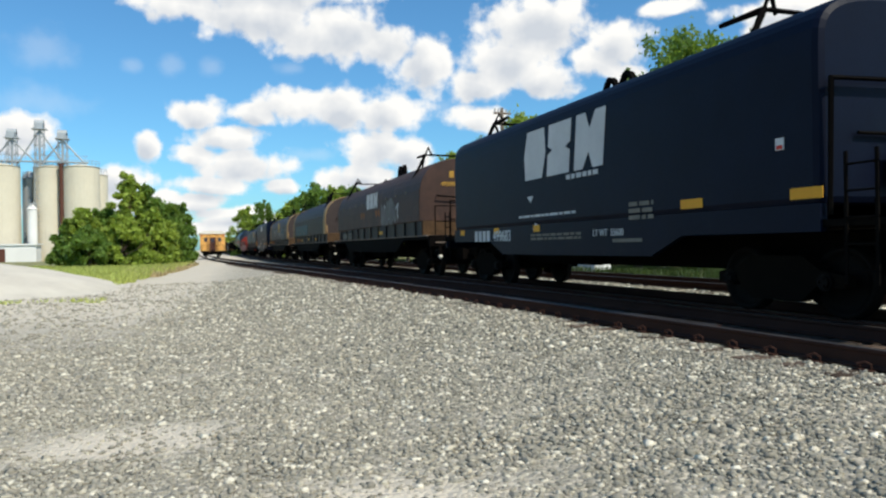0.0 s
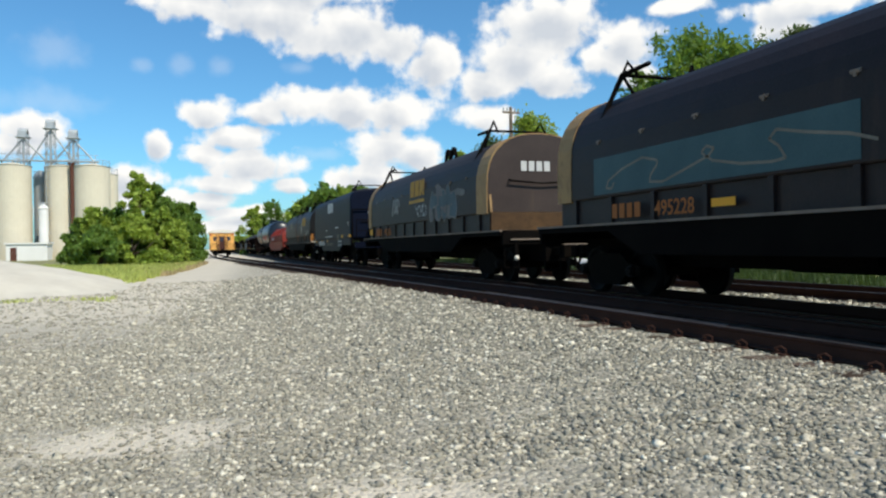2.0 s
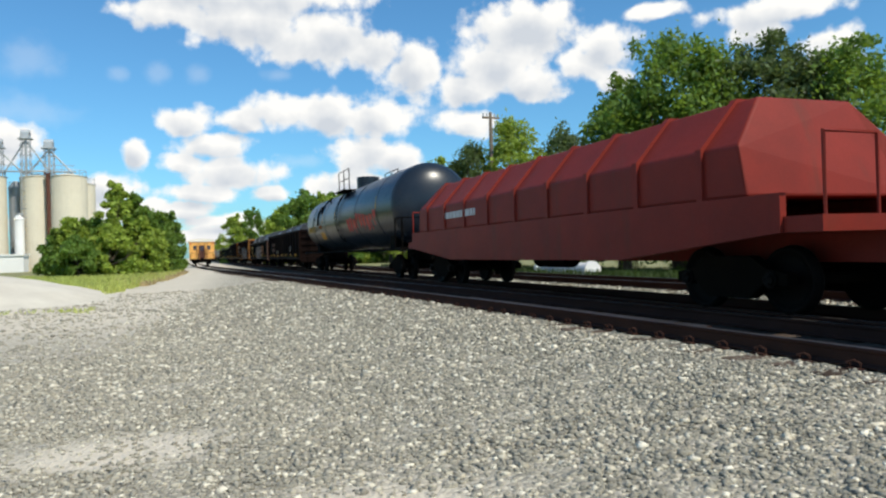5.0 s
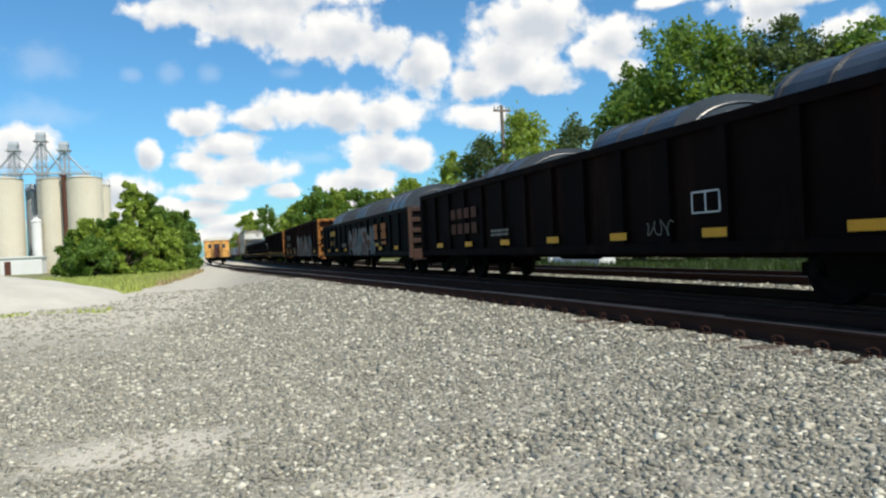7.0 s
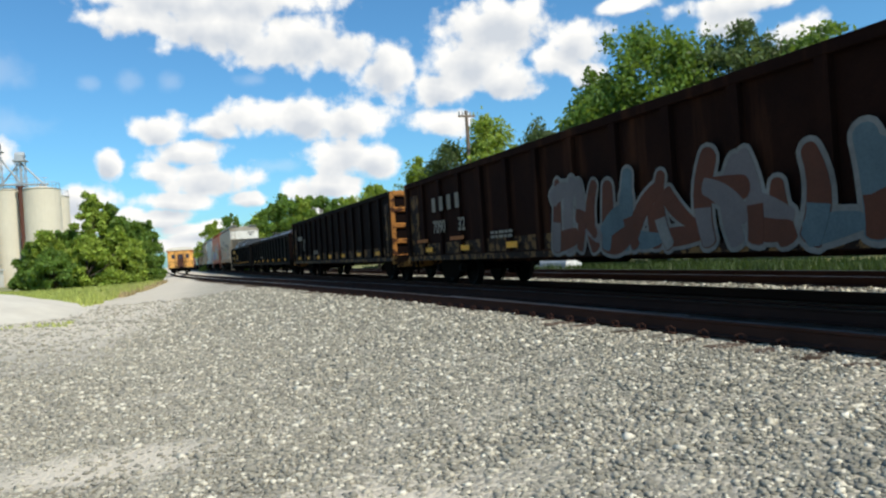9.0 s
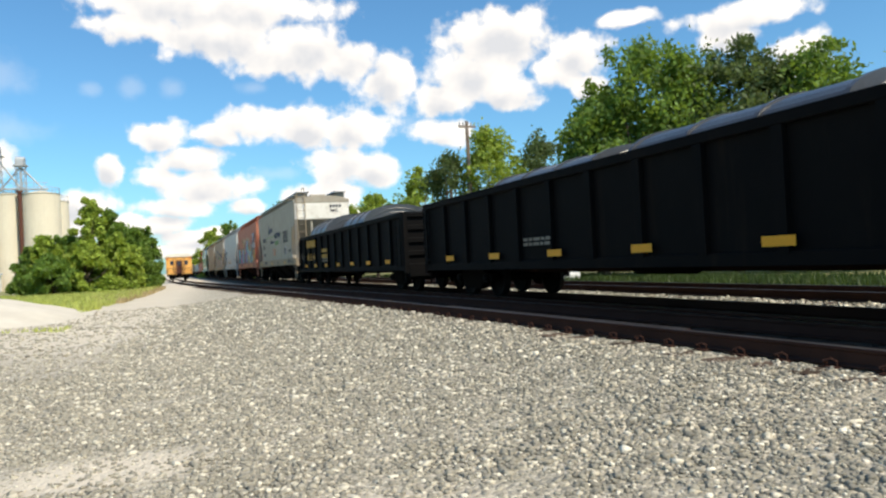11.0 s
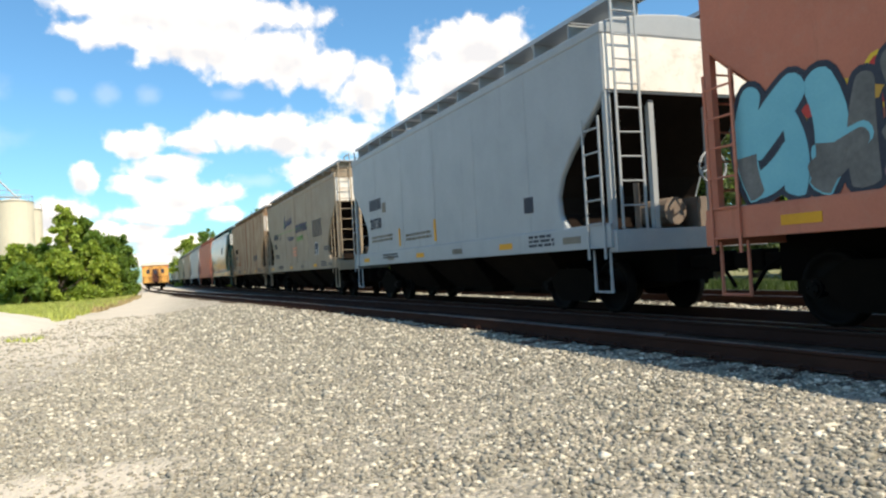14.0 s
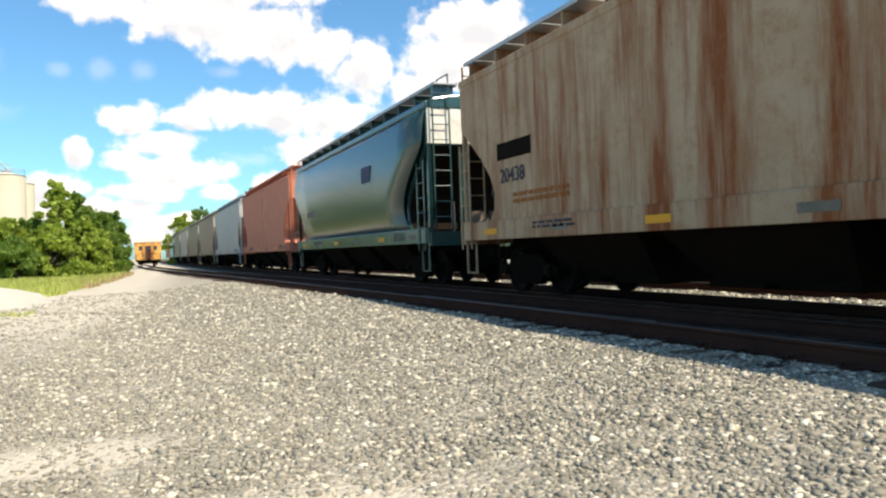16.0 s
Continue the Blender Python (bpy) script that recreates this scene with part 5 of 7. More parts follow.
    bars(car, half - 6.0, low + 0.55, 1.1, 0.06, dim_mark, 2, -1.613, 7)
    return car, half, mid


def flaked_sill(car, half, ribs, low):
    """Ochre paint flaking off the foot of a gondola's sides, its corner posts and the panel beside them."""
    step = (2 * half - 0.16) / (ribs - 1)
    for i in range(ribs - 1):
        y = -half + 0.08 + i * step
        part("flaked_panel", box(B(), -1.534, -1.522, y + 0.10, y + step - 0.10, low + 0.16, low + 0.46), peel_ochre, car, "flaking ochre panel")
    for y in (-half + 0.12, half - 0.9):
        part("flaked_panel", box(B(), -1.536, -1.522, y, y + 0.78, low + 0.48, low + 1.9), peel_ochre, car, "flaking ochre panel")
    part("flaked_strip", box(B(), -1.597, -1.588, -half, half, low + 0.0, low + 0.12), peel_ochre, car)


def tank_car(near, far):
    car, half, mid = car_at("tank_car", "dirty blue-grey tank car with yellow bands and top platform", "rail car", near, far)
    deck = half + 0.4
    running_gear(car, deck, 2.0)
    R, zc, n, length = 1.54, 2.72, 40, half
    bm = B()
    rings = [(-length, 0.02)] + [(-length + 0.75 * (1 - math.cos(a)), R * math.sin(a)) for a in np.linspace(0.25, math.pi / 2, 8)]
    rings = rings + [(-y, r) for y, r in rings[::-1]]
    loops = [[bm.verts.new((r * math.cos(i * math.tau / n), y, zc + r * math.sin(i * math.tau / n))) for i in range(n)] for y, r in rings]
    for a, b in zip(loops, loops[1:]):
        for i in range(n):
            bm.faces.new((a[i], a[(i + 1) % n], b[(i + 1) % n], b[i]))
    bm.faces.new(loops[0]), bm.faces.new(loops[-1])
    bmesh.ops.recalc_face_normals(bm, faces=bm.faces)
    part("tank", bm, tank_paint, car, smooth=True)
    for y in (-length * 0.72, -length * 0.36, 0.0, length * 0.36, length * 0.72):
        bm = B()
        pts = [((R + 0.006) * math.cos(a), y, zc + (R + 0.006) * math.sin(a)) for a in np.linspace(0, math.tau, 41)]
        bent(bm, pts, 0.016, 4)
        part("weld_ring", bm, tank_paint, car)
    for s in (-1, 1):
        bm = B()
        box(bm, -1.5, 1.5, s * (deck - 1.3) - 1.25, s * (deck - 1.3) + 1.25, 1.08, 1.16)
        box(bm, -0.4, 0.4, s * (deck - 1.5) - 1.5, s * (deck - 1.5) + 1.5, 0.7, 1.1)
        part("stub_sill", bm, black_steel, car)
        bm = B()
        along_x(bm, [(s * (half - 1.6), 1.1), (s * (half - 2.6), 1.1), (s * (half - 2.4), 1.75), (s * (half - 1.8), 1.75)], -1.1, 1.1)
        part("saddle", bm, black_steel, car)
        bm = B()
        for x in (-1.42, 1.42):
            bent(bm, [(x, s * (deck - 0.1), 0.5), (x, s * (deck - 0.1), 2.2), (x, s * (deck - 1.0), 2.2), (x, s * (deck - 1.0), 1.15)], 0.022, 5)
        bent(bm, [(-1.42, s * (deck - 0.1), 2.2), (1.42, s * (deck - 0.1), 2.2)], 0.022, 5)
        part("end_railing", bm, black_steel, car)
    bm = B()
    box(bm, -1.52, -1.44, -deck, deck, 1.06, 1.14)
    box(bm, 1.44, 1.52, -deck, deck, 1.06, 1.14)
    part("side_rail", bm, black_steel, car)
    bm = B()
    rod(bm, (0, 0, zc + R - 0.05), (0, 0, zc + R + 0.45), 0.55, 20)
    rod(bm, (0, 0.9, zc + R - 0.05), (0, 0.9, zc + R + 0.2), 0.2, 12)
    part("dome", bm, tank_paint, car)
    bm = B()
    for x in (-1.2, 1.2):
        box(bm, x - 0.3, x + 0.3, -1.2, 1.2, zc + R - 0.28, zc + R - 0.24)
        for y in (-1.2, 0, 1.2):
            rod(bm, (x, y, zc + R - 0.25), (x, y, zc + R + 0.75), 0.025, 6)
        for z in (0.3, 0.75):
            rod(bm, (x, -1.2, zc + R + z), (x, 1.2, zc + R + z), 0.022, 6)
    part("platform", bm, black_steel, car, "railed top platform")
    for s in (-1, 1):
        bm = B()
        pts = [(s * (R + 0.12) * math.cos(a), 0, zc + (R + 0.12) * math.sin(a)) for a in np.linspace(-0.75, 1.0, 10)]
        for dy in (-0.22, 0.22):
            bent(bm, [(x, dy, z) for x, _, z in pts], 0.022, 5)
        for x, _, z in pts:
            rod(bm, (x, -0.22, z), (x, 0.22, z), 0.018, 5)
        part("ladder", bm, black_steel, car)

    def skin(a):
        return -(R + 0.008) * math.cos(a), zc + (R + 0.008) * math.sin(a)

    for y in (half - 2.75, half - 5.8, 1.0, -half + 3.0):
        bm = B()
        aa = np.linspace(-0.02, 0.32, 5)
        for a, b in zip(aa, aa[1:]):
            (x0, z0), (x1, z1) = skin(a), skin(b)
            bm.faces.new([bm.verts.new(v) for v in ((x0, y, z0), (x0, y - 0.14, z0), (x1, y - 0.14, z1), (x1, y, z1))])
        part("yellow_band", bm, yellow_mark, car, "yellow reflective band")
    def skin_patch(name, y, wide, a0, a1, material, lift=0.0, label=""):
        bm = B()
        aa = np.linspace(a0, a1, 4)
        for a, b in zip(aa, aa[1:]):
            q = [(-(R + 0.008 + lift) * math.cos(v), zc + (R + 0.008 + lift) * math.sin(v)) for v in (a, b)]
            bm.faces.new([bm.verts.new(v) for v in ((q[0][0], y, q[0][1]), (q[0][0], y - wide, q[0][1]), (q[1][0], y - wide, q[1][1]), (q[1][0], y, q[1][1]))])
        return part(name, bm, material, car, label)

    skin_patch("warning_panel", half - 4.8, 1.05, -0.62, -0.36, yellow_mark, 0.004, "yellow warning panel")
    for i in range(3):
        skin_patch("small_print", half - 4.9, 0.85 - 0.12 * i, -0.56 + 0.07 * i, -0.53 + 0.07 * i, dark_mark, 0.008)
    words(car, "685222", half - 2.5, zc - 0.44, 0.42, gold_mark, -R - 0.0, 0.008)
    for i in range(4):
        mark(car, half - 1.42 - 0.26 * i, zc - 0.44, 0.18, 0.30, gold_mark, -R - 0.0)
    skin_patch("small_print", half - 4.8, 0.9, -0.22, -0.10, rust_mark, 0.004)
    for y, a, w in ((half - 1.5, 0.22, 0.16), (half - 3.5, 0.30, 0.2), (half - 3.2, 0.12, 0.22), (half - 6.9, 0.62, 0.22), (half - 5.2, 0.30, 0.5)):
        skin_patch("overpainted_patch", y, w, a, a + 0.55 * w, black_steel, 0.006)
    rng = random.Random(14)
    line = [(half - 4.2, 0.35), (half - 4.6, 0.62), (half - 4.45, 0.38), (half - 4.9, 0.45), (half - 5.0, 0.72), (half - 5.6, 0.85), (half - 6.1, 0.78), (half - 5.5, 0.98), (half - 4.9, 0.88), (half - 5.3, 0.6)]
    scrawl = bent(B(), [(-(R + 0.006) * math.cos(a), y, zc + (R + 0.006) * math.sin(a)) for y, a in line], 0.035, 5)
    part("spray_line", scrawl, black_steel, car, "black sprayed scrawl")
    part("spray_line", bent(B(), [(-(R + 0.006) * math.cos(a), half - 4.5 - 0.02 * k, zc + (R + 0.006) * math.sin(a)) for k, a in enumerate((0.45, 0.2, 0.0, -0.08))], 0.06, 5), black_steel, car, "black paint run")
    rng = random.Random(4)
    for i in range(9):
        y = -half + 8.4 - i * 0.62
        a = rng.uniform(-0.55, -0.40)
        skin_patch("spray_paint", y, 0.12, a, a + 0.42, SPRAY["red"], 0.004)
        skin_patch("spray_paint", y - 0.16, 0.26, a + rng.uniform(0.02, 0.28), a + 0.40, SPRAY["red"], 0.006)
    return car


# the cars, from the one already passing
c, h, m = coil_car("coil_car", "dark coil car with round hood, passing out of sight", -12.6, 2.6, dark_hood)

c, h, m = tall_coil_car("coil_car", "navy blue coil car with tall slab-sided hood and large white emblem", 6.7, 19.55)
emblem(c, 14.9 - m, 2.42, 1.05, white_mark, -1.545)
words(c, "499683", 16.7 - m, 1.10, 0.36, white_mark, -1.545, 0.006)
four_marks(c, 17.95 - m, 1.10, 1.1, 0.27, white_mark, -1.545)
words(c, "LT WT  55600", 11.9 - m, 1.14, 0.17, white_mark, -1.545, 0.002)
bars(c, 12.9 - m, 2.28, 1.2, 0.09, white_mark, 1, -1.545, 4)
mark(c, m - m - 1.9, 1.02, 0.9, 0.06, dim_mark, -1.545)

c, h, m = coil_car("coil_car", "weathered brown coil car with sprayed tag and yellow end", 23.1, 37.8, rusty_hood, None, tan_dirty)
emblem(c, 31.0 - m, 2.62, 0.62, white_mark, -1.525)
words(c, "493225", 35.0 - m, 1.42, 0.34, dim_mark, -1.56, 0.004)
four_marks(c, 36.2 - m, 1.42, 1.0, 0.25, dim_mark, -1.56)
for y in (32.0, 31.55, 29.2, 28.75):
    blob(c, [(y - m + 0.13 * math.cos(a), 2.38 + 0.15 * math.sin(a)) for a in np.linspace(0, math.tau, 13)[:-1]], rust_mark, -1.525, "painted_disc")
tag_scrawl(c, 28.2 - m, 1.95, 2.6, 0.75, white_mark, -1.525, 2, 0.035)
graffiti(c, 28.3 - m, 1.92, 2.2, 0.75, ["grey", "pale"], 3, -1.525, 21, "pale")
mark(c, 28.6 - m, 1.5, 0.55, 0.12, yellow_mark, -1.56, "reflector")
end_words(c, "493000-493599", -0.75, -h - 0.01, 3.02, 0.2, gold_mark, 0.003)
four_end_marks(c, -0.45, -h - 0.01, 3.3, 0.9, 0.22, gold_mark)

c, h, m = coil_car("coil_car", "dark brown coil car with tan hood bands and yellow end print", 41.8, 56.35, brown_hood, tan_band, tan_dirty, railed=False)
mark(c, 54.9 - m, 1.9, 5.9, 0.68, teal_mark, -1.523, "painted_patch", "faded teal overpainted patch")
tag_scrawl(c, 54.6 - m, 1.95, 5.4, 0.5, dim_mark, -1.528, 5, 0.02)
end_words(c, "495250-495254", -0.72, -h - 0.04, 3.25, 0.2, gold_mark, 0.004)
end_mark(c, 0.1, -h - 0.04, 2.0, 0.42, 0.16, gold_mark)
end_mark(c, 0.6, -h - 0.04, 2.0, 0.55, 0.14, rust_mark)
words(c, "495228", 52.9 - m, 1.44, 0.34, rust_mark, -1.56, 0.004)
four_marks(c, 54.2 - m, 1.44, 0.95, 0.25, rust_mark, -1.56)
for y in (51.5, 48.5, 45.5):
    mark(c, y - m, 1.5, 0.5, 0.12, yellow_mark, -1.56, "reflector")

c, h, m = coil_car("coil_car", "dark coil car with tan hood bands, yellow emblem and pale graffiti", 60.45, 75.0, brown_hood, tan_band, tan_dirty, railed=False)
emblem(c, 68.0 - m, 2.72, 0.55, gold_mark, -1.515)
mark(c, 68.1 - m, 2.5, 1.9, 0.11, gold_mark, -1.523)
graffiti(c, 65.5 - m, 1.86, 2.6, 0.95, ["sky", "grey", "sky"], 3, -1.523, 31, "pale")
tag_scrawl(c, 67.2 - m, 1.95, 1.2, 0.5, white_mark, -1.523, 7, 0.02)
blob(c, swirl(random.Random(2), 62.6 - m, 2.55, 0.8, 0.25), SPRAY["pale"], -1.523)
tag_scrawl(c, 70.6 - m, 2.15, 1.1, 0.75, white_mark, -1.54, 11, 0.022)
words(c, "495266", 71.9 - m, 1.44, 0.40, rust_mark, -1.56, 0.006)
four_marks(c, 73.3 - m, 1.44, 1.0, 0.3, rust_mark, -1.56)
mark(c, 74.6 - m, 1.5, 0.5, 0.24, yellow_mark, -1.56, "reflector")
four_end_marks(c, -0.55, -h - 0.04, 2.95, 0.9, 0.26, white_mark)

c, h, m = tall_coil_car("coil_car", "navy blue coil car with tall hood, white emblem and load figures", 79.45, 92.1)
emblem(c, 86.5 - m, 3.0, 0.55, white_mark, -1.545)
words(c, "499358", 89.0 - m, 1.10, 0.36, white_mark, -1.545, 0.006)
four_marks(c, 90.25 - m, 1.10, 1.1, 0.27, white_mark, -1.545)
words(c, "LD LMT   228900", 83.2 - m, 1.26, 0.16, white_mark, -1.545, 0.003)
words(c, "LT WT      57100", 83.2 - m, 1.06, 0.16, white_mark, -1.545, 0.003)
bars(c, 83.9 - m, 2.05, 0.9, 0.06, white_mark, 1, -1.545, 15)
four_end_marks(c, -0.5, -h - 0.0, 3.05, 0.95, 0.26, white_mark)
end_words(c, "499273-499574", -0.65, -h, 2.72, 0.15, white_mark, 0.002)

c, h, m = coil_car("coil_car", "black coil car with two hoods, rusty seam and yellow emblem", 95.0, 111.4, dark_hood, None, dark_hood, 0.7, True, railed=False)
bp = hood_profile(1.535, 1.82, 2.55, 3.975)
part("hood_band", along_y(B(), bp, -0.45, 0.45), rusty_hood, c, "rusty middle band")
emblem(c, 99.3 - m, 2.62, 0.6, gold_mark, -1.515)
emblem(c, 107.5 - m, 2.62, 0.5, dim_mark, -1.515)
tag_scrawl(c, 100.2 - m, 2.0, 0.6, 1.0, white_mark, -1.523, 3, 0.018)
tag_scrawl(c, 97.3 - m, 1.9, 1.4, 0.35, white_mark, -1.523, 9, 0.018)
four_end_marks(c, -0.45, -h - 0.0, 3.3, 0.85, 0.28, gold_mark)
end_words(c, "49839", 0.55, -h, 2.0, 0.22, gold_mark, 0.004)
hand_brake(c, 0.1, -h - 0.24, 2.12, black_steel)
part("end_lip", box(B(), -1.40, 1.46, -h - 0.16, -h - 0.045, 1.37, 1.46), cream_paint, c, "pale dusty lip along the end")
part("corner_patch", box(B(), -1.47, -1.25, -h - 0.052, -h - 0.03, 1.5, 1.98), peel_end, c, "flaking orange corner patch")
part("ridge_cap", along_y(B(), [(-0.55, 3.90), (-0.42, 4.06), (0.42, 4.06), (0.55, 3.90)], -h - 0.01, -h + 0.9), dark_hood, c)
for y, w in ((101.6, 0.12), (97.9, 0.13), (102.4, 0.08)):
    mark(c, y - m, 1.5, w, 0.5, rust_mark, -1.525)

# red coil car with an angular hood
c, h, m = car_at("coil_car", "red coil car with angular ribbed hood", "rail car", 114.4, 130.0)
running_gear(c, h + 0.6, 2.1)
bm = B()
box(bm, -1.5, 1.5, -h - 0.6, h + 0.6, 1.1, 1.3)
box(bm, -0.4, 0.4, -h - 0.6, h + 0.6, 0.7, 1.1)
part("deck", bm, red_paint, c)
for s in (-1, 1):
    part("side_sill", along_x(B(), [(-h, 1.1), (-h, 1.6), (h, 1.6), (h, 1.1), (h - 3.6, 0.75), (-h + 3.6, 0.75)], s * 1.5 - 0.05, s * 1.5 + 0.05), red_paint, c)
    bm = B()
    for x in (-1.35, 0.5):
        bent(bm, [(x, s * (h + 0.5), 1.3), (x, s * (h + 0.5), 2.3), (x + 0.85, s * (h + 0.5), 2.3), (x + 0.85, s * (h + 0.5), 1.3)], 0.022, 5)
    part("end_railing", bm, red_paint, c)
hp = [(-1.5, 1.6), (-1.5, 2.3), (-0.85, 3.05), (0.85, 3.05), (1.5, 2.3), (1.5, 1.6)]
bm = along_y(B(), hp, -h + 0.6, h - 0.6)
for v in bm.verts:
    if v.co.z > 2.0:
        v.co.y *= 1 - 0.06 * (v.co.z - 2.0)
part("hood", bm, red_paint, c, bevel=0.04)
for i in range(9):
    y = -h + 1.5 + i * (2 * h - 3) / 8
    p2 = [(x * 1.03, z + (0.04 if z > 2 else 0)) for x, z in hp]
    part("hood_rib", along_y(B(), p2, y - 0.06, y + 0.06), red_paint, c)
bars(c, h - 3.0, 1.9, 2.4, 0.18, white_mark, 1, -1.505, 3)
brake_gear(c, 0.0)

tank_car(131.9, 152.5)

c, h, m = gondola("gondola", "black-brown gondola with orange strips, loaded under round covers", 155.0, 173.6, 2.55, gondola_brown, None, 15, ((3.1, 2.2, 0.85), (-2.7, 2.5, 0.9), (7.6, 2.0, 0.65), (-7.3, 2.4, 0.95)))
bm = B()
for a, b in (((159.7, 1.3), (159.1, 1.3)), ((159.7, 1.6), (159.1, 1.6)), ((159.7, 1.3), (159.7, 1.6)), ((159.4, 1.3), (159.4, 1.6)), ((159.1, 1.3), (159.1, 1.6))):
    box(bm, -1.62, -1.61, min(a[0], b[0]) - m - 0.012, max(a[0], b[0]) - m + 0.012, min(a[1], b[1]) - 0.012, max(a[1], b[1]) + 0.012)
part("stencil_box", bm, white_mark, c)
for z in (1.30, 1.72):
    four_marks(c, 170.6 - m, z, 2.2, 0.28, SPRAY["rust"], -1.613)
tag_scrawl(c, 160.9 - m, 0.95, 0.7, 0.3, dim_mark, -1.613, 4, 0.01)

c, h, m = gondola("gondola", "black gondola with pale graffiti and yellow letters under round covers", 175.3, 194.0, 2.32, gondola_black, rusty_hood, 15, ((-6.9, 2.6, 1.2), (-0.5, 2.1, 1.2), (5.6, 2.5, 1.15)))
for y, wd in ((180.6, 0.6), (179.35, 0.8)):
    blob(c, [(y - m - a * wd, 1.38 + b) for a, b in ((0, 0), (1, 0), (1, .25), (.7, .32), (1, .4), (1, .62), (0, .62), (0, .4), (.3, .32), (0, .25))], rust_mark, -1.613, "emblem_block")
mark(c, 180.6 - m, 1.1, 0.75, 0.13, gold_mark, -1.613)
mark(c, 179.3 - m, 1.16, 0.7, 0.13, rust_mark, -1.613)
graffiti(c, 186.0 - m, 0.82, 5.5, 1.05, ["grey", "rust", "grey", "sky"], 7, -1.615, 41, "pale")
words(c, "48    22", 191.4 - m, 1.28, 0.34, gold_mark, -1.613, 0.006)
bars(c, 191.4 - m, 1.78, 1.5, 0.26, gold_mark, 1, -1.613, 12)

c, h, m = gondola("gondola", "rusty high-sided gondola covered in pale sprayed graffiti", 196.2, 215.3, 2.92, gondola_rust, peel_end, 15)
graffiti(c, 206.5 - m, 0.78, 7.4, 1.25, ["rust", "grey", "rust", "sky", "rust"], 9, -1.615, 52, "pale")
words(c, "7090", 213.0 - m, 1.45, 0.46, dim_mark, -1.613, 0.008)
words(c, "32", 211.2 - m, 1.45, 0.46, dim_mark, -1.613, 0.008)
for i in range(4):
    mark(c, 213.0 - m - 0.56 * i, 2.02, 0.24, 0.38, dim_mark, -1.613, "emblem_block")
flaked_sill(c, h, 15, 0.72)
for i in range(2):
    mark(c, 214.4 - 2.6 * i - m, 1.22, 0.9, 0.09, rust_mark, -1.613)

c, h, m = gondola("gondola", "dark rust-brown high-sided gondola with orange ribbed end", 217.0, 236.3, 2.90, gondola_brown, peel_end, 16)
bars(c, 234.6 - m, 1.95, 1.3, 0.22, dim_mark, 1, -1.613, 5)
words(c, "17", 232.8 - m, 1.75, 0.34, dim_mark, -1.613, 0.004)
tag_scrawl(c, 233.2 - m, 1.3, 0.6, 0.7, dim_mark, -1.613, 6, 0.02)
flaked_sill(c, h, 16, 0.72)

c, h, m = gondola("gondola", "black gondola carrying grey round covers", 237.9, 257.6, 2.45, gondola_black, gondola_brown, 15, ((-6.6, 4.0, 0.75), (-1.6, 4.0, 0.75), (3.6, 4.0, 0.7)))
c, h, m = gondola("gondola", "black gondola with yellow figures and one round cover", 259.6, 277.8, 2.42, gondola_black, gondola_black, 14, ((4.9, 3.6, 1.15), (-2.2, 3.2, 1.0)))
words(c, "48  30  44", 275.5 - m, 1.28, 0.46, gold_mark, -1.613, 0.01)
bars(c, 275.6 - m, 1.92, 2.2, 0.34, gold_mark, 1, -1.613, 5)
bars(c, 271.9 - m, 1.6, 1.2, 0.16, gold_mark, 2, -1.613, 25)
tag_scrawl(c, 277.3 - m, 1.3, 1.0, 0.4, dim_mark, -1.613, 12, 0.02)


def fertiliser_print(c, m, y, number):
    """Company print on the grey hoppers: a slanted mark, the slogan, small print, a data plate."""
    blob(c, [(y - m, 3.30), (y - m - 0.40, 4.0), (y - m - 0.58, 3.30)], navy_mark, -1.587, "emblem_block")
    blob(c, [(y - m - 0.2, 3.36), (y - m - 0.34, 3.74), (y - m - 0.30, 3.36)], green_mark, -1.592, "emblem_block")
    for i in range(5):
        blob(c, swirl(random.Random(i), y - m - 0.75 - i * 0.33, 3.50 + 0.02 * i, 0.26, 0.34), navy_mark, -1.587, "emblem_block")
    words(c, "Wholesale", y - m - 1.0, 2.62, 0.36, navy_mark, -1.59, 0.0)
    words(c, "GROWING", y - m - 3.05, 2.92, 0.52, navy_mark, -1.59, 0.008)
    words(c, "together", y - m - 3.2, 2.52, 0.44, green_mark, -1.59, 0.0)
    bars(c, y - m - 6.6, 3.16, 1.7, 0.05, dark_mark, 9, -1.587, 17)
    mark(c, y - m - 6.93, 1.75, 0.66, 0.52, white_mark, -1.583, "plate_frame")
    mark(c, y - m - 6.96, 1.78, 0.60, 0.46, dark_mark, -1.587, "data_plate", "black data plate with white cells")
    mark(c, y - m - 7.24, 1.80, 0.02, 0.42, white_mark, -1.592, "plate_cell")
    mark(c, y - m - 6.98, 1.93, 0.56, 0.02, white_mark, -1.592, "plate_cell")
    mark(c, y - m - 7.30, 1.81, 0.2, 0.04, white_mark, -1.592, "plate_cell")
    bars(c, y - m - 8.6, 2.0, 0.8, 0.04, dark_mark, 3, -1.587, 27)
    part("weld_line", box(B(), -1.588, -1.580, y - m - 6.0, y - m + 1.6, 3.10, 3.12), green_mark, c, "thin greenish pressed line")
    words(c, number, y + 2.85 - m, 2.36, 0.42, dark_mark, -1.59, 0.008)
    bars(c, y + 2.9 - m, 2.86, 1.25, 0.28, dark_mark, 1, -1.587, 3)
    bars(c, y + 2.7 - m, 1.98, 1.1, 0.08, dark_mark, 2, -1.587, 8)
    mark(c, y + 1.2 - m, 2.75, 0.36, 0.36, dim_mark, -1.587)
    bars(c, y - 2.2 - m, 2.15, 0.9, 0.10, end_red, 3, -1.587, 5)


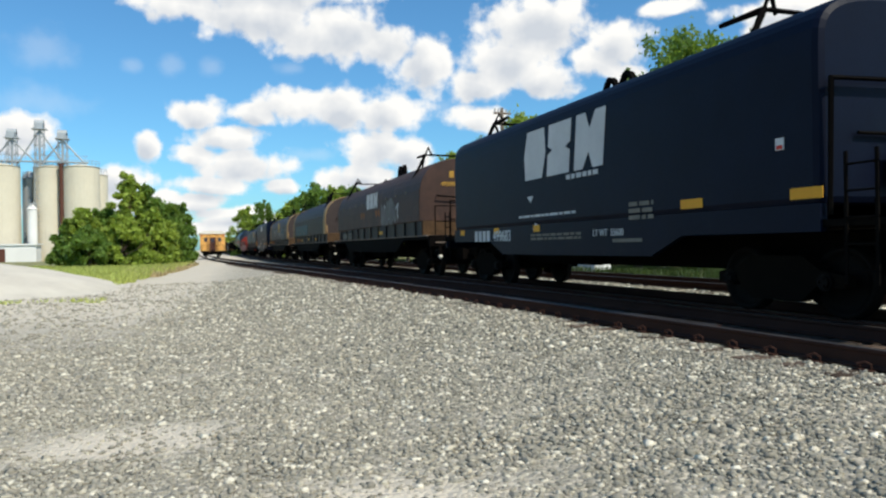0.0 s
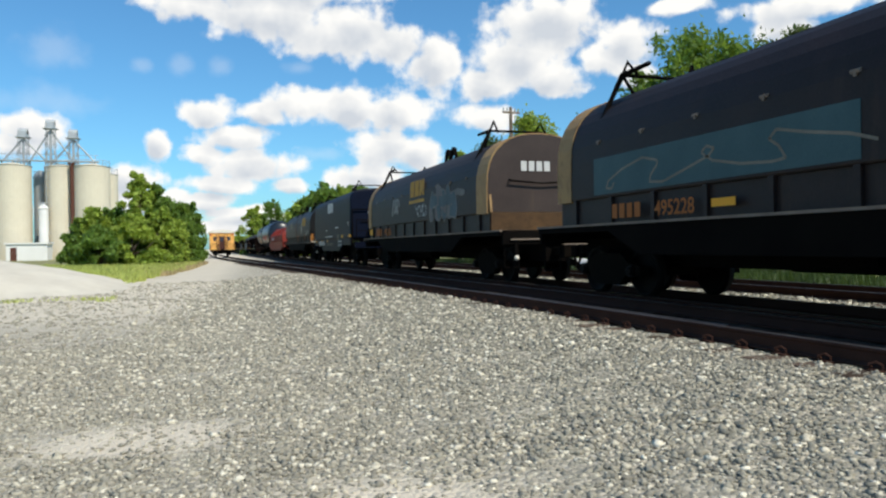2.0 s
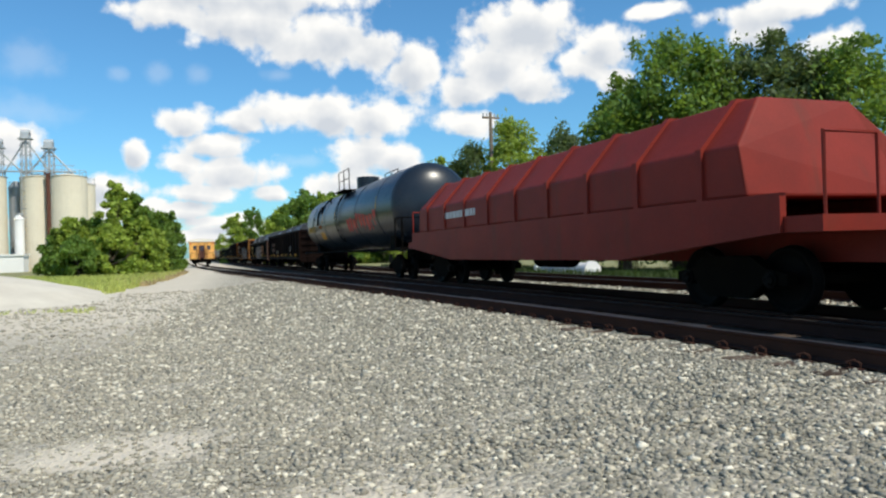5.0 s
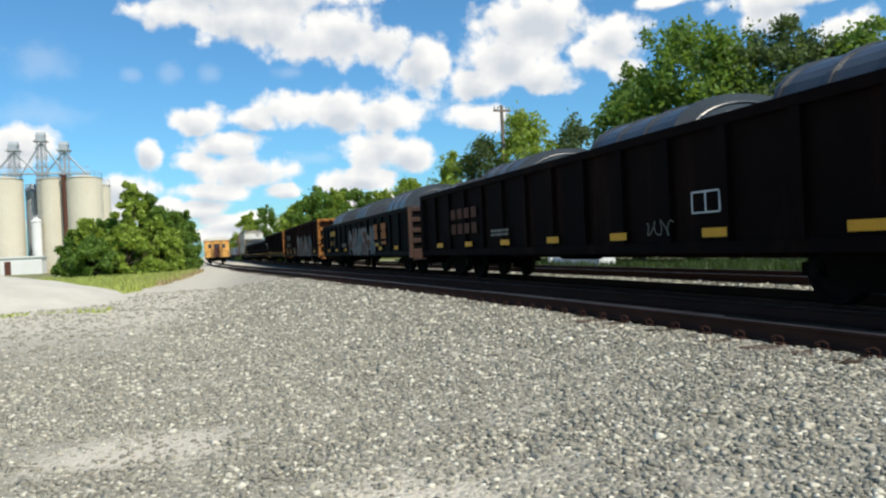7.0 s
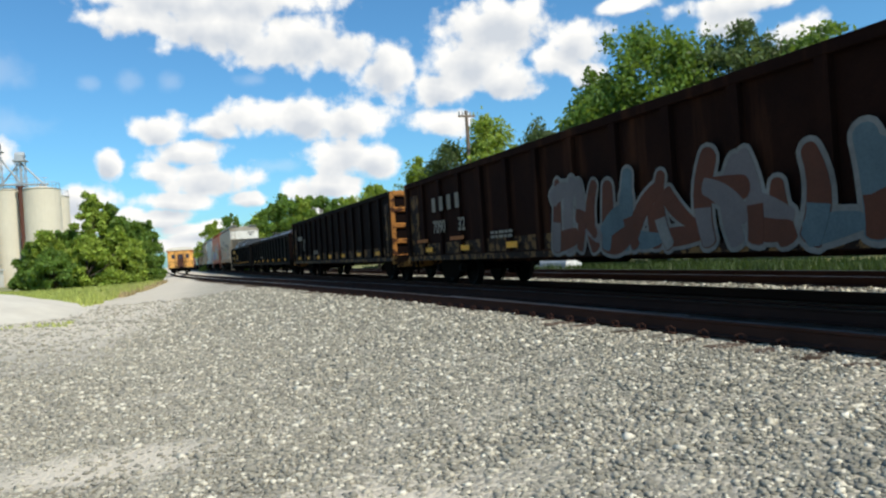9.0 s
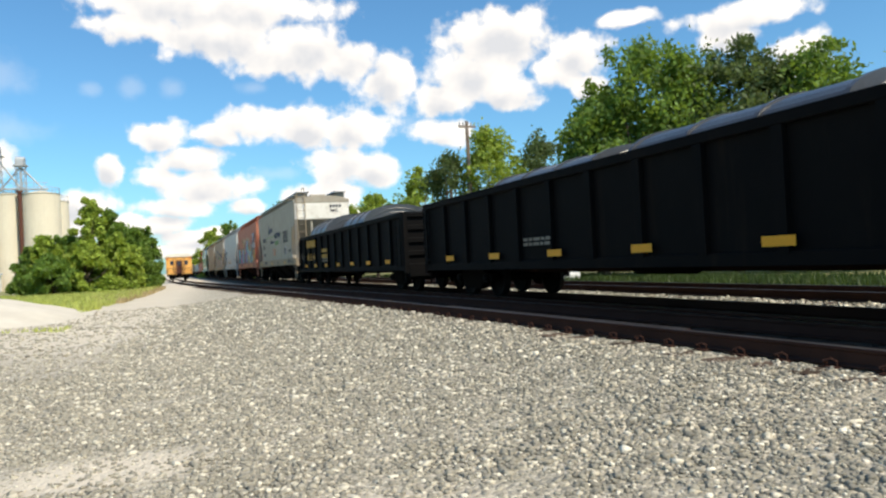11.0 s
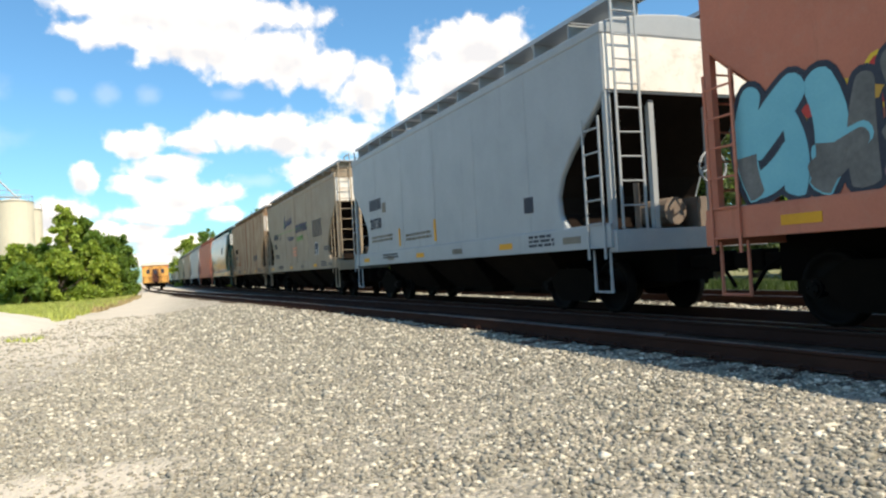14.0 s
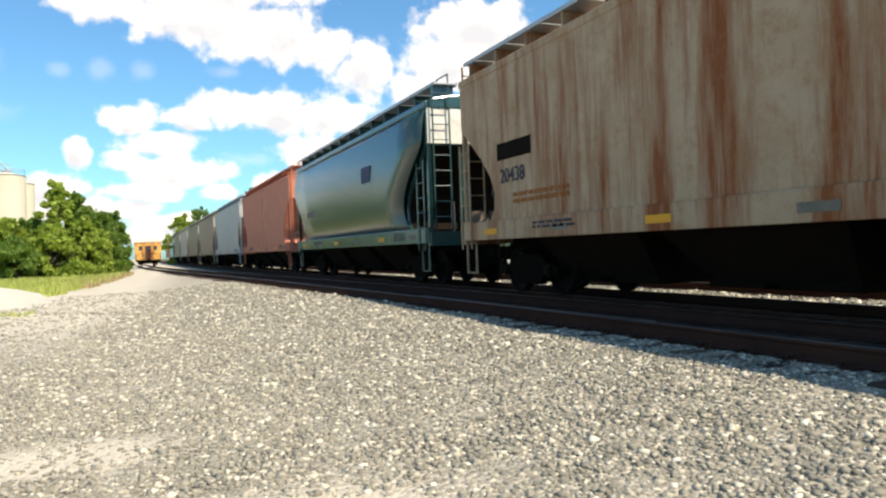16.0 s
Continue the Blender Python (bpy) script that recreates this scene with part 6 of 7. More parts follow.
c, h, m = hopper("hopper_car", "pale grey covered hopper with blue and green lettering, sunlit end", 279.1, 295.4, hopper_grey, hopper_tan)
fertiliser_print(c, m, 290.1, "3845")
end_words(c, "3845", 0.45, -h + 0.03, 4.02, 0.24, dark_mark, 0.004)
four_end_marks(c, 0.45, -h + 0.03, 4.28, 0.7, 0.15, dark_mark)

c, h, m = hopper("hopper_car", "faded red covered hopper with bright graffiti along its side", 297.0, 312.2, hopper_red, None, end_red, red_shaded)
mark(c, 308.4 - m, 3.28, 0.34, 0.48, tan_band, -1.587, "emblem_block")
mark(c, 307.98 - m, 3.40, 0.26, 0.30, tan_band, -1.587, "emblem_block")
for i, (a, w, z, h2) in enumerate(((0.85, 0.34, 3.22, 0.56), (1.28, 0.26, 3.22, 0.36), (1.62, 0.16, 3.24, 0.48), (1.86, 0.26, 3.24, 0.36), (2.20, 0.24, 3.26, 0.36), (2.52, 0.26, 3.26, 0.52), (2.92, 0.38, 3.26, 0.54), (3.40, 0.28, 3.28, 0.36), (3.78, 0.18, 3.28, 0.36), (4.06, 0.28, 3.16, 0.50))):
    mark(c, 307.2 - m - (a - 0.85) * 1.5, z + 0.04, w * 1.28, h2, faded_print, -1.587, "emblem_block")
graffiti(c, 311.5 - m, 1.56, 4.4, 1.35, ["aqua", "aqua", "pale", "pink", "purple"], 5, -1.587, 61)
graffiti(c, 307.0 - m, 1.56, 4.6, 1.8, ["ochre", "grey", "purple", "aqua"], 4, -1.587, 63)
graffiti(c, 302.4 - m, 1.56, 3.7, 1.75, ["ochre", "aqua", "grey"], 3, -1.587, 66)
graffiti(c, 310.6 - m, 2.45, 6.0, 0.32, ["yellow", "red", "ochre"], 9, -1.580, 68, "yellow")
for text, y, z, size in (("TOS", 299.85, 3.32, 0.82), ("CREW", 299.75, 2.76, 0.60)):
    words(c, text, y - m, z, size, navy_mark, -1.604, 0.055)
    words(c, text, y - m, z, size, SPRAY["white"], -1.612, 0.018)

c, h, m = hopper("hopper_car", "pale blue-white covered hopper with dark figures and orange bars", 314.3, 329.1, hopper_white)
words(c, "20730", 327.2 - m, 2.26, 0.46, dark_mark, -1.59, 0.008)
bars(c, 327.2 - m, 2.84, 1.15, 0.34, dark_mark, 1, -1.587, 3)
bars(c, 327.1 - m, 1.95, 2.0, 0.07, dim_mark, 2, -1.587, 8)
bars(c, 323.9 - m, 1.85, 1.9, 0.07, dim_mark, 2, -1.587, 9)
mark(c, 324.5 - m, 1.62, 0.12, 0.5, yellow_mark, -1.587)
mark(c, 321.8 - m, 1.62, 0.14, 0.55, yellow_mark, -1.587)
mark(c, 325.9 - m, 2.7, 0.3, 0.3, dim_mark, -1.587)
mark(c, 317.1 - m, 1.9, 0.34, 0.3, dark_mark, -1.587)

c, h, m = hopper("hopper_car", "dusty tan covered hopper with blue and green lettering", 331.5, 347.2, hopper_tan)
fertiliser_print(c, m, 342.3, "3636")

c, h, m = hopper("hopper_car", "cream covered hopper streaked with heavy rust", 348.7, 364.4, hopper_rust)
words(c, "20438", 362.5 - m, 2.26, 0.40, dark_mark, -1.59, 0.004)
mark(c, 362.6 - m, 2.72, 1.35, 0.34, slope_dark, -1.587)
bars(c, 362.0 - m, 1.95, 2.0, 0.08, rust_mark, 2, -1.587, 8)
bars(c, 353.5 - m, 2.2, 1.2, 0.08, dark_mark, 3, -1.587, 18)
mark(c, 352.4 - m, 2.0, 0.5, 0.35, dark_mark, -1.587)

c, h, m = hopper("hopper_car", "glossy blue-green covered hopper", 366.4, 382.1, hopper_green)
bulged_sides(c, h, hopper_green)
mark(c, 371.6 - m, 3.1, 0.9, 0.5, navy_mark, -1.752)
bars(c, 379.5 - m, 2.4, 1.6, 0.25, dim_mark, 1, -1.73, 4)
TAIL = [("faded orange-red covered hopper", hopper_red), ("white covered hopper", hopper_white), ("tan covered hopper", hopper_tan), ("olive covered hopper", hopper_olive), ("pale grey covered hopper", hopper_grey), ("olive-brown covered hopper", hopper_olive), ("green covered hopper", hopper_green), ("dark red covered hopper", hopper_red)]
for i, (text, body) in enumerate(TAIL):
    near = 384.0 + i * 17.5
    hopper("hopper_car", text + " farther down the train", near, near + 15.8, body, None, end_red if body is hopper_red else None)


# ---- trees and bushes ----
def leaf_cloud(rng, clumps, per, size):
    """Many small two-sided leaves scattered in clumps: (centre, radius) each."""
    total = len(clumps) * per
    cen = np.repeat(np.array([c for c, r in clumps]), per, axis=0)
    rad = np.repeat(np.array([r for c, r in clumps]), per)
    d = rng.normal(size=(total, 3))
    d /= np.linalg.norm(d, axis=1)[:, None]
    reach = rng.uniform(0.0, 1.0, total) ** 0.42
    reach = np.where(rng.uniform(0, 1, total) < 0.14, reach * rng.uniform(1.0, 1.7, total), reach)
    stretch = np.repeat(rng.uniform(0.7, 1.3, (len(clumps), 3)), per, axis=0)
    p = cen + d * stretch * (rad * reach)[:, None]
    u = rng.normal(size=(total, 3)) + d * 0.2
    u /= np.linalg.norm(u, axis=1)[:, None]
    w = np.cross(u, rng.normal(size=(total, 3)))
    w /= np.linalg.norm(w, axis=1)[:, None]
    s = (size * rng.uniform(0.6, 1.3, total))[:, None]
    v = np.stack([p - u * s, p + w * s * 0.45, p + u * s, p - w * s * 0.45], 1).reshape(-1, 3)
    f = np.arange(total * 4).reshape(-1, 4)
    return v, f


def quick_mesh(name, v, f, material):
    me = bpy.data.meshes.new(name)
    n, k = f.shape
    me.vertices.add(len(v))
    me.vertices.foreach_set("co", v.astype(np.float32).ravel())
    me.loops.add(n * k)
    me.loops.foreach_set("vertex_index", f.astype(np.int32).ravel())
    me.polygons.add(n)
    me.polygons.foreach_set("loop_start", np.arange(0, n * k, k, dtype=np.int32))
    me.update(calc_edges=True)
    me.materials.append(material)
    return me


def tree(name, label, x, y, high, wide, material, seed, skirt=0.25, leaf=0.16, clumps=46, per=110, z=0.0):
    """A tapered trunk with limbs and a crown of leaf clumps with gaps. skirt: how far down the crown reaches."""
    rng = np.random.default_rng(seed)
    t = thing(name, label, "bush" if "bush" in name else "tree", "bushes and trees by the tracks")
    t.location = (x, y, z)
    spots = []
    side = rng.uniform(0.78, 1.18, 7)
    for i in range(clumps):
        f = rng.uniform(skirt, 1.0)
        prof = math.sin(math.pi * min(1.0, 0.18 + 0.82 * (f - skirt) / (1 - skirt)) ** 0.8) ** 0.7 if f < 0.98 else 0.2
        a = rng.uniform(0, math.tau)
        r = wide * prof * rng.uniform(0.30, 1.08) ** 0.6 * side[int(a / math.tau * 7) % 7]
        cr = wide * rng.uniform(0.12, 0.31)
        spots.append((np.array([r * math.cos(a), r * math.sin(a), min(high - cr * 0.5, f * high * rng.uniform(0.92, 1.04))]), cr))
    for i in range(3):
        a, r = rng.uniform(0, math.tau), wide * rng.uniform(0.0, 0.45)
        spots.append((np.array([r * math.cos(a), r * math.sin(a), high * rng.uniform(0.93, 1.05)]), wide * rng.uniform(0.09, 0.16)))
    bm = B()
    lean = rng.uniform(-0.3, 0.3, 2)
    knots = [(lean[0] * f, lean[1] * f, high * 0.72 * f) for f in (0, 0.3, 0.65, 1.0)]
    for i, (a, b) in enumerate(zip(knots, knots[1:])):
        rod(bm, a, b, wide * (0.075 - 0.02 * i), 8, wide * (0.055 - 0.02 * i))
    part("trunk", bm, bark, t)
    for c, r in spots[:: max(1, clumps // 9)]:
        bm = B()
        f = rng.uniform(0.2, 0.6)
        a = Vector((lean[0] * f, lean[1] * f, high * 0.72 * f))
        m = a.lerp(Vector(c), 0.55) + Vector((0, 0, -0.06 * high))
        rod(bm, a, m, wide * 0.030, 6, wide * 0.022)
        rod(bm, m, c, wide * 0.022, 6, wide * 0.008)
        part("limb", bm, bark, t)
    v, f = leaf_cloud(rng, spots, per, leaf)
    part("crown", quick_mesh("crown", v, f, material), None, t)
    return t


def bush_group():
    spec = [(-10.3, 68.5, 3.9, 1.4), (-9.1, 67.5, 4.9, 1.7), (-7.5, 69.5, 4.9, 2.0), (-5.6, 69.5, 8.0, 1.9), (-4.2, 70.5, 7.1, 1.8), (-6.0, 66.5, 4.2, 2.1), (-8.3, 65.5, 3.2, 1.8), (-3.6, 68.0, 4.8, 2.0)]
    for i, (x, y, h, r) in enumerate(spec):
        tree("bush", "dense bright green leafy bush at the edge of the yard", x, y, h, r, leaf_bright if i % 2 else leaf_green, 100 + i, 0.04, 0.21, 62, 150)
    for i, (x, y, h, r) in enumerate([(-2.5, 72.0, 5.6, 1.8), (-1.5, 72.5, 5.5, 1.5), (-2.0, 70.5, 4.2, 1.5)]):
        tree("bush", "rounded dark green bush beside the siding", x, y, h, r, leaf_green, 140 + i, 0.03, 0.19, 70, 130)
    tree("bush", "low hedge bush before the grain silos", -32.5, 116, 3.2, 2.6, leaf_green, 160, 0.02, 0.26, 30, 90)
    tree("bush", "low hedge bush before the grain silos", -36.5, 116, 3.0, 2.6, leaf_green, 161, 0.02, 0.26, 30, 90)


def trees_behind():
    spec = [(20.6, 31.0, 9.3, 2.9), (22.3, 29.3, 11.3, 3.3), (25.3, 27.0, 10.6, 3.3), (28.0, 24.5, 9.8, 3.3), (23.8, 28.2, 10.4, 3.2),
            (26.6, 25.8, 10.0, 3.2), (31.0, 20.5, 9.8, 3.6), (35.0, 16.0, 9.8, 3.8),
            (17.0, 42.5, 7.8, 2.4), (19.3, 41.2, 9.2, 2.6), (22.0, 39.8, 8.4, 2.8), (24.2, 37.0, 8.0, 2.8), (25.5, 33.0, 8.0, 3.0)]
    for i, (x, y, h, r) in enumerate(spec):
        near = i < 8
        tree("tree", "leafy green tree behind the tracks" if near else "grey-green feathery tree behind the tracks", x, y, h, r * 1.12, leaf_green if near and i not in (2, 5) else (leaf_bright if i % 3 == 0 else leaf_grey), 200 + i, 0.10, 0.145, 130 if near else 84, 105 if near else 90)
    for i, (x, y, h, r) in enumerate([(18.2, 52.0, 8.1, 2.2), (15.2, 53.5, 6.5, 2.0), (20.5, 60.0, 7.0, 2.6)]):
        tree("tree", "thin yellow-green tree behind the tracks", x, y, h, r, leaf_bright, 230 + i, 0.14, 0.15, 56, 110)
    for i, (x, y, h, r) in enumerate([(11.8, 99, 7.4, 2.6), (15.6, 99, 9.7, 3.4), (19.8, 98, 9.3, 3.4), (23.8, 97, 8.8, 3.2), (28.0, 92, 8.6, 3.2), (13.7, 99, 8.4, 3.2), (17.7, 98, 9.2, 3.4), (21.8, 97, 8.8, 3.4), (26.0, 95, 8.6, 3.4), (9.0, 150, 9.2, 3.4), (12.6, 150, 10.4, 3.8), (17.5, 146, 10.0, 4.0)]):
        tree("tree", "distant rounded green tree along the line", x, y, h, r, leaf_green if i % 3 else leaf_bright, 260 + i, 0.02, 0.26, 60, 110)


bush_group()
trees_behind()


def blades(name, label, region, count, high, material, seed, keep=None):
    rng = np.random.default_rng(seed)
    x0, x1, y0, y1 = region
    px, py = rng.uniform(x0, x1, count), rng.uniform(y0, y1, count)
    ok = np.array([(noise.noise((a * 0.35, b * 0.35, seed)) > -0.25) and (keep is None or keep(a, b)) for a, b in zip(px, py)])
    px, py = px[ok], py[ok]
    n = len(px)
    pz = np.array([bed_height(a, b) for a, b in zip(px, py)]) - 0.02
    h = high * rng.uniform(0.5, 1.2, n)
    a = rng.uniform(0, math.tau, n)
    w = 0.02 + 0.05 * h
    lean = rng.normal(0, 0.3, (n, 2)) * h[:, None]
    p = np.stack([px, py, pz], 1)
    side = np.stack([np.cos(a) * w, np.sin(a) * w, np.zeros(n)], 1)
    tip = p + np.stack([lean[:, 0], lean[:, 1], h], 1)
    v = np.stack([p - side, p + side, tip], 1).reshape(-1, 3)
    return tagged(part(name, quick_mesh(name, v, np.arange(n * 3).reshape(-1, 3), material), None), label, "grass", kind="stuff")


def off_heap(a, b):
    return math.hypot((a + 11.5) / 8.4, (b - 31.5) / 7.6) > 1.0


blades("grass", "green grass and weeds between gravel heap and bushes", (-13, 0.2, 29, 69), 42000, 0.40, grass_mat, 3, lambda a, b: a < -3.5 + (b - 29) * 0.080 + 0.5 * noise.noise((b * 0.4, 3, 1)) and off_heap(a, b))
blades("dry_grass", "straw-coloured dry grass below the bushes", (-7, 0.6, 42, 68), 11000, 0.34, straw_mat, 4, lambda a, b: -5.2 + (b - 38) * 0.09 < a < -2.4 + (b - 38) * 0.085 and off_heap(a, b))
blades("weeds", "green weeds beyond the far track, coloured dark for shade", (15.4, 22.0, 2, 60), 30000, 0.34, weed_shaded, 5)
blades("weeds", "thin weeds along the foot of the gravel heap", (-11, -2.6, 22.3, 23.8), 1100, 0.14, grass_mat, 6)


# ---- gravel heap and loose ballast stones ----
heap_mat = paint("heap_gravel", (0.60, 0.56, 0.47), (0.47, 0.43, 0.36), 0.95, coarse=0.8, fine=26, bump=0.9)


def gravel_mound():
    xs, ys = np.linspace(-20, -2.6, 70), np.linspace(22.8, 40, 60)
    verts, faces = [], []
    for y in ys:
        for x in xs:
            u, w = (x + 11.5) / 8.6, (y - 31.5) / 8.2
            r = math.sqrt(abs(u) ** 2.4 + abs(w) ** 2.2)
            z = 1.46 * max(0.0, 1 - r ** 1.35) ** 0.95 + 0.09 * noise.noise((x * 0.8, y * 0.8, 1)) + 0.03 * noise.noise((x * 3, y * 3, 2))
            verts.append((x, y, z * min(1, max(0, (1.12 - r) * 6)) + 0.02 - 0.1 * (r > 1.05)))
    n = len(xs)
    for j in range(len(ys) - 1):
        for i in range(n - 1):
            faces.append((j * n + i, j * n + i + 1, (j + 1) * n + i + 1, (j + 1) * n + i))
    me = bpy.data.meshes.new("gravel_mound")
    me.from_pydata(verts, [], faces)
    for p in me.polygons:
        p.use_smooth = True
    me.materials.append(heap_mat)
    tagged(new("gravel_mound", me), "low broad heap of pale grey gravel on the yard", "mound")


gravel_mound()


def stone_mat():
    m = paint("ballast_stone", (0.2, 0.2, 0.19), (0.3, 0.3, 0.28), 0.9, coarse=8, fine=90, bump=0.35)
    t = m.node_tree
    b = t.nodes["Principled BSDF"]
    geo = t.nodes.new("ShaderNodeNewGeometry")
    ramp = t.nodes.new("ShaderNodeValToRGB")
    e = ramp.color_ramp.elements
    e[0].color, e[1].color = (0.115, 0.110, 0.088, 1), (0.93, 0.87, 0.71, 1)
    for at, c in ((0.30, (0.215, 0.205, 0.160, 1)), (0.72, (0.320, 0.298, 0.230, 1)), (0.84, (0.54, 0.49, 0.37, 1))):
        k = e.new(at)
        k.color = c
    t.links.new(geo.outputs["Random Per Island"], ramp.inputs[0])
    old = b.inputs["Base Color"].links[0].from_socket
    mx = t.nodes.new("ShaderNodeMix")
    mx.data_type = "RGBA"
    mx.inputs["Factor"].default_value = 0.22
    t.links.new(ramp.outputs[0], mx.inputs["A"])
    t.links.new(old, mx.inputs["B"])
    # stones turn paler away from the track: lens haze painted into their colour
    co = t.nodes.new("ShaderNodeTexCoord")
    xyz = t.nodes.new("ShaderNodeSeparateXYZ")
    t.links.new(co.outputs["Object"], xyz.inputs[0])
    lane = t.nodes.new("ShaderNodeMapRange")
    lane.inputs["From Min"].default_value, lane.inputs["From Max"].default_value = 5.2, -1.6
    lane.inputs["To Min"].default_value, lane.inputs["To Max"].default_value = 0.0, 0.34
    t.links.new(xyz.outputs["X"], lane.inputs[0])
    haze_tint = t.nodes.new("ShaderNodeMix")
    haze_tint.data_type = "RGBA"
    haze_tint.inputs["B"].default_value = (0.455, 0.415, 0.325, 1)
    t.links.new(lane.outputs[0], haze_tint.inputs["Factor"])
    t.links.new(mx.outputs["Result"], haze_tint.inputs["A"])
    t.links.new(haze_tint.outputs["Result"], b.inputs["Base Color"])
    return m


STONE_MAT = stone_mat()
bm = B()
bmesh.ops.create_cube(bm, size=1.35)
bmesh.ops.triangulate(bm, faces=bm.faces)
ICO_V = np.array([v.co[:] for v in bm.verts])
ICO_F = np.array([[v.index for v in f.verts] for f in bm.faces])
bm.free()
DUST = ((-0.5, 6.0, 1.2, 0.7), (0.85, 3.85, 1.15, 0.85))


def dusty(x, y):
    d = max(1 - math.hypot((x - a) / w, (y - b) / h) for a, b, w, h in DUST)
    lane = (-0.4 + min(1.4, 0.12 * (y - 17)) - x) * 0.8 if y > 12 else -1
    return max(d, lane) + 0.5 * noise.noise((x * 1.3, y * 1.3, 9))


def stones(name, label, region, per_m2, size, seed):
    rng = np.random.default_rng(seed)
    x0, x1, y0, y1 = region
    n = int((x1 - x0) * (y1 - y0) * per_m2)
    px, py = rng.uniform(x0, x1, n), rng.uniform(y0, y1, n)
    pick = rng.uniform(0, 1, n)
    ok = np.array([(a < near_x(b) - GAUGE - 0.10 or a > near_x(b) + GAUGE + 0.5) and pick[i] > 0.80 * min(1, max(0, dusty(a, b) * 2.2)) for i, (a, b) in enumerate(zip(px, py))])
    px, py = px[ok], py[ok]
    n = len(px)
    s = size * np.exp(np.minimum(rng.normal(0, 0.36, n), 0.8))
    pz = np.array([bed_height(a, b) for a, b in zip(px, py)]) + s * 0.12
    v = ICO_V[None] * (1 + rng.uniform(-0.34, 0.34, (n, 8, 1)))
    v = v * (s[:, None] * rng.uniform(0.55, 1.15, (n, 3)))[:, None, :]
    q = rng.normal(size=(n, 4))
    q /= np.linalg.norm(q, axis=1)[:, None]
    w, a, b, c = q.T
    R = np.stack([1 - 2 * (b * b + c * c), 2 * (a * b - c * w), 2 * (a * c + b * w), 2 * (a * b + c * w), 1 - 2 * (a * a + c * c), 2 * (b * c - a * w), 2 * (a * c - b * w), 2 * (b * c + a * w), 1 - 2 * (a * a + b * b)], 1).reshape(n, 3, 3)
    v = np.einsum("nij,nkj->nki", R, v)
    v[:, :, 2] *= 0.62
    v += np.stack([px, py, pz], 1)[:, None, :]
    f = (ICO_F[None] + (np.arange(n) * 8)[:, None, None]).reshape(-1, 3)
    tagged(part(name, quick_mesh(name, v.reshape(-1, 3), f, STONE_MAT), None), label, "stones", kind="stuff")


stones("ballast_stones", "angular grey and white ballast stones on the yard", (-4.5, 6.0, 1.2, 8.0), 1000, 0.0185, 11)
stones("ballast_stones", "angular grey and white ballast stones on the yard", (-8.0, 6.0, 8.0, 15.0), 540, 0.0235, 12)
stones("ballast_stones", "grey and white ballast stones along the siding", (-10.0, 5.8, 15.0, 34.0), 160, 0.034, 13)
stones("ballast_stones", "sunlit ballast stones by the far track", (9.9, 15.4, 4.0, 34.0), 130, 0.035, 14)


# ---- grain silos ----
def silo(x, y, r, high, label, material=concrete, cone=0.5):
    s = thing("grain_silo", label, "silo", "silos of the grain elevator")
    s.location = (x, y, 0)
    bm = B()
    rod(bm, (0, 0, 0), (0, 0, high), r, 40)
    part("barrel", bm, material, s, smooth=False)
    bm = B()
    rod(bm, (0, 0, high), (0, 0, high + cone), r + 0.12, 40, r * 0.3)
    part("roof", bm, material, s)
    bm = B()
    pts = [((r - 0.1) * math.cos(a), (r - 0.1) * math.sin(a), high + 1.0) for a in np.linspace(0, math.tau, 25)]
    bent(bm, pts, 0.04, 4)
    for p in pts[::3]:
        rod(bm, (p[0], p[1], high), p, 0.04, 4)
    part("roof_railing", bm, galvanised, s)
    for k in range(1, 6):
        bm = B()
        z = high * k / 6
        pts = [((r + 0.01) * math.cos(a), (r + 0.01) * math.sin(a), z) for a in np.linspace(0, math.tau, 33)]
        bent(bm, pts, 0.014, 4)
        part("lift_joint", bm, material, s)
    return s


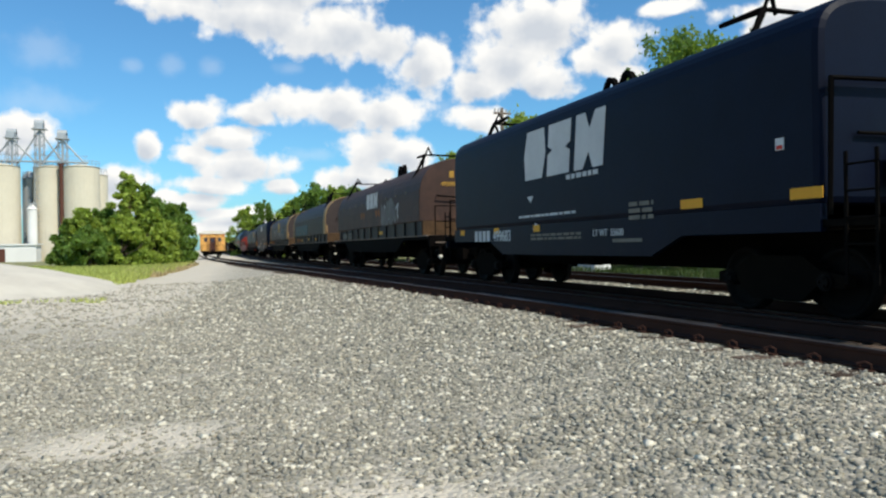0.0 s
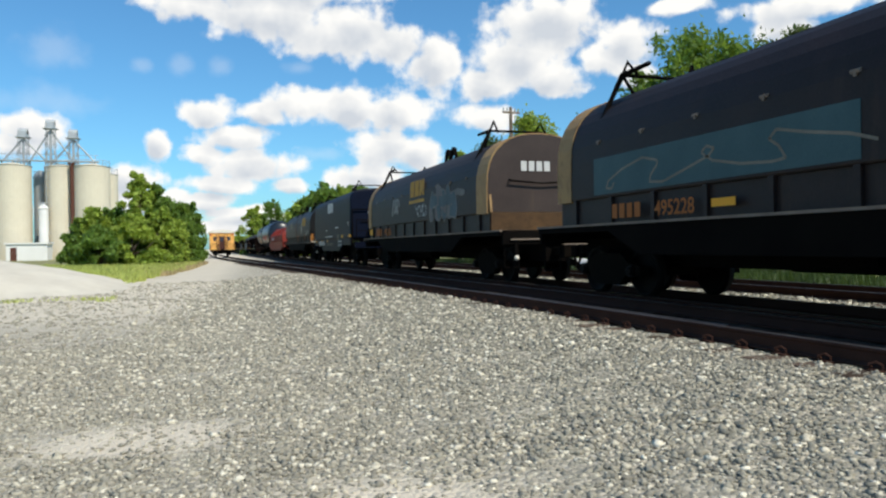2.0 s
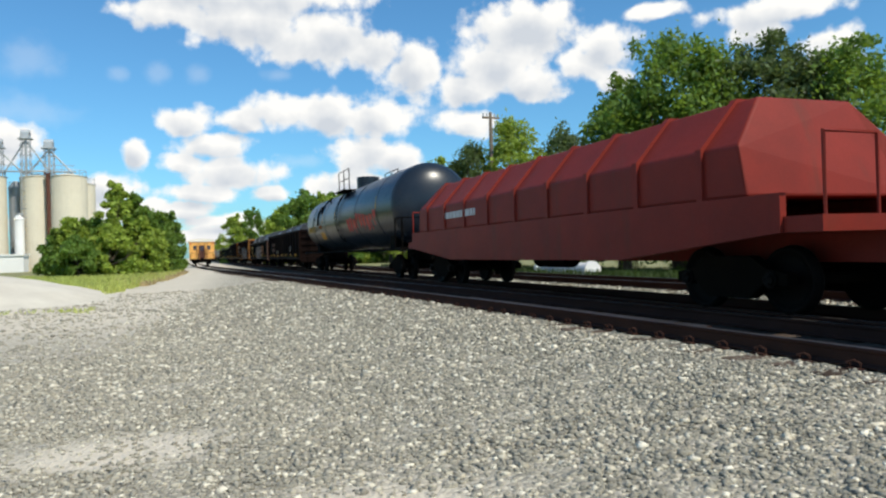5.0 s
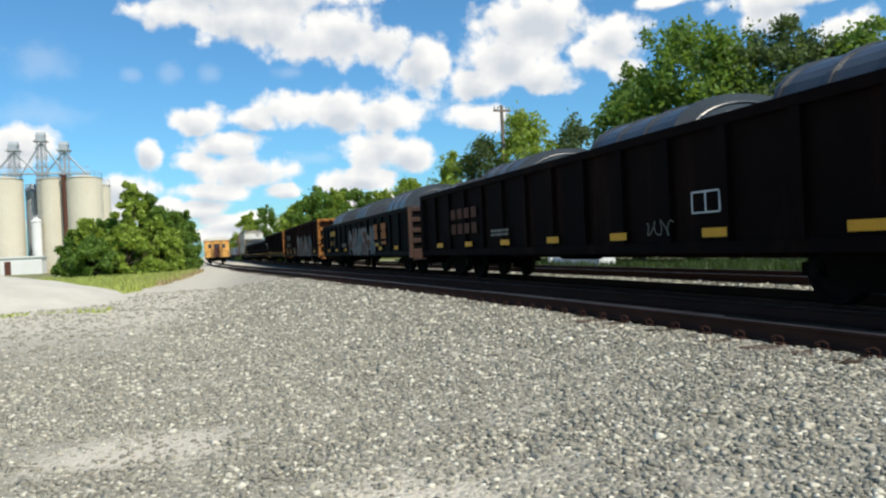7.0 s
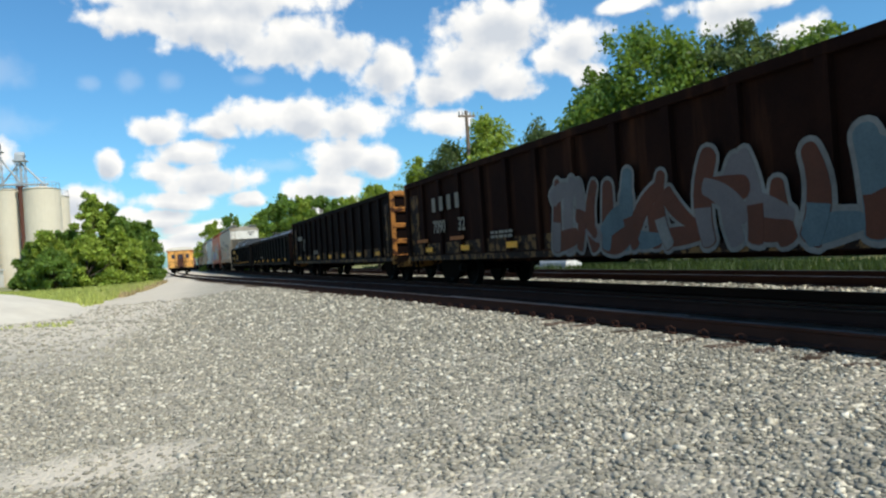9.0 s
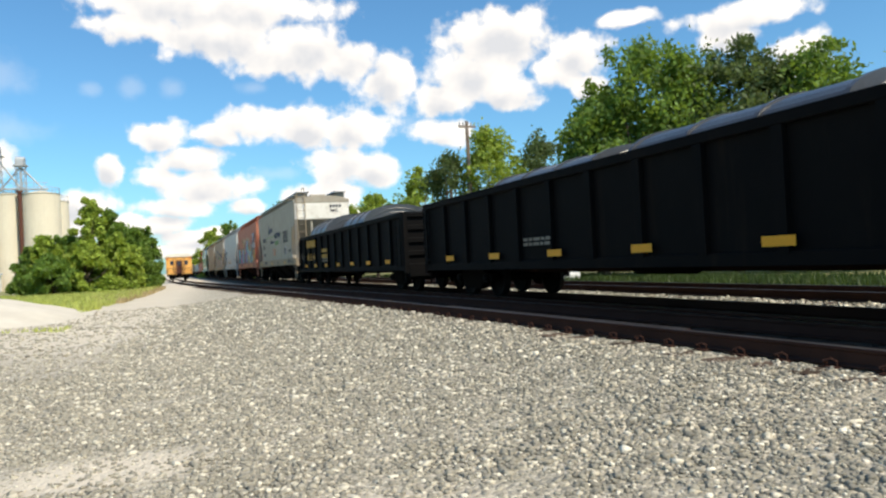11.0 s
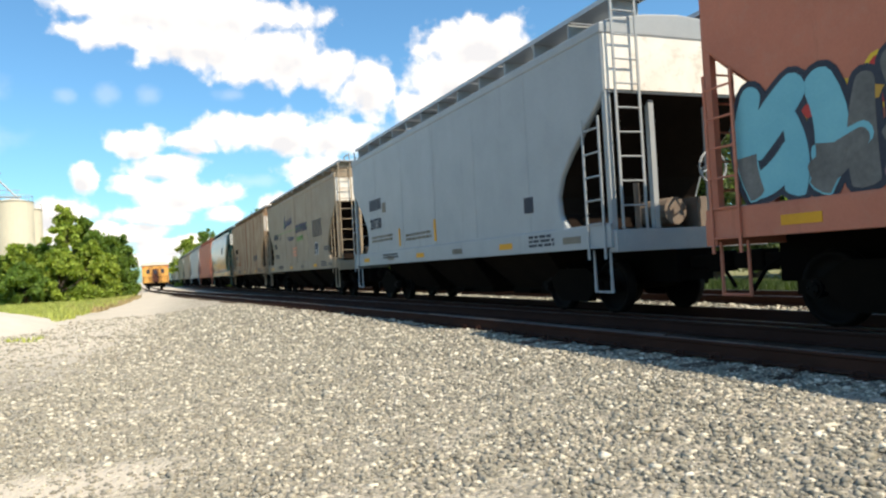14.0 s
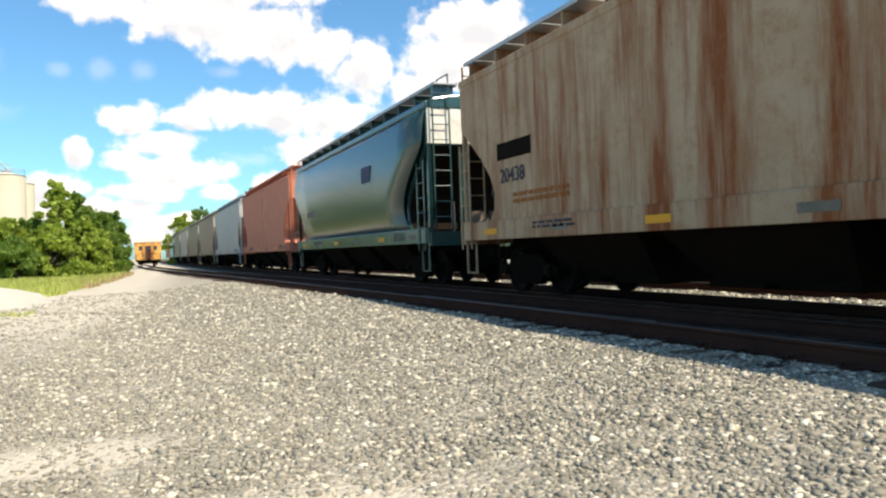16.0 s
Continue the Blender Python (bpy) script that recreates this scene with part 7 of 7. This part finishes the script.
def elevator():
    silo(-18.7, 137.5, 2.95, 15.8, "tall cream concrete grain silo above the bushes")
    silo(-17.6, 142.0, 2.6, 14.9, "cream concrete grain silo behind its neighbour")
    silo(-23.6, 139.0, 2.6, 15.8, "tall cream concrete grain silo with brown pipe")
    silo(-30.6, 137.0, 2.85, 15.7, "tall cream concrete grain silo with roof mast")
    silo(-36.6, 138.0, 2.9, 15.7, "tall cream concrete grain silo at the end")
    silo(-27.2, 141.0, 1.1, 14.2, "slim grey steel storage bin between silos", galvanised, 1.2)
    silo(-25.9, 136.0, 0.75, 8.6, "small white steel bin between silos", white_wall, 0.8)
    silo(-26.0, 134.0, 0.5, 1.4, "white tank beside the office", white_wall, 0.3)
    pipe = thing("downpipe", "brown vertical pipe between two silos", "pipe")
    pipe.location = (-21.5, 136.0, 0)
    part("pipe", rod(B(), (0, 0, 0), (0, 0, 16.0), 0.33, 12), seam_brown, pipe)
    part("pipe_cap", rod(B(), (0, 0, 16.0), (0, 0, 16.3), 0.45, 12), seam_brown, pipe)
    for x, y, top, wide in ((-24.9, 137.5, 23.2, 0.75), (-29.0, 137.5, 21.6, 0.8), (-21.6, 138.5, 21.8, 0.8)):
        t = thing("elevator_leg", "open steel elevator tower with head house", "tower", "elevator towers")
        t.location = (x, y, 0)
        for a in (-1, 1):
            for b in (-1, 1):
                part("leg", rod(B(), (a * wide, b * wide, 0), (a * wide * 0.8, b * wide * 0.8, top), 0.07, 5), galvanised, t)
        bm = B()
        z = 1.5
        while z < top - 1:
            for a, b, c, d in ((-1, -1, 1, -1), (1, -1, 1, 1), (1, 1, -1, 1), (-1, 1, -1, -1)):
                rod(bm, (a * wide, b * wide, z), (c * wide, d * wide, z + 1.5), 0.04, 4)
                rod(bm, (a * wide, b * wide, z), (c * wide, d * wide, z), 0.04, 4)
            z += 1.5
        part("lattice", bm, galvanised, t)
        bm = B()
        box(bm, -0.16, 0.16, -0.16, 0.16, 0, top + 0.2)
        part("casing", bm, galvanised, t)
        bm = B()
        box(bm, -1.1, 1.1, -0.9, 0.9, top - 1.1, top - 1.0)
        box(bm, -0.7, 0.7, -0.5, 0.5, top - 1.0, top)
        rod(bm, (-0.7, 0, top), (0.7, 0, top), 0.5, 12)
        part("head", bm, galvanised, t)
        for dx, dz in ((3.6, 16.4), (-3.4, 16.4)):
            part("spout", rod(B(), (0, 0, top - 1.2), (dx, 0.5, dz), 0.14, 8), galvanised, t)
    bridge = thing("conveyor_bridge", "grey steel conveyor bridge over the silo roofs", "conveyor")
    bridge.location = (0, 137.6, 17.0)
    bm = B()
    box(bm, -36.0, -17.5, -0.5, 0.5, -0.35, -0.2)
    for x in np.arange(-36, -17.4, 1.5):
        rod(bm, (x, -0.5, -0.2), (x, -0.5, 0.75), 0.035, 4)
    rod(bm, (-36, -0.5, 0.75), (-17.5, -0.5, 0.75), 0.04, 4)
    part("walkway", bm, galvanised, bridge)
    for x in (-35.5, -30.6, -25.0, -18.7):
        part("trestle", box(B(), x - 0.15, x + 0.15, -0.4, 0.4, -1.2, -0.35), galvanised, bridge)
    off = thing("office_building", "low white flat-roofed building at the silos' foot", "building")
    off.location = (-27.0, 131.0, 0)
    part("wall", box(B(), -2.9, 2.9, -2, 2, 0, 2.6), white_wall, off, bevel=0.02)
    part("roof", box(B(), -3.1, 3.1, -2.2, 2.2, 2.6, 2.85), white_wall, off)
    part("door", box(B(), -2.3, -1.4, -2.03, -1.99, 0, 2.1), seam_brown, off)


elevator()


# ---- caboose on the siding ----
def caboose():
    y0 = 95.0
    c = thing("caboose", "parked orange caboose with cream roof on the siding", "rail car")
    c.location = (near_x(y0) - 0.05, y0, RAIL)
    for y in (1.9, 8.2):
        truck(c, y)
    part("body", box(B(), -1.48, 1.48, 0.30, 9.4, 0.85, 3.02), orange_paint, c, bevel=0.03)
    part("roof", along_y(B(), hood_profile(1.62, 2.98, 3.05, 3.36, n=10), 0.2, 9.8), cream_paint, c)
    part("frame", box(B(), -1.40, 1.40, 0.15, 9.8, 0.62, 0.85), black_steel, c)
    d = part("door", box(B(), -0.30, 0.30, 0.26, 0.31, 0.90, 2.55), seam_brown, c, "brown end door")
    part("door_pane", box(B(), -0.18, 0.18, 0.245, 0.262, 1.9, 2.4), dark_mark, d)
    for s in (-1, 1):
        part("window", box(B(), s * 0.82 - 0.2, s * 0.82 + 0.2, 0.27, 0.31, 2.0, 2.5), dark_mark, c, "dark end window")
        bm = B()
        bent(bm, [(s * 1.36, 0.12, 0.9), (s * 1.36, 0.12, 1.6), (s * 0.45, 0.12, 1.6), (s * 0.45, 0.12, 0.9)], 0.03, 5)
        part("platform_railing", bm, seam_brown, c)
        o = part("ladder", ladder_mesh(2.0, 0.3, 6), seam_brown, c)
        o.matrix_basis = pose(s * 0.5, 0.22, 0.9)
        part("marker_lamp", rod(B(), (s * 1.3, 0.2, 2.75), (s * 1.3, 0.31, 2.75), 0.09, 10), red_mark, c)
    cp = part("coupler", COUPLER, None, c)
    brake_wheel(c, 0.25, 0.0, 1.75, black_steel)


caboose()


# ---- pole, culvert pipe ----
def utility_pole():
    p = thing("utility_pole", "weathered wooden utility pole with crossarm", "utility pole")
    p.location = (17.9, 41.3, 0)
    part("post", rod(B(), (0, 0, 0), (0, 0, 9.9), 0.14, 10, 0.10), wood_grey, p)
    arm = part("crossarm", box(B(), -0.06, 0.06, -0.1, 0.0, 0, 0.12), wood_grey, p)
    arm.matrix_basis = pose(0, 0, 9.5, 0, -6, 35) @ Matrix.Diagonal((16, 1, 1, 1))
    for k in (-0.85, -0.45, 0.45, 0.85):
        part("insulator", rod(B(), (k * 0.82, k * 0.57 - 0.05, 9.6 + k * 0.09), (k * 0.82, k * 0.57 - 0.05, 9.82 + k * 0.09), 0.05, 8), galvanised, p)


utility_pole()
pipe = thing("culvert_pipe", "white ribbed culvert pipe lying beyond the far track", "pipe")
pipe.location = (16.4, 29.7, 0.42)
part("barrel", rod(B(), (0, -2.3, 0), (0, 2.3, 0), 0.33, 20), white_wall, pipe)
for y in (-2.3, 2.3):
    part("collar", rod(B(), (0, y - 0.12, 0), (0, y + 0.12, 0), 0.40, 20), white_wall, pipe)


# ---- what moves ----
def motions():
    """The train rolls towards the camera and past it, gaining a little speed."""
    for thing_on_train, start in CARS:
        rise = thing_on_train["rise"] if "rise" in thing_on_train else 0.0
        rows = []
        for t in (0.0, 2.0, 4.0, 6.0, 8.0, 10.0, 12.0, 14.0, 16.0):
            rows.append((t, pose(TRAIN_X, start - 21.283 * t - 0.0347 * t * t, RAIL + rise)))
        walk(thing_on_train, rows)


motions()
